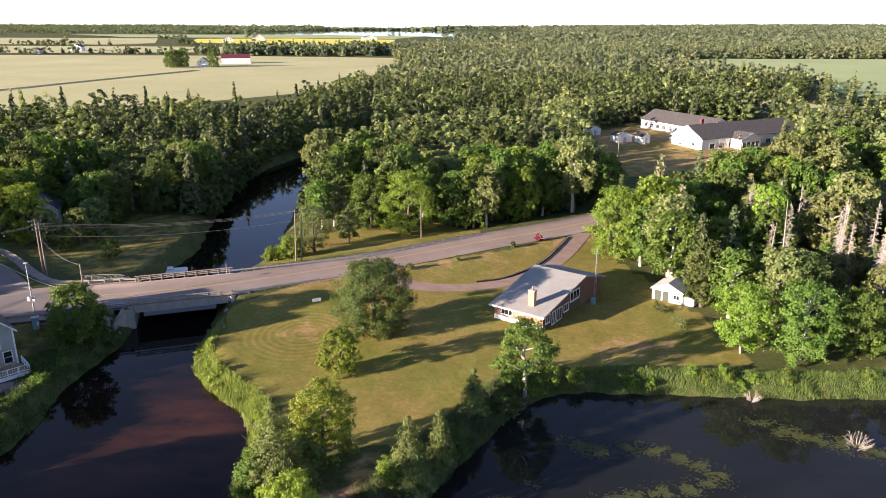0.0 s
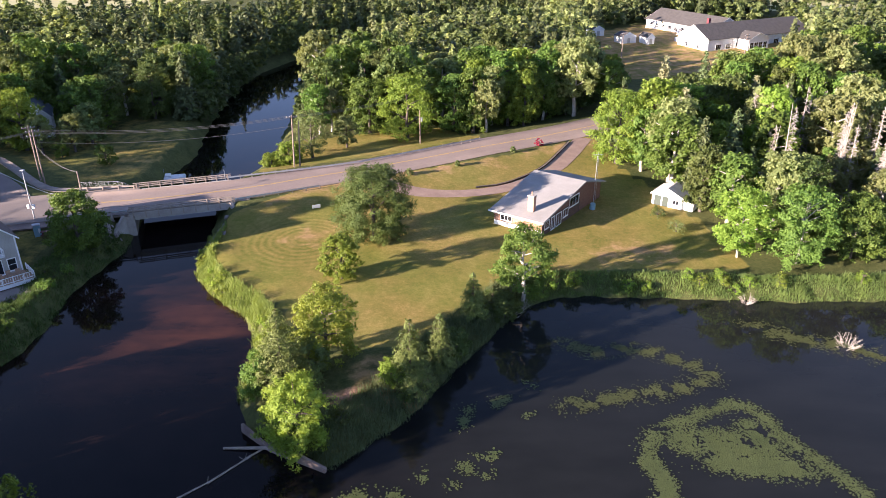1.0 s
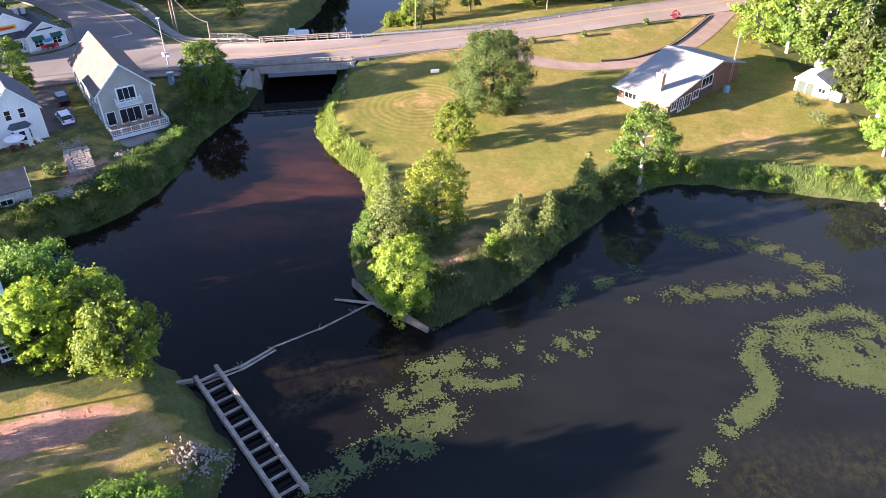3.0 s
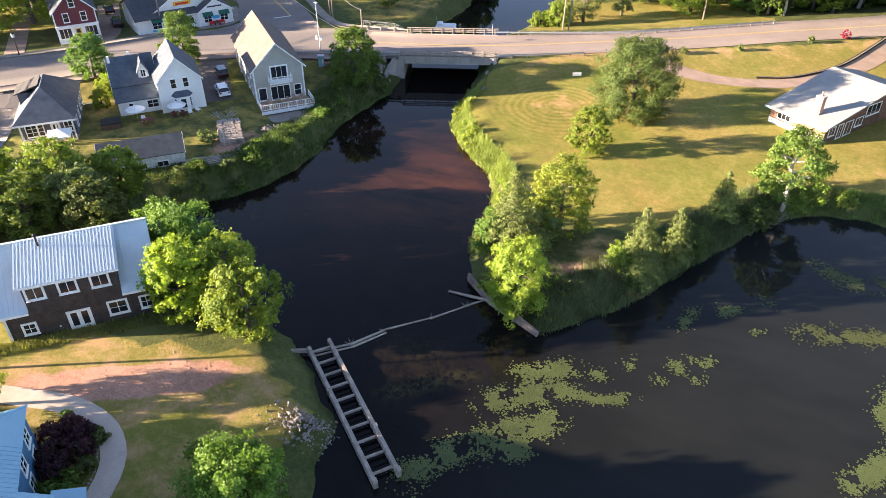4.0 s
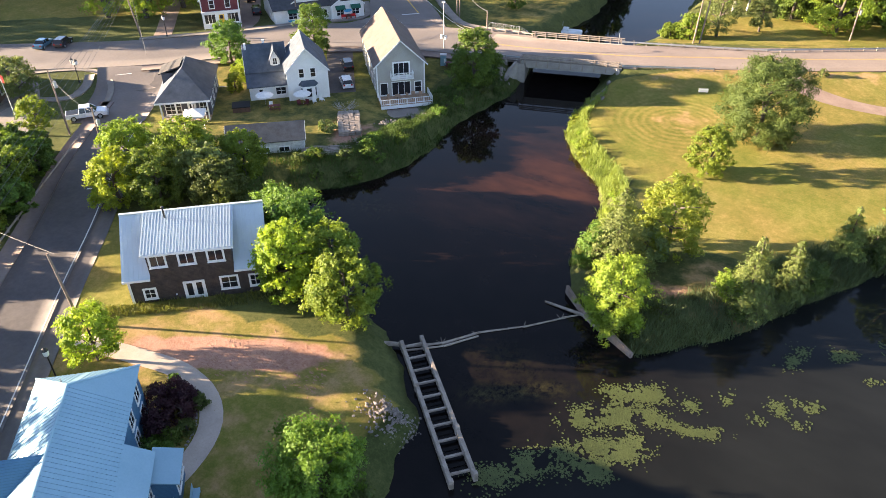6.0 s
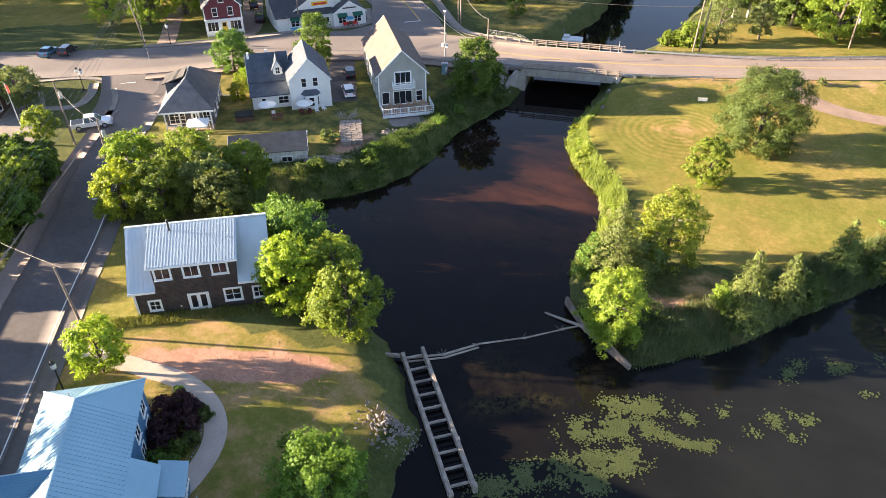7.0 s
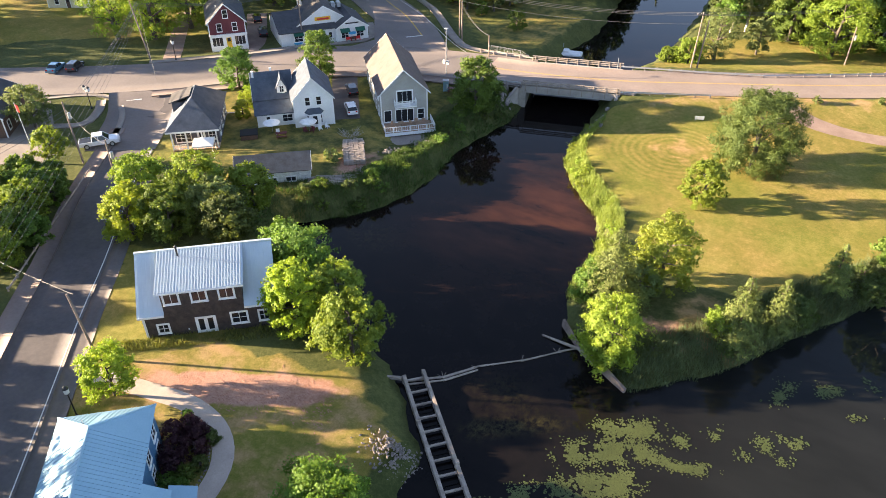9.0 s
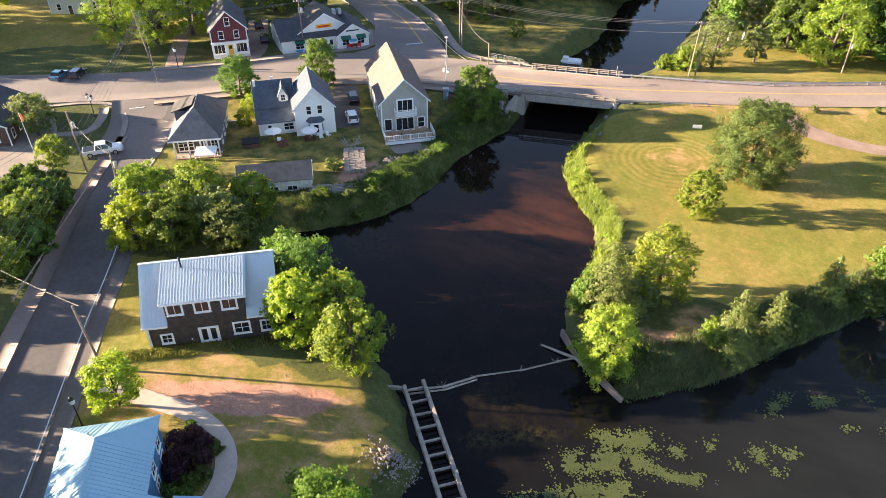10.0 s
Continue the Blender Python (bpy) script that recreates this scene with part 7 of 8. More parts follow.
broadleaf(on_land(-56.0, 101.4), "full green tree beside the bridge", LEAF_MID, 8.6, 4.5, 0.2, 21000, 0.27, 14, 53)
broadleaf(on_land(-95.6, 85.2), "round green street tree", LEAF_MID, 7.0, 3.7, 0.5, 17000, 0.24, 15, 50)
broadleaf(on_land(-86.0, 96.4), "round green street tree", LEAF_MID, 8.6, 3.7, 0.5, 18000, 0.24, 116, 50)
broadleaf(on_land(-114.0, 57.0), "dark grey-green street tree", LEAF_GREY, 7.0, 4.0, 1.2, 11025, 0.25, 17, 41)
broadleaf(on_land(-100.0, 51.0), "small bright green street tree", LEAF_LIGHT, 5.6, 2.7, 1.2, 8400, 0.24, 18, 30)
for k, (x, y, h, r, leaf) in enumerate([(-78.0, 50.0, 7.6, 4.4, LEAF_LIGHT), (-71.5, 53.5, 8.0, 4.6, LEAF_LIGHT), (-66.5, 52.0, 6.8, 3.8, LEAF_GREY), (-74.5, 44.8, 6.4, 3.9, LEAF_YELLOW), (-62.5, 50.5, 6.5, 3.8, LEAF_DARK), (-70.0, 47.5, 7.0, 4.0, LEAF_MID), (-66, 58, 6.0, 3.4, LEAF_LIGHT)]):
    broadleaf(on_land(x, y), "leafy maple in the thicket between street and river", leaf, h, r, 0.4, 15750, 0.27, 20 + k, 53, group="thicket by the street")
for k, (x, y, h, r, leaf) in enumerate([(-48.2, 48.0, 8.6, 4.4, LEAF_MID), (-44.6, 42.4, 8.6, 3.7, LEAF_YELLOW), (-41.8, 46.0, 8.2, 4.0, LEAF_LIGHT), (-37.4, 42.8, 7.4, 4.2, LEAF_LIGHT), (-52.4, 49.6, 7.2, 3.8, LEAF_MID)]):
    broadleaf(on_land(x, y), "sunlit maple on the bank beside the shingled house", leaf, h, r, 0.2, 16800, 0.25, 30 + k, 53, group="trees on the mill bank")
broadleaf(on_land(-53.0, 25.4), "small yellow-green maple beside the street", LEAF_YELLOW, 5.6, 3.1, 1.0, 11025, 0.22, 36, 38)
broadleaf(on_land(-26.6, 25.4), "dense bright green bush on the bank", LEAF_BUSH, 6.2, 4.4, 0.0, 30000, 0.2, 37, 60, name="bush", category="bush")
broadleaf(on_land(-23.2, 24.8), "dull green bush on the bank", LEAF_DARK, 4.0, 3.2, 0.0, 9450, 0.22, 38, 34, name="bush", category="bush")
for k, (x, y, r) in enumerate([(-44.0, 24.9, 1.3), (-42.6, 23.4, 1.5), (-43.3, 26.3, 1.2), (-41.2, 24.8, 1.3), (-41.6, 22.4, 1.3), (-42.0, 26.2, 1.1)]):
    broadleaf(on_land(x, y), "dark purple-leaved shrub in the planted bed", LEAF_PURPLE, 2.0, r, 0.0, 3937, 0.15, 40 + k, 22, name="shrub", category="bush", group="shrubs in the bed")
for k, (x, y, r) in enumerate([(-40.0, 22.6, 1.0), (-39.7, 24.0, 0.9), (-40.6, 21.0, 1.1), (-41.0, 26.6, 0.8), (-39.4, 21.4, 0.9), (-39.2, 19.8, 1.0), (-44.6, 27.0, 0.7)]):
    broadleaf(on_land(x, y), "low green shrub in the planted bed", LEAF_DARK if k % 2 else LEAF_MID, 1.2, r, 0.0, 2887, 0.14, 45 + k, 19, name="shrub", category="bush", group="shrubs in the bed")
for k, (x, y, h, r) in enumerate([(-94.5, 38, 6, 4.5), (-92, 30, 7, 5), (-88, 20, 6, 4.4), (-81, 10, 6.5, 4.2), (-76.5, 14, 5, 3.0), (-103, 38, 6, 4), (-97, 44.6, 4.6, 3.0), (-94.6, 47.6, 3.4, 2.0), (-90.4, 44.4, 4.6, 2.6)]):
    broadleaf(on_land(x, y), "leafy roadside tree beyond the fence", LEAF_MID, h, r, 0.2, 14700, 0.28, 50 + k, 49, group="trees beyond the street")
for k, (x, y, h, r) in enumerate([(-131, 96, 17, 6.5), (-138, 92, 18, 6), (-130, 105, 17, 5.5), (-186, 96, 10, 5), (-180, 70, 9, 5)]):
    broadleaf(on_land(x, y), "large leafy tree on the village green", LEAF_LIGHT if k < 3 else LEAF_YELLOW, h, r, 1.0, 14700, 0.31, 60 + k, 49, group="trees on the village green")
for k, (x, y) in enumerate([(-89.5, 80.5), (-87.6, 77.8), (-90.6, 82.8)]):
    broadleaf(on_land(x, y), "yellow-green garden shrub beside a house", LEAF_YELLOW, 3.0, 1.6, 0.0, 3937, 0.20, 70 + k, 22, name="shrub", category="bush", group="garden shrubs")
for k, (x, y, h, r, leaf) in enumerate([(20.8, 150.2, 1.7, 0.9, LEAF_RED), (14.8, 145.6, 1.3, 0.7, LEAF_GREY), (-6.4, 131.8, 1.2, 0.8, LEAF_GREY), (3.0, 137.2, 1.0, 0.6, LEAF_GREY), (38.0, 107.6, 1.8, 1.8, LEAF_GREY), (36.6, 113.5, 1.6, 1.6, LEAF_DARK)]):
    broadleaf(on_land(x, y), "red-leaved ornamental shrub on the lawn" if k == 0 else "small dull shrub standing on the lawn", leaf, h, r, 0.0, 900, 0.2, 75 + k, 9, name="shrub", category="bush")
for k, (x, y, h, r) in enumerate([(-68.5, 141, 4.2, 2.3), (-80, 146, 3.2, 1.8), (-84, 158, 4.0, 2.2)]):
    broadleaf(on_land(x, y), "small round tree on the riverside lawn", LEAF_MID, h, r, 0.2, 4725, 0.22, 82 + k, 26, name="bush", category="bush")
for k, (x, y, h, r, leaf) in enumerate([(-31.5, 142.5, 4.5, 3.0, LEAF_LIGHT), (-35.0, 141.5, 2.6, 2.2, LEAF_LIGHT), (-27.5, 147, 10, 4.2, LEAF_GREY), (-21, 154, 7, 3.0, LEAF_GREY)]):
    broadleaf(on_land(x, y), "light green shoreline growth beside the road", leaf, h, r, 0.0 if h < 6 else 1.0, 8400, 0.25, 86 + k, 34, name="bush" if h < 6 else "tree", category="bush" if h < 6 else "tree")
for k, (x, y, h, r, leaf) in enumerate([(-90, 151, 13, 5.5, LEAF_LIGHT), (-99, 158, 15, 6.5, LEAF_LIGHT), (-82, 168, 12, 6, LEAF_MID), (-72, 178, 13, 6, LEAF_DARK), (-108, 162, 13, 6, LEAF_DARK), (-78, 156, 9, 4, LEAF_GREY)]):
    broadleaf(on_land(x, y), "tall leafy tree above the riverside lawn", leaf, h, r, 0.8, 17062, 0.32, 110 + k, 53, group="trees above the river lawn")
for k, (x, y, h, r, leaf) in enumerate([(-8, 161, 14, 7.5, LEAF_LIGHT), (-17, 166, 12, 5.5, LEAF_MID), (3, 168, 13, 6, LEAF_MID), (16, 172, 12, 5.5, LEAF_LIGHT), (26, 180, 12, 5.5, LEAF_MID), (36, 142.5, 15, 6.5, LEAF_LIGHT), (44, 137, 14, 5.5, LEAF_MID), (50, 148, 15, 6, LEAF_LIGHT)]):
    broadleaf(on_land(x, y), "full round tree above the road", leaf, h, r, 0.4, 19687, 0.32, 120 + k, 57, group="trees above the road")
for k, (x, y, h, r) in enumerate([(-82.5, 31.5, 4.8, 3.4), (-86, 35.5, 5.4, 3.6), (-88.6, 39.5, 6, 3.6), (-91.5, 42, 5.5, 3.4), (-79.5, 22.5, 3.6, 2.6), (-83.5, 37.2, 4.0, 2.4)]):
    broadleaf(on_land(x, y), "leafy roadside tree beyond the fence", LEAF_MID if k % 2 else LEAF_LIGHT, h, r, 0.1, 12000, 0.26, 140 + k, 45, group="trees beyond the street")
for k, (x, y, h, r, leaf) in enumerate([(-100.5, 153, 15, 6.0, LEAF_LIGHT), (-84, 164, 11, 4.5, LEAF_MID), (-80, 170, 12, 5.0, LEAF_DARK)]):
    broadleaf(on_land(x, y), "leafy tree beside the white house", leaf, h, r, 1.5, 12000, 0.32, 150 + k, 45, group="trees above the river lawn")
# out of view; added to throw shade across the village green
for k, (x, y, h) in enumerate([(-165, 61, 15), (-178, 70, 16), (-190, 75, 15), (-185, 60, 17), (-172, 54, 16), (-205, 76, 14), (-203, 92, 13)]):
    broadleaf(on_land(x, y), "unseen large tree added to shade the village green", LEAF_MID, h, 5.5, 1.0, 6000, 0.5, 160 + k, 35, group="trees on the village green")
for k, (x, y, h) in enumerate([(-104, 162, 13), (-115, 160, 13)]):
    broadleaf(on_land(x, y), "tall leafy tree above the riverside lawn", LEAF_MID if k % 2 else LEAF_DARK, h, 5.5, 1.0, 7000, 0.45, 170 + k, 40, group="trees above the river lawn")
for k, (x, y, h, r) in enumerate([(-85, 148, 8, 3.0), (-79, 150, 8, 3.0)]):
    broadleaf(on_land(x, y), "thin-crowned tree on the riverside lawn", WOOD_LEAF, h, r, 1.8, 9000, 0.28, 180 + k, 36, limbs=10, group="trees above the river lawn")
# unseen trees, placed so that their shadows reach the pond and mill green
for k, (x, y, h, r) in enumerate([(-30.5, 13.0, 7.0, 4.0), (-34, 6.5, 11.5, 5.0), (-44, -7, 20, 6.5), (-49, -15, 21, 7), (-54, -4, 17, 5.5), (-75, -2, 16, 6), (-70, -14, 18, 6), (-77, 5.5, 10.5, 5), (-72, 0.5, 10.5, 5)]):
    broadleaf(on_land(x, y), "unseen leafy tree added for its shadow on pond and mill green", LEAF_MID, h, r, 0.8, 8000, 0.42, 190 + k, 44, group="trees down the pond")
# added out of view, with heights set so their shadows cover the river lawn
for k, (x, y, h) in enumerate([(-149, 112, 23), (-141, 121, 24), (-150, 131, 24), (-143, 139, 23), (-154, 147, 22), (-147, 155, 20), (-160, 138, 22), (-140, 104, 22), (-146, 98, 20), (-137, 112, 23), (-120, 133, 15), (-126, 127, 17)]):
    broadleaf(on_land(x, y), "tall tree added behind the shop to shade the river lawn", LEAF_MID, h, 6.0, 0.8, 7000, 0.5, 700 + k, 40, group="trees behind the shop")
# a further unseen row that deepens the green's shade
for k, (x, y, h) in enumerate([(-196, 50, 14), (-212, 62, 15), (-220, 84, 15), (-184, 44, 12), (-200, 66, 14), (-176, 82, 12)]):
    broadleaf(on_land(x, y), "unseen large tree added to shade the village green", LEAF_MID, h, 6.0, 0.8, 6000, 0.52, 710 + k, 36, group="trees on the village green")
# the wood's edge behind the shed and along the pond
for k, (x, y, h, r, leaf, low) in enumerate([(44.6, 98.4, 10.5, 4.8, LEAF_LIGHT, 1.5), (52.5, 96.2, 11.5, 5.6, LEAF_MID, 0.6), (61.5, 98, 10, 4.6, LEAF_MID, 0.5), (70.5, 98, 9, 5.0, LEAF_MID, 0.4), (56, 103, 8, 4.5, LEAF_MID, 0.5), (57, 108, 12, 5.5, LEAF_DARK, 0.8)]):
    broadleaf(on_land(x, y), "sunlit tree at the pond's wooded edge", leaf, h, r, low, 19687, 0.28, 92 + k, 57, bark=PALE_BARK if k < 2 else BARK, thick=0.2, limbs=16 if k < 2 else 12, group="trees at the pond's edge")

# ---- woods ----
KEEP_CLEAR = [[(48, 182), (66, 182), (76, 216), (46, 218)], LAWN, RIVER_LAWN, EAST_LAWN, SCHOOL_YARD, TOWN_GREEN, MILL_GREEN, [(-125, 40), (-40, 20), (-50, 132), (-125, 140)]]


def open_ground(xy, margin):
    """Whether a tree may stand at each point."""
    d = shore_distance(xy)
    ok = (d > margin) | ((d > 2.5) & (xy[:, 0] < -50))
    for road in (MAIN_ROAD, TOWN_STREET, HILL_STREET):
        ok &= to_path(road, xy) > 7
    for area in KEEP_CLEAR:
        ok &= ~inside(area, xy)
    return ok


def scatter(rng, x0, x1, y0, y1, step):
    gx, gy = np.meshgrid(np.arange(x0, x1, step), np.arange(y0, y1, step))
    xy = np.column_stack([gx.ravel(), gy.ravel()])
    return xy + rng.uniform(-0.42, 0.42, xy.shape) * step


rng = np.random.default_rng(7)
KINDS = []
far_away = pose(0, 0, -60)
for k in range(6):
    KINDS.append(broadleaf(far_away, "green broadleaf tree in the wood beside the river", (LEAF_MID, LEAF_DARK, WOOD_LEAF, LEAF_LIGHT, WOOD_LEAF, LEAF_MID)[k], 12.0, 4.5, (0.6, 0.8, 3.6, 1.0, 3.8, 2.4)[k], 7500, 0.46, 200 + k, 46, limbs=8, bark=PALE_BARK if k in (2, 4, 5) else BARK, group="woodland trees", hollow=0.35))
for k in range(3):
    KINDS.append(spruce(far_away, "dark spruce in the wood beside the river", (NEEDLE, NEEDLE, NEEDLE_GREY)[k], 13.0, 2.9, 210 + k, low=0.8, sprays=13, dense=16, group="woodland spruces", size=0.56))
wood_xy = scatter(rng, -175, 175, 96, 205, 6.7)
wood_xy = wood_xy[open_ground(wood_xy, 6.5) & (np.abs(wood_xy[:, 0]) < 0.68 * wood_xy[:, 1] + 25)]
wood_xy = wood_xy[~((wood_xy[:, 0] > 25) & (wood_xy[:, 1] < 108)) & ~((wood_xy[:, 0] < 34) & (wood_xy[:, 1] < 150))]


def room_above(x, y):
    """The tallest tree that leaves the school and the bare spruces in view from the river."""
    if 0.215 < x / y < 0.47 and 150 < y < 262:
        return 49.5 - 43.0 / 246 * y - height(x, y) + (4 if x / y > 0.365 else 1.5 if x / y > 0.3 else 0)
    if x > 54 and y < 126:
        return 10.0
    return 99


for x, y in wood_xy:
    east = x > 40
    dark_side = x < -35
    kind = int(rng.choice(9, p=(0.16, 0.1, 0.14, 0.1, 0.14, 0.14, 0.07, 0.05, 0.10) if east else (0.16, 0.34, 0.08, 0.04, 0.08, 0.08, 0.11, 0.11, 0.0) if dark_side else (0.22, 0.1, 0.18, 0.12, 0.08, 0.16, 0.07, 0.07, 0.0)))
    s = rng.uniform(0.75, 1.25) * 1.12
    top = room_above(x, y)
    if top < 3.5 or (58 < x < 98 and 124 < y < 150 and rng.random() < 0.4):
        continue
    s = min(s, top / 13.5)
    copy_thing(KINDS[kind], on_land(x, y, rng.uniform(0, 360)) @ Matrix.Diagonal((s, s, s * rng.uniform(0.9, 1.15), 1)))
for ob in KINDS:
    for o in (*ob.children_recursive, ob):
        bpy.data.objects.remove(o)

# bare spruces along the eastern wood
for k in range(44):
    x, y = 59 + rng.uniform(0, 46), 114 + rng.uniform(0, 34)
    dead_spruce(on_land(x, y), "bare grey dead spruce in the wood", rng.uniform(12, 18), 300 + k, "dead spruces")
# ---- the distance ----
def patch(name, outline, lift, material, label, category):
    """A far field: a flat outline a little above the land, cut into cells that follow it."""
    o = np.array(outline, float)
    z = dry_land(o)
    g = Geo()
    g.add([(x, y, h + lift) for (x, y), h in zip(o, z)], [tuple(range(len(o)))])
    return tagged(new(name, g.mesh(name, material)), label, category, kind="structure")


GREEN_EDGE = surface("dark_weedy_track", (0.03, 0.045, 0.018), (0.075, 0.095, 0.035), 0.05, 0.6, 0.95)
CROP = surface("ripe_crop", (0.33, 0.32, 0.13), (0.46, 0.435, 0.20), 0.01, 0.15, 0.95)
GREEN_CROP = surface("green_crop", (0.25, 0.31, 0.11), (0.34, 0.40, 0.15), 0.01, 0.15, 0.95)
RAPE = surface("yellow_crop", (0.55, 0.48, 0.03), (0.72, 0.62, 0.05), 0.01, 0.15, 0.95)
FIELDS = [("field_near", [(-520, 290), (-280, 300), (-75, 318), (-48, 520), (-40, 700), (-58, 930), (-300, 985), (-720, 1000)], CROP),
          ("field_west", [(-1100, 1080), (-600, 1060), (-330, 1090), (-330, 1330), (-1100, 1400)], CROP),
          ("field_hedge", [(-1500, 1500), (-640, 1450), (-600, 1560), (-760, 2000), (-1700, 2100)], CROP),
          ("field_yellow", [(-560, 1620), (-330, 1470), (-110, 1430), (-120, 1900), (-420, 2020), (-640, 1950)], RAPE),
          ("field_beyond", [(-900, 2150), (-480, 2080), (-130, 1980), (-60, 2350), (-480, 2600), (-1300, 2600)], GREEN_CROP),
          ("field_east", [(225, 840), (235, 700), (262, 560), (248, 440), (300, 410), (430, 440), (640, 640), (600, 900), (330, 905)], GREEN_CROP),
          ("field_school", [(112, 372), (180, 350), (215, 372), (190, 420), (130, 420)], CROP),
          ("field_far_east", [(600, 1720), (1000, 1720), (1050, 1900), (620, 1900)], CROP),
          ("field_far_yellow", [(520, 2300), (900, 2250), (950, 2620), (540, 2620)], RAPE),
          ("field_far_pale", [(250, 1500), (520, 1480), (560, 1580), (240, 1610)], CROP)]
for name, outline, mat in FIELDS:
    patch(name, outline, 0.3, mat, "ripening crop field", "field")
strip("trim_farm_track", [(-340, 330), (-290, 480), (-274, 538), (-252, 612), (-228, 684)], 4.5, 4.5, 0.4, GREEN_EDGE, "dark weedy farm track between the crops", "road", step=20, across=2)


def woods(name, xy, tall, wide, leaf, seed, share, cards, size, label):
    """Many far trees in one mesh: domes of separate leafy boughs and cones of drooping whorls, each tree of its own cast."""
    rng = np.random.default_rng(seed)
    z = land(xy)
    n = len(xy)
    boughs = max(4, min(14, cards // 14))
    pointed = rng.random(n) < share
    h = tall * rng.uniform(0.6, 1.3, n) * np.where(pointed, 1.12, 1.0)
    r = wide * rng.uniform(0.7, 1.3, n) * np.where(pointed, 0.58, 1.0)
    # boughs of the round crowns
    at = (np.arange(boughs)[None] + rng.uniform(0.1, 0.9, (n, boughs))) / boughs
    spin = np.arange(boughs)[None] * 2.39996 + rng.uniform(0, 6.28, (n, 1)) + rng.normal(0, 0.35, (n, boughs))
    dome = np.sqrt(np.clip(1 - np.abs((at - 0.34) / 0.70) ** 2.2, 0.03, 1))
    reach = dome * r[:, None] * rng.uniform(0.55, 0.85, (n, boughs))
    br = r[:, None] * rng.uniform(0.26, 0.46, (n, boughs))
    heart = np.stack([np.cos(spin) * reach, np.sin(spin) * reach, h[:, None] * (0.08 + 0.82 * at)], 2)
    pick = rng.integers(0, boughs, (n, cards))
    row = np.arange(n)[:, None]
    way = rng.normal(0, 1, (n, cards, 3)) + heart[row, pick] / (r[:, None, None] + 1e-6) * 0.9
    way[:, :, 2] = np.where(way[:, :, 2] < -0.4, -way[:, :, 2], way[:, :, 2])
    way /= np.linalg.norm(way, axis=2)[:, :, None] + 1e-9
    leafy = heart[row, pick] + way * br[row, pick][:, :, None] * rng.uniform(0.35, 1.12, (n, cards, 1)) * np.array([1, 1, 0.85])
    # whorls of the pointed crowns
    f = 1 - rng.uniform(0, 1, (n, cards)) ** 0.55
    turn = rng.uniform(0, 2 * math.pi, (n, cards))
    tier = ((1 - f) * h[:, None] / 1.25) % 1.0
    side = (1.1 * (1 - f) + 0.03) * (0.8 + 0.3 * tier) * r[:, None] * rng.uniform(0.35, 1.1, (n, cards))
    cone = np.stack([np.cos(turn) * side, np.sin(turn) * side, h[:, None] * (0.04 + 0.96 * f)], 2)
    slope = np.stack([np.cos(turn), np.sin(turn), np.full_like(turn, 0.7)], 2)
    which = pointed[:, None, None]
    root = np.column_stack([xy, z])[:, None]
    p = root + np.where(which, cone, leafy)
    nrm = np.where(which, slope, way + np.array([0, 0, 0.25]))
    v, q = leaf_cards(rng, p.reshape(-1, 3), nrm.reshape(-1, 3), size, 1.35, 0.24)
    own = np.clip(rng.normal(0, 0.55 if cards > 100 else 0.3, n), -1, 1.1)
    tint = np.repeat(own, 3 * cards)
    me = fast_mesh(name, v, q, leaf)
    me.attributes.new("tint", "FLOAT", "POINT").data.foreach_set("value", tint.astype(np.float32))
    return tagged(new(name, me), label, "woods", kind="stuff")


def wooded(xy, margin):
    ok = (shore_distance(xy) > margin) & (bay(xy) > 60)
    for name, outline, mat in FIELDS:
        ok &= ~inside(outline, xy)
    for area in (SCHOOL_YARD, TOWN_GREEN, RIVER_LAWN):
        ok &= ~inside(area, xy)
    return ok & (to_path(MAIN_ROAD, xy) > 8) & (to_path(HILL_STREET, xy) > 7)


rng = np.random.default_rng(21)


def seen(xy, side):
    return np.abs(xy[:, 0]) < 0.66 * xy[:, 1] + side


mid_xy = scatter(rng, -330, 330, 205, 470, 6.6)
mid_xy = mid_xy[wooded(mid_xy, 6) & seen(mid_xy, 30)]
lane = mid_xy[:, 0] / mid_xy[:, 1]
mid_xy = mid_xy[~((lane > 0.49) & (mid_xy[:, 1] > 285) & (rng.random(len(mid_xy)) < 0.85)) & ~((lane > 0.40) & (lane < 0.5) & (mid_xy[:, 1] > 270) & (mid_xy[:, 1] < 360) & (rng.random(len(mid_xy)) < 0.7))]
mid_xy = mid_xy[~((mid_xy[:, 0] / mid_xy[:, 1] > 0.215) & (mid_xy[:, 0] / mid_xy[:, 1] < 0.47) & (mid_xy[:, 1] < 262))]
half = rng.random(len(mid_xy))
half = np.where(mid_xy[:, 0] < -30, 0.33 + 0.52 * half, half)
woods("woods_mid", mid_xy[half < 0.4], 12.5, 5.2, WOOD_LEAF, 31, 0.10, 400, 1.0, "mixed woodland beyond the river")
woods("woods_mid_leafy", mid_xy[(half >= 0.4) & (half < 0.62)], 12, 5.2, LEAF_DARK, 39, 0.05, 400, 1.0, "dark broadleaf trees in the woodland")
woods("woods_mid_dark", mid_xy[half >= 0.62], 13.5, 4.8, NEEDLE, 32, 0.5, 380, 1.0, "dark spruces in the woodland beyond the river")
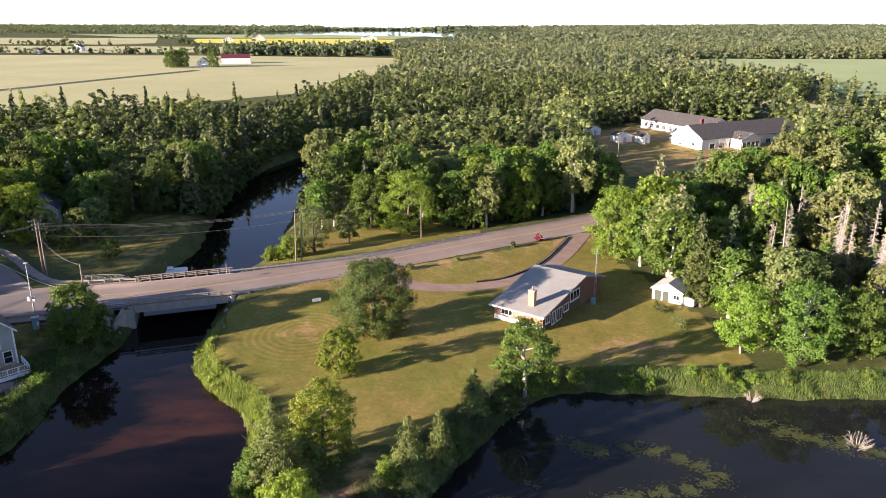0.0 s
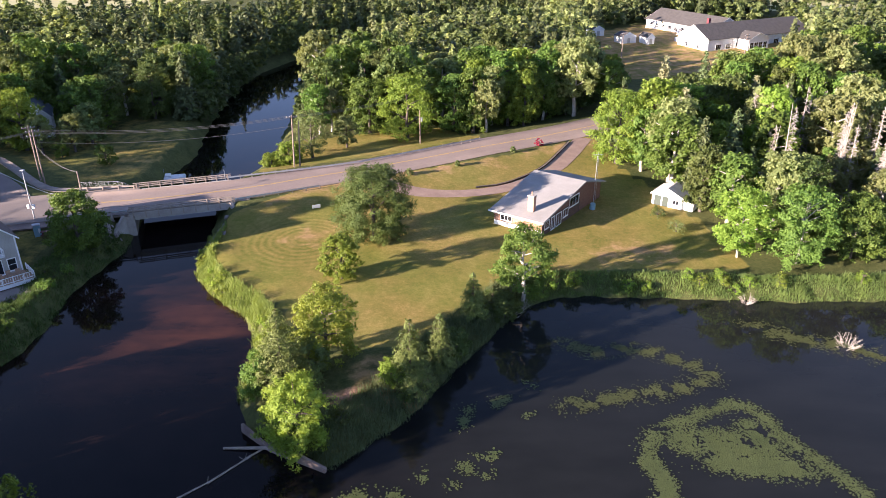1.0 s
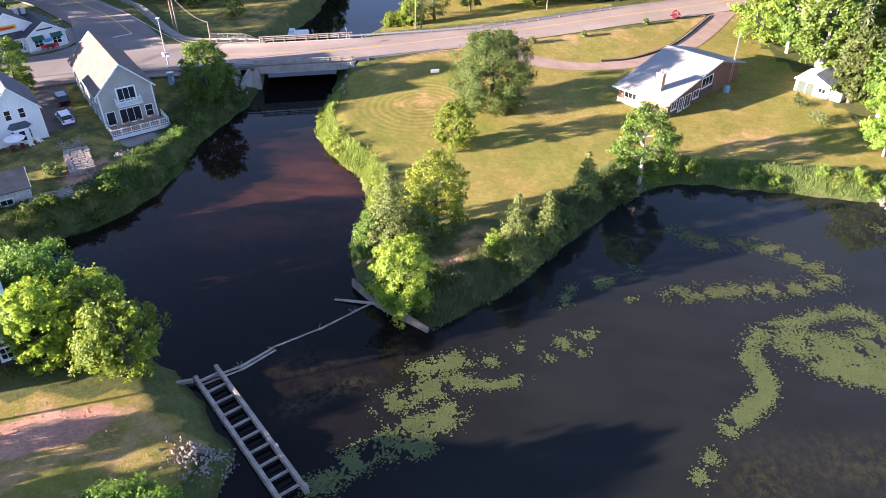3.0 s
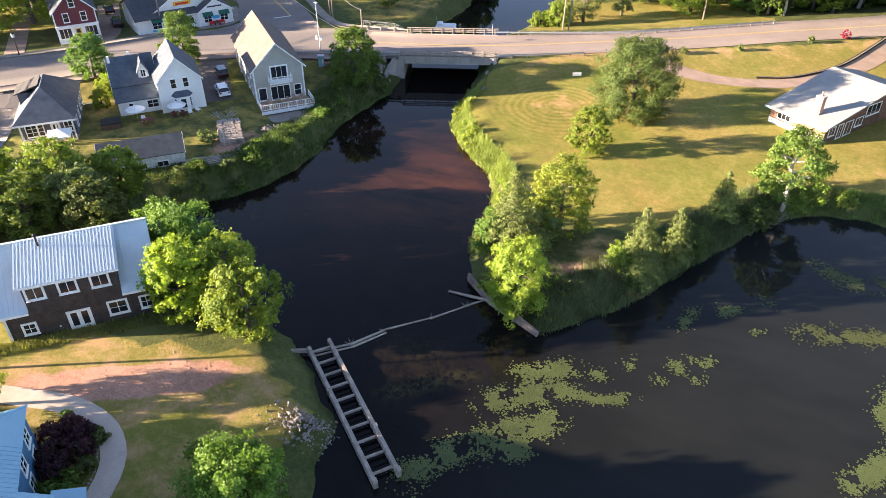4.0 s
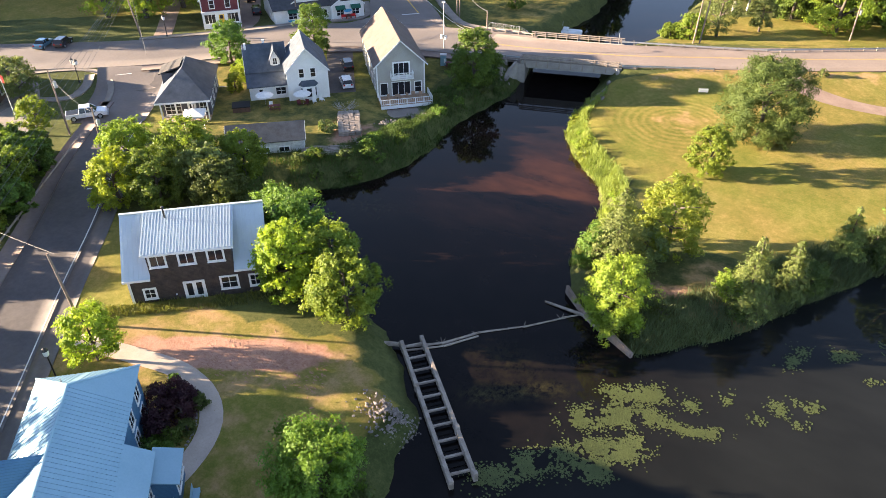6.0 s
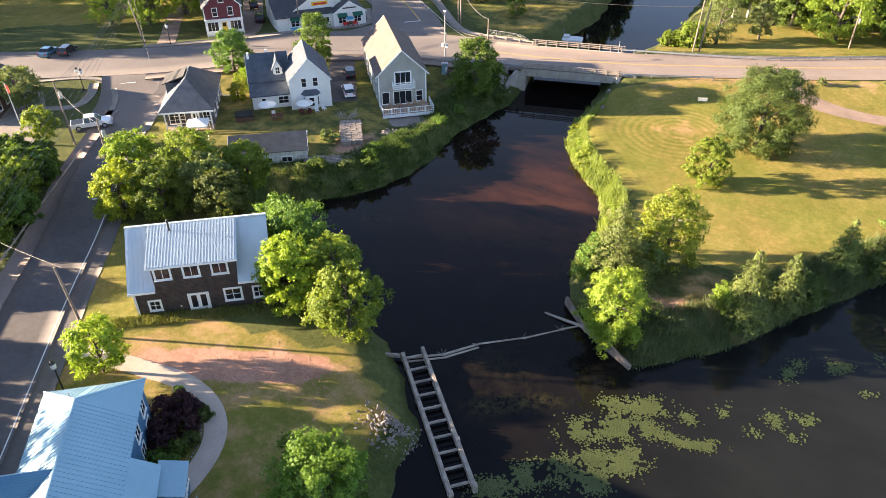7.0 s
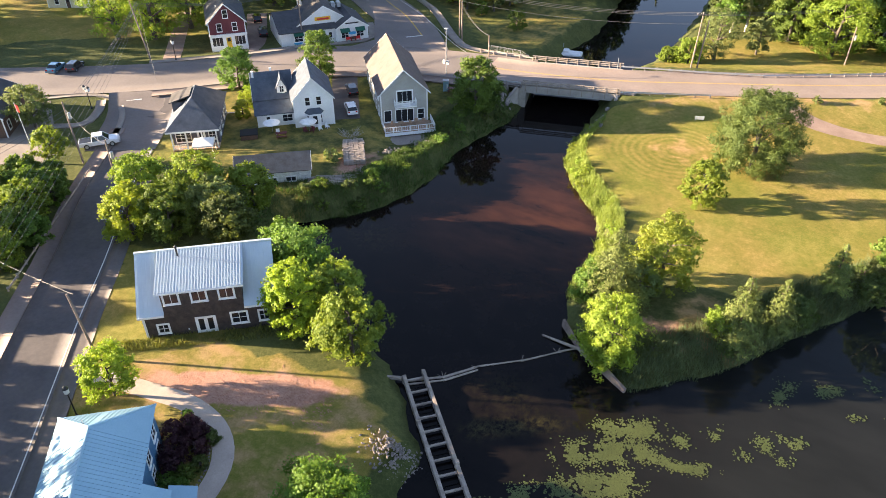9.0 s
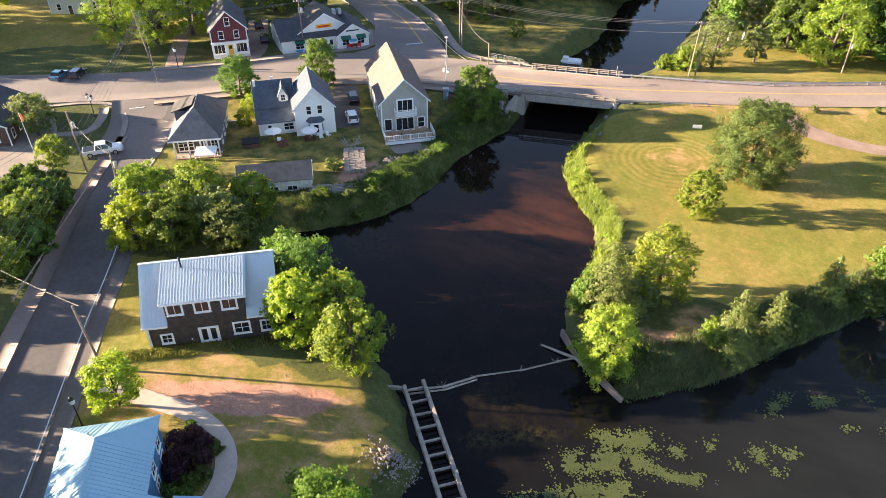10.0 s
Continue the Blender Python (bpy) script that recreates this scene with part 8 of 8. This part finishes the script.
# growth that hangs over the river's banks
bank = np.vstack([np.column_stack([np.interp(v, (175, 200, 225, 250, 290), (-60.6, -64.0, -65.4, -63.6, -55.5)), v]) for v in [np.arange(180, 292, 2.4)]] + [np.column_stack([np.interp(v, (172, 187, 222, 262), (-32, -34.5, -37.5, -35.5)), v]) for v in [np.arange(174, 262, 2.6)]])
bank += rng.normal(0, 1.0, bank.shape)
woods("woods_bank", bank, 6.5, 3.0, LEAF_DARK, 41, 0.1, 320, 0.75, "dark trees hanging over the river bank")
far_xy = scatter(rng, -900, 900, 470, 1250, 11)
far_xy = far_xy[wooded(far_xy, 3) & seen(far_xy, 30)]
far_xy = far_xy[~((far_xy[:, 0] < -60) & (rng.random(len(far_xy)) < 0.97)) & ~((far_xy[:, 0] > 190) & (far_xy[:, 1] < 700) & (rng.random(len(far_xy)) < 0.6))]
half = rng.random(len(far_xy)) < 0.5
woods("woods_far", far_xy[half], 13, 6.5, HAZED_LEAF, 33, 0.2, 90, 2.3, "far mixed woodland")
woods("woods_far_dark", far_xy[~half], 14, 6.0, HAZED_NEEDLE, 34, 0.5, 90, 2.2, "far spruce woodland")
line_xy = scatter(rng, -3200, 3200, 1250, 4700, 30)
line_xy = line_xy[wooded(line_xy, 3) & seen(line_xy, 60)]
# open farmland to the west: only hedges and clumps there
west = (line_xy[:, 0] < 60) & (line_xy[:, 1] < 2950)
clumped = np.sin(line_xy[:, 0] / 60 + 1) * np.sin(line_xy[:, 1] / 45 + line_xy[:, 0] / 150) > 0.80
line_xy = line_xy[~west | clumped]
clear = np.sin(line_xy[:, 0] / 170 + 2) + np.sin(line_xy[:, 1] / 210 + line_xy[:, 0] / 400) > 1.25
line_xy = line_xy[~clear | (line_xy[:, 1] > 4000)]
woods("woods_horizon", line_xy, 12, 13, HAZED_NEEDLE, 35, 0.2, 16, 7.0, "distant woods towards the horizon")
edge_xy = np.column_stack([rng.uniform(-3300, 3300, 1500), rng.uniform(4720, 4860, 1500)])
woods("woods_skyline", edge_xy, 11, 22, HAZED_NEEDLE, 42, 0.1, 14, 16.0, "line of woods on the horizon")
hedge = np.vstack([np.column_stack([np.linspace(-1500, -640, 90), np.linspace(1470, 1435, 90)]), np.column_stack([np.linspace(-900, -330, 70), np.linspace(1052, 1040, 70)])]) + rng.normal(0, 7, (160, 2))
hedge = hedge[rng.random(160) < 0.6]
woods("woods_hedge", hedge, 9, 7, HAZED_NEEDLE, 36, 0.2, 40, 3.0, "dark hedgerow trees between the fields")
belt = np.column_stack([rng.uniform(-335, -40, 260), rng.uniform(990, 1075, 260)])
woods("woods_belt", belt, 14, 7, HAZED_NEEDLE, 37, 0.35, 110, 2.6, "dark belt of trees beyond the crop field")
farmyard = np.array([(-268, 728), (-261, 724), (-255, 730), (-263, 735), (-227, 733)], float)
for k, (x, y) in enumerate(farmyard):
    broadleaf(on_land(x, y), "round green tree about the farmyard", LEAF_DARK if k % 2 else LEAF_MID, 15 + 2 * (k % 3), 7.0, 0.5, 2200, 1.1, 820 + k, 40, group="farmyard trees")
creek = Geo().add([(-190, 1082, 7.4), (-50, 1082, 7.4), (-50, 1150, 7.4), (-190, 1150, 7.4)], [(0, 1, 2, 3)])
tagged(new("water_creek", creek.mesh("water_creek", WATER)), "glint of a far creek", "water", kind="structure")
# ---- shore growth, lily pads, stones ----
def blades(name, xy, z, tall, wide, material, label, category, seed, lean=0.25):
    """Reeds or grass: a narrow bent blade of two quads at each point."""
    rng = np.random.default_rng(seed)
    n = len(xy)
    tuft = np.array([noise.noise(Vector((x * 0.7, y * 0.7, seed))) for x, y in xy])
    h = tall * rng.uniform(0.55, 1.25, n) * np.clip(1 + 0.9 * tuft, 0.35, 1.9)
    a = rng.uniform(0, 2 * np.pi, n)
    side = np.column_stack([np.cos(a), np.sin(a), np.zeros(n)]) * (wide * rng.uniform(0.6, 1.3, n))[:, None]
    tip = np.column_stack([rng.normal(0, lean, n) * h, rng.normal(0, lean, n) * h, h])
    base = np.column_stack([xy, z - 0.05])
    mid = base + tip * np.array([0.4, 0.4, 0.6])
    v = np.stack([base - side, base + side, mid + side * 0.8, mid - side * 0.8, base + tip + side * 0.15, base + tip - side * 0.15], 1).reshape(-1, 3)
    k = 6 * np.arange(n)[:, None]
    q = np.vstack([k + np.array([0, 1, 2, 3]), k + np.array([3, 2, 4, 5])])
    return tagged(new(name, fast_mesh(name, v, q, material)), label, category, kind="stuff")


def along(points, count, inner, outer, seed):
    """Points scattered on the land side (left) of a line, between two distances from it."""
    rng = np.random.default_rng(seed)
    line = glide(points, 0.5)
    i = rng.integers(0, len(line), count)
    return line[i] + sides(line)[i] * rng.uniform(inner, outer, count)[:, None] + rng.normal(0, 0.25, (count, 2))


def grown(name, xy, tall, wide, material, label, seed, low=-0.25):
    z = land(xy)
    ok = z > low
    return blades(name, xy[ok], np.maximum(z[ok], -0.1), tall, wide, material, label, "reeds" if "reed" in name else "grass", seed)


EAST_SHORE = [(75, 88.8), (61, 88.8), (47.5, 88.5), (40, 89.3), (24.3, 90.1), (17, 90.2), (12, 87.7)]
POINT_EAST = [(12, 87.7), (7.8, 82.4), (3.1, 75), (-0.4, 69), (-3.3, 64.1), (-6.5, 60), (-11.2, 55.2)]
POINT_WEST = [(-22.6, 66), (-23.6, 78), (-26.5, 84.7), (-32.2, 90.2), (-36.3, 96.3), (-37.9, 101), (-38.4, 110)]
TOWN_SHORE = [(-52.5, 110), (-51.5, 106.6), (-52.6, 100), (-53.6, 92), (-52.4, 82), (-53.0, 75), (-55, 69), (-58.5, 64), (-63, 60), (-60, 54)]
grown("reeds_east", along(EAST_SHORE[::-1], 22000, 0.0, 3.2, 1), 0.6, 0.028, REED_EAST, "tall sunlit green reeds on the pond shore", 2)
grown("reeds_point", along(POINT_EAST[::-1], 20000, -0.3, 4.8, 3), 0.8, 0.028, REED_SHADED, "tall shaded green reeds along the point", 4)
grown("reeds_west", along(POINT_WEST[::-1], 20000, -0.2, 2.4, 5), 0.8, 0.035, REED_SUNLIT, "yellow-green reeds along the river lawn, brightened as sunlit", 6)
grown("reeds_town", along(TOWN_SHORE[::-1], 25000, -0.3, 6.2, 7), 0.5, 0.032, SHADED_BANK_GRASS, "rank grass on the village river bank, shade put into its colour", 8)
rng = np.random.default_rng(12)
xy = np.column_stack([rng.uniform(-62, -44, 30000), rng.uniform(24, 46, 30000)])
u = (xy - (-56.8, 32.8)) @ np.array([0.74, 0.67])
v = (xy - (-56.8, 32.8)) @ np.array([-0.67, 0.74])
xy = xy[(u > -3) & (u < 14) & (v < -0.2) & (v > -2.2)]
grown("grass_house", xy, 0.42, 0.03, TALL_GRASS, "tall unmown grass before the shingled house", 13)
n = 9000
xy = np.column_stack([rng.uniform(-62, -25, n), rng.uniform(12, 44, n)])
xy = xy[inside(MILL_GREEN, xy) & (to_path([(-56, 26.5), (-50.4, 27.4), (-46, 28.2), (-41.8, 27.2), (-38.9, 24.4), (-37.9, 20)], xy) > 1.1)]
xy = xy[(np.abs((xy[:, 0] + 43.5) * 0.85 + (xy[:, 1] - 32) * 0.5) > 10) | (np.abs((xy[:, 1] - 32) * 0.85 - (xy[:, 0] + 43.5) * 0.5) > 3)]
grown("grass_mill", xy, 0.10, 0.035, TALL_GRASS, "short rough grass on the mill green", 14)


def lily_pads(name, bands, seed, label, low=0.055, high=0.12, gaps=0.0):
    """Round floating leaves along bands: rows of (corners, half width, count)."""
    rng = np.random.default_rng(seed)
    pts = []
    for corners, half, count in bands:
        line = glide(corners, 0.3) if len(corners) > 1 else np.array(corners, float)
        i = rng.integers(0, len(line), count)
        pts.append(line[i] + rng.normal(0, half * 0.55, (count, 2)))
    xy = np.vstack(pts)
    patchy = np.array([noise.noise(Vector((x * 0.55, y * 0.55, seed))) + 0.6 * noise.noise(Vector((x * 2.6, y * 2.6, seed))) for x, y in xy])
    xy = xy[(shore_distance(xy) < -0.4) & (rng.random(len(xy)) < np.clip((patchy - gaps + 0.12) / 0.38, 0, 1))]
    n = len(xy)
    r = rng.uniform(low, high, n)
    k = 5
    ang = rng.uniform(0, 6.28, n)[:, None] + np.linspace(0.25, 6.0, k)[None]
    tilt = rng.normal(0, 0.15, n)
    rim = np.stack([xy[:, :1] + np.cos(ang) * r[:, None], xy[:, 1:] + np.sin(ang) * r[:, None], 0.022 + np.abs(np.cos(ang) * r[:, None] * tilt[:, None])], 2)
    mid = np.concatenate([xy, np.full((n, 1), 0.012)], 1)[:, None]
    v = np.concatenate([mid, rim], 1).reshape(-1, 3)
    b = (k + 1) * np.arange(n)[:, None, None]
    tri = np.array([(0, i, i + 1) for i in range(1, k)])[None]
    return tagged(new(name, fast_mesh(name, v, (b + tri).reshape(-1, 3), PAD)), label, "lily pads", kind="stuff")


lily_pads("lily_pads_far", [([(15, 78), (18.6, 75.8), (24, 76.5), (28, 74.5), (31.8, 71), (28, 68.6), (21, 66.8), (13.5, 65)], 1.3, 11000), ([(40.5, 82.5), (45, 79), (49, 77.7), (54, 74.5), (62, 72)], 1.6, 8000)], 1, "olive lily pads drifting in a hooked band", gaps=-0.15)
lily_pads("lily_pads_loop", [([(17, 46.5), (19.2, 49.2), (21.3, 52.2), (20.4, 56)], 0.95, 5200), ([(20.4, 56), (22.1, 60), (26.4, 62.6), (32.4, 65.3), (34.6, 63), (35.9, 58.5), (38.6, 53.8), (40.8, 48.8), (44.5, 44.5)], 1.0, 6500), ([(24.5, 59.2), (28.5, 58.8), (33.4, 58.4)], 1.9, 8000), ([(27, 56.2), (31, 55.4), (35.2, 54.8)], 1.5, 7000), ([(32.2, 61.6), (33.6, 59.6)], 1.1, 1800)], 2, "dense raft of olive lily pads with an open pool", gaps=-0.34)
lily_pads("lily_pads_near", [([(-11.8, 48.6), (-9, 50.4), (-6.6, 51.6)], 1.0, 3600), ([(-13.4, 44), (-10.4, 46.6), (-7, 48.2)], 1.25, 5200), ([(-11.6, 41.4), (-9, 42.6), (-7.2, 44.4)], 1.2, 4600), ([(-11, 39.2), (-8.6, 40.6)], 1.0, 2000), ([(-6.4, 48), (-3, 48.6), (-1, 50)], 0.6, 1300), ([(-12.5, 40), (-15.5, 36.5), (-17, 34)], 1.3, 3200)], 3, "olive lily pads off the point", gaps=-0.16)
lily_pads("lily_pads_scattered", [([(x, y)], 0.9, 260) for x, y in ((4, 56.5), (2.8, 64.6), (7, 66.2), (4.2, 54.7), (9.1, 64.1), (1.7, 61.6), (5.6, 65.5), (4.9, 57.3), (2.2, 55.2), (2.2, 62.5), (-4.5, 51.5), (0.7, 52.4), (14.1, 40.9), (15, 43), (10, 69), (-1.5, 54))], 4, "scattered small clumps of lily pads", gaps=0.0)


def stone_mesh(seed):
    rng = np.random.default_rng(seed)
    bm = bmesh.new()
    bmesh.ops.create_icosphere(bm, subdivisions=1, radius=1)
    for v in bm.verts:
        v.co *= rng.uniform(0.7, 1.2)
    me = bpy.data.meshes.new("stone")
    bm.to_mesh(me)
    bm.free()
    me.materials.append(ROCK)
    return me


STONES = [stone_mesh(k) for k in range(5)]


def stones(name, label, spots, seed, low, high):
    rng = np.random.default_rng(seed)
    heap = thing(name, pose(0, 0, 0), label, "stones")
    for x, y, sx, sy, count in spots:
        for k in range(count):
            px, py = x + rng.normal(0, sx), y + rng.normal(0, sy)
            s = rng.uniform(low, high)
            ob = shared("stone", STONES[rng.integers(5)], heap, pose(px, py, max(height(px, py), -0.3) + s * 0.25, *rng.uniform(0, 360, 3)) @ Matrix.Diagonal((s * 1.3, s, s * 0.7, 1)))


stones("stone_apron", "pale grey rubble spilling to the water by the sluice", [(-26.6, 34.8, 1.35, 1.0, 330), (-25.2, 34.4, 0.7, 0.9, 110)], 5, 0.07, 0.17)
stones("bank_stones", "pale boulders along the village river bank", [(-57.6, 86.5, 0.5, 0.8, 14), (-59.2, 81.6, 0.6, 0.7, 16), (-60, 80.4, 0.4, 0.5, 8)], 6, 0.12, 0.34)
stones("abutment_stones", "boulders at the foot of the bridge", [(-36.8, 109.5, 0.6, 2.6, 36), (-53.8, 108.5, 0.7, 1.6, 20)], 7, 0.2, 0.55)

# firewood, boards and brush behind the garage
rng = np.random.default_rng(9)
pile = thing("firewood_stack", pose(-63.6, 77.2, height(-63.6, 77.2), 0, 0, 40), "long stacks of split grey firewood", "firewood")
log_mesh = Geo().tube((0, -0.36, 0), (0, 0.36, 0), 0.15, n=7).mesh("log", OLD_WOOD)
for row in range(4):
    for k in range(25):
        for h in range(3):
            shared("log", log_mesh, pile, pose(row * 0.82 - 1.3 + rng.normal(0, 0.07), k * 0.29 - 3.5, 0.13 + h * 0.27 + rng.normal(0, 0.03), 0, 0, 90 + rng.normal(0, 8)))
boards = thing("board_pile", pose(-61.4, 68.8, height(-61.4, 68.8) + 0.05, 0, 0, 42), "pile of weathered grey boards", "boards")
for k in range(22):
    part("board", Geo().box(-3.0 + rng.normal(0, 0.4), k * 0.12 - 1.4, 0.05 + 0.05 * (k % 4), 3.0 + rng.normal(0, 0.4), k * 0.12 - 1.2, 0.1 + 0.05 * (k % 4), pose(0, 0, 0, 0, 0, rng.normal(0, 4))), OLD_WOOD, boards)


def brush(x, y, r, h, label, seed, material=DEAD_WOOD, z=None):
    rng = np.random.default_rng(seed)
    ob = thing("brush_pile", pose(x, y, height(x, y) if z is None else z), label, "brush")
    g = Geo()
    for k in range(34):
        a, t = rng.uniform(0, 6.28), rng.uniform(0, 1)
        p = Vector((math.cos(a) * r * t * 0.5, math.sin(a) * r * t * 0.5, -0.1))
        b = a + rng.normal(0, 0.8)
        q = p + Vector((math.cos(b) * r * 0.6, math.sin(b) * r * 0.6, h * rng.uniform(0.3, 1)))
        g.tube(p, q, 0.035, 0.012, 4, False)
        for _ in range(2):
            c = rng.uniform(0, 6.28)
            m = p.lerp(q, rng.uniform(0.4, 0.9))
            g.tube(m, m + Vector((math.cos(c) * r * 0.25, math.sin(c) * r * 0.25, h * 0.25)), 0.018, 0.008, 3, False)
    part("twig", g, material, ob)["kind"] = "stuff"


brush(-67.8, 81.6, 2.0, 1.3, "brown brush pile behind the firewood", 1)
brush(-58.6, 73.6, 1.8, 0.9, "pale brush pile by the bank", 2)
brush(50.8, 77.0, 2.0, 1.6, "bleached dead branches standing in the pond", 3, DEAD_WOOD, -0.1)
brush(42.4, 88.2, 1.4, 1.0, "bleached fallen branch at the shore", 4, DEAD_WOOD, 0.1)
brush(9.5, 85.5, 2.6, 1.8, "tangle of bare roots under the shore tree", 5, DEAD_WOOD, 0.0)
broadleaf(on_land(-65.6, 74.0), "pale green rhubarb-like garden clump", LEAF_GREY, 1.2, 1.6, 0.0, 900, 0.3, 501, 9, name="shrub", category="bush")
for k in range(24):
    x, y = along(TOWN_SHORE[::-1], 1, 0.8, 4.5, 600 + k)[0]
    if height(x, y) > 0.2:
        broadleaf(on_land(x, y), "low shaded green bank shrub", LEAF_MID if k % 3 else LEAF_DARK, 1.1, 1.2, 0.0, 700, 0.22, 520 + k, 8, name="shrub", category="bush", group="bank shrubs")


def picnic_table(x, y, turn, wood, label):
    top = thing("picnic_table", pose(x, y, height(x, y), 0, 0, turn), label, "picnic table")
    for k in range(4):
        part("plank", Geo().box(-0.9, -0.37 + 0.19 * k, 0.72, 0.9, -0.2 + 0.19 * k, 0.76), wood, top)
    for side in (-1, 1):
        part("bench_seat", Geo().box(-0.9, side * 0.72 - 0.13, 0.42, 0.9, side * 0.72 + 0.13, 0.46), wood, top)
        part("trestle", Geo().box(side * 0.65 - 0.04, -0.8, 0.34, side * 0.65 + 0.04, 0.8, 0.42).tube((side * 0.65, -0.6, 0), (side * 0.65, -0.15, 0.72), 0.045, n=5).tube((side * 0.65, 0.6, 0), (side * 0.65, 0.15, 0.72), 0.045, n=5), wood, top)


picnic_table(-77.0, 75.6, 46, RED_SIDING, "dark red picnic table behind the farmhouse")
picnic_table(-62.4, 104.3, 20, RED_SIDING, "dark red picnic table beside the utility cabinet")
tub = thing("covered_tub", pose(-81.4, 72.9, height(-81.4, 72.9), 0, 0, 44), "square tub under a black cover behind the garage", "tub")
part("cabinet", Geo().box(-1.3, -1.1, -0.3, 1.3, 1.1, 0.75), BROWN_WOOD, tub)
part("cover", Geo().chamfer(-1.38, -1.18, 0.752, 1.38, 1.18, 0.9, 0.05), RUBBER, tub)
# churned earth beside the path
rng = np.random.default_rng(77)
g = Geo()
for k in range(420):
    u, v = rng.uniform(-2, 11), rng.normal(0, 1.5)
    x, y = -43.5 + 0.865 * u - 0.5 * v, 32 + 0.5 * u + 0.865 * v - 0.35 * max(0, u - 4)
    z, l, w, t = height(x, y), rng.uniform(0.08, 0.4), rng.uniform(0.05, 0.12), math.radians(-12 + rng.normal(0, 22))
    c, d = math.cos(t), math.sin(t)
    g.add([(x - c * l, y - d * l, z - 0.02), (x - d * w, y + c * w, z - 0.02), (x + c * l, y + d * l, z - 0.02), (x + d * w, y - c * w, z - 0.02), (x + rng.normal(0, 0.05), y, z + rng.uniform(0.02, 0.07))], [(0, 4, 1), (1, 4, 2), (2, 4, 3), (3, 4, 0)])
tagged(new("earth_clods", g.mesh("earth_clods", RED_EARTH)), "ridges and clods of churned red earth", "soil", kind="stuff")
# stone edging of the planted bed
edging = thing("bed_edging", pose(0, 0, 0), "row of small pale stones edging the planted bed", "edging")
line = glide([(-45.6, 28.5), (-41.2, 27.6), (-38.2, 24.8), (-37.0, 20), (-37.6, 14)], 0.42)
for k, (p, o) in enumerate(zip(line, sides(line))):
    x, y = p - o * 1.25
    q = 0.17 + 0.05 * math.sin(k * 2.3)
    shared("stone", STONES[k % 5], edging, pose(x, y, height(x, y) + 0.04, 0, 0, 40 * k) @ Matrix.Diagonal((q, q * 0.8, q * 0.7, 1)))
# low growth that breaks the line of the reeds
for name, shore, leaf, tall, count, base in (("east", EAST_SHORE, LEAF_LIGHT, 1.5, 16, 800), ("west", POINT_WEST, LEAF_FRESH, 1.0, 16, 830), ("point", POINT_EAST, LEAF_DARK, 1.2, 16, 860)):
    for k in range(count):
        x, y = along(shore[::-1], 1, 0.9, 3.4 if name == "point" else 2.2, base + k)[0]
        if height(x, y) > 0.15:
            broadleaf(on_land(x, y), "low green shrub among the shore reeds", leaf, tall * (0.7 + 0.5 * ((k * 7) % 5) / 4), 0.9 + 0.25 * (k % 3), 0.0, 650, 0.2, base + k, 8, name="shrub", category="bush", group="shore shrubs")
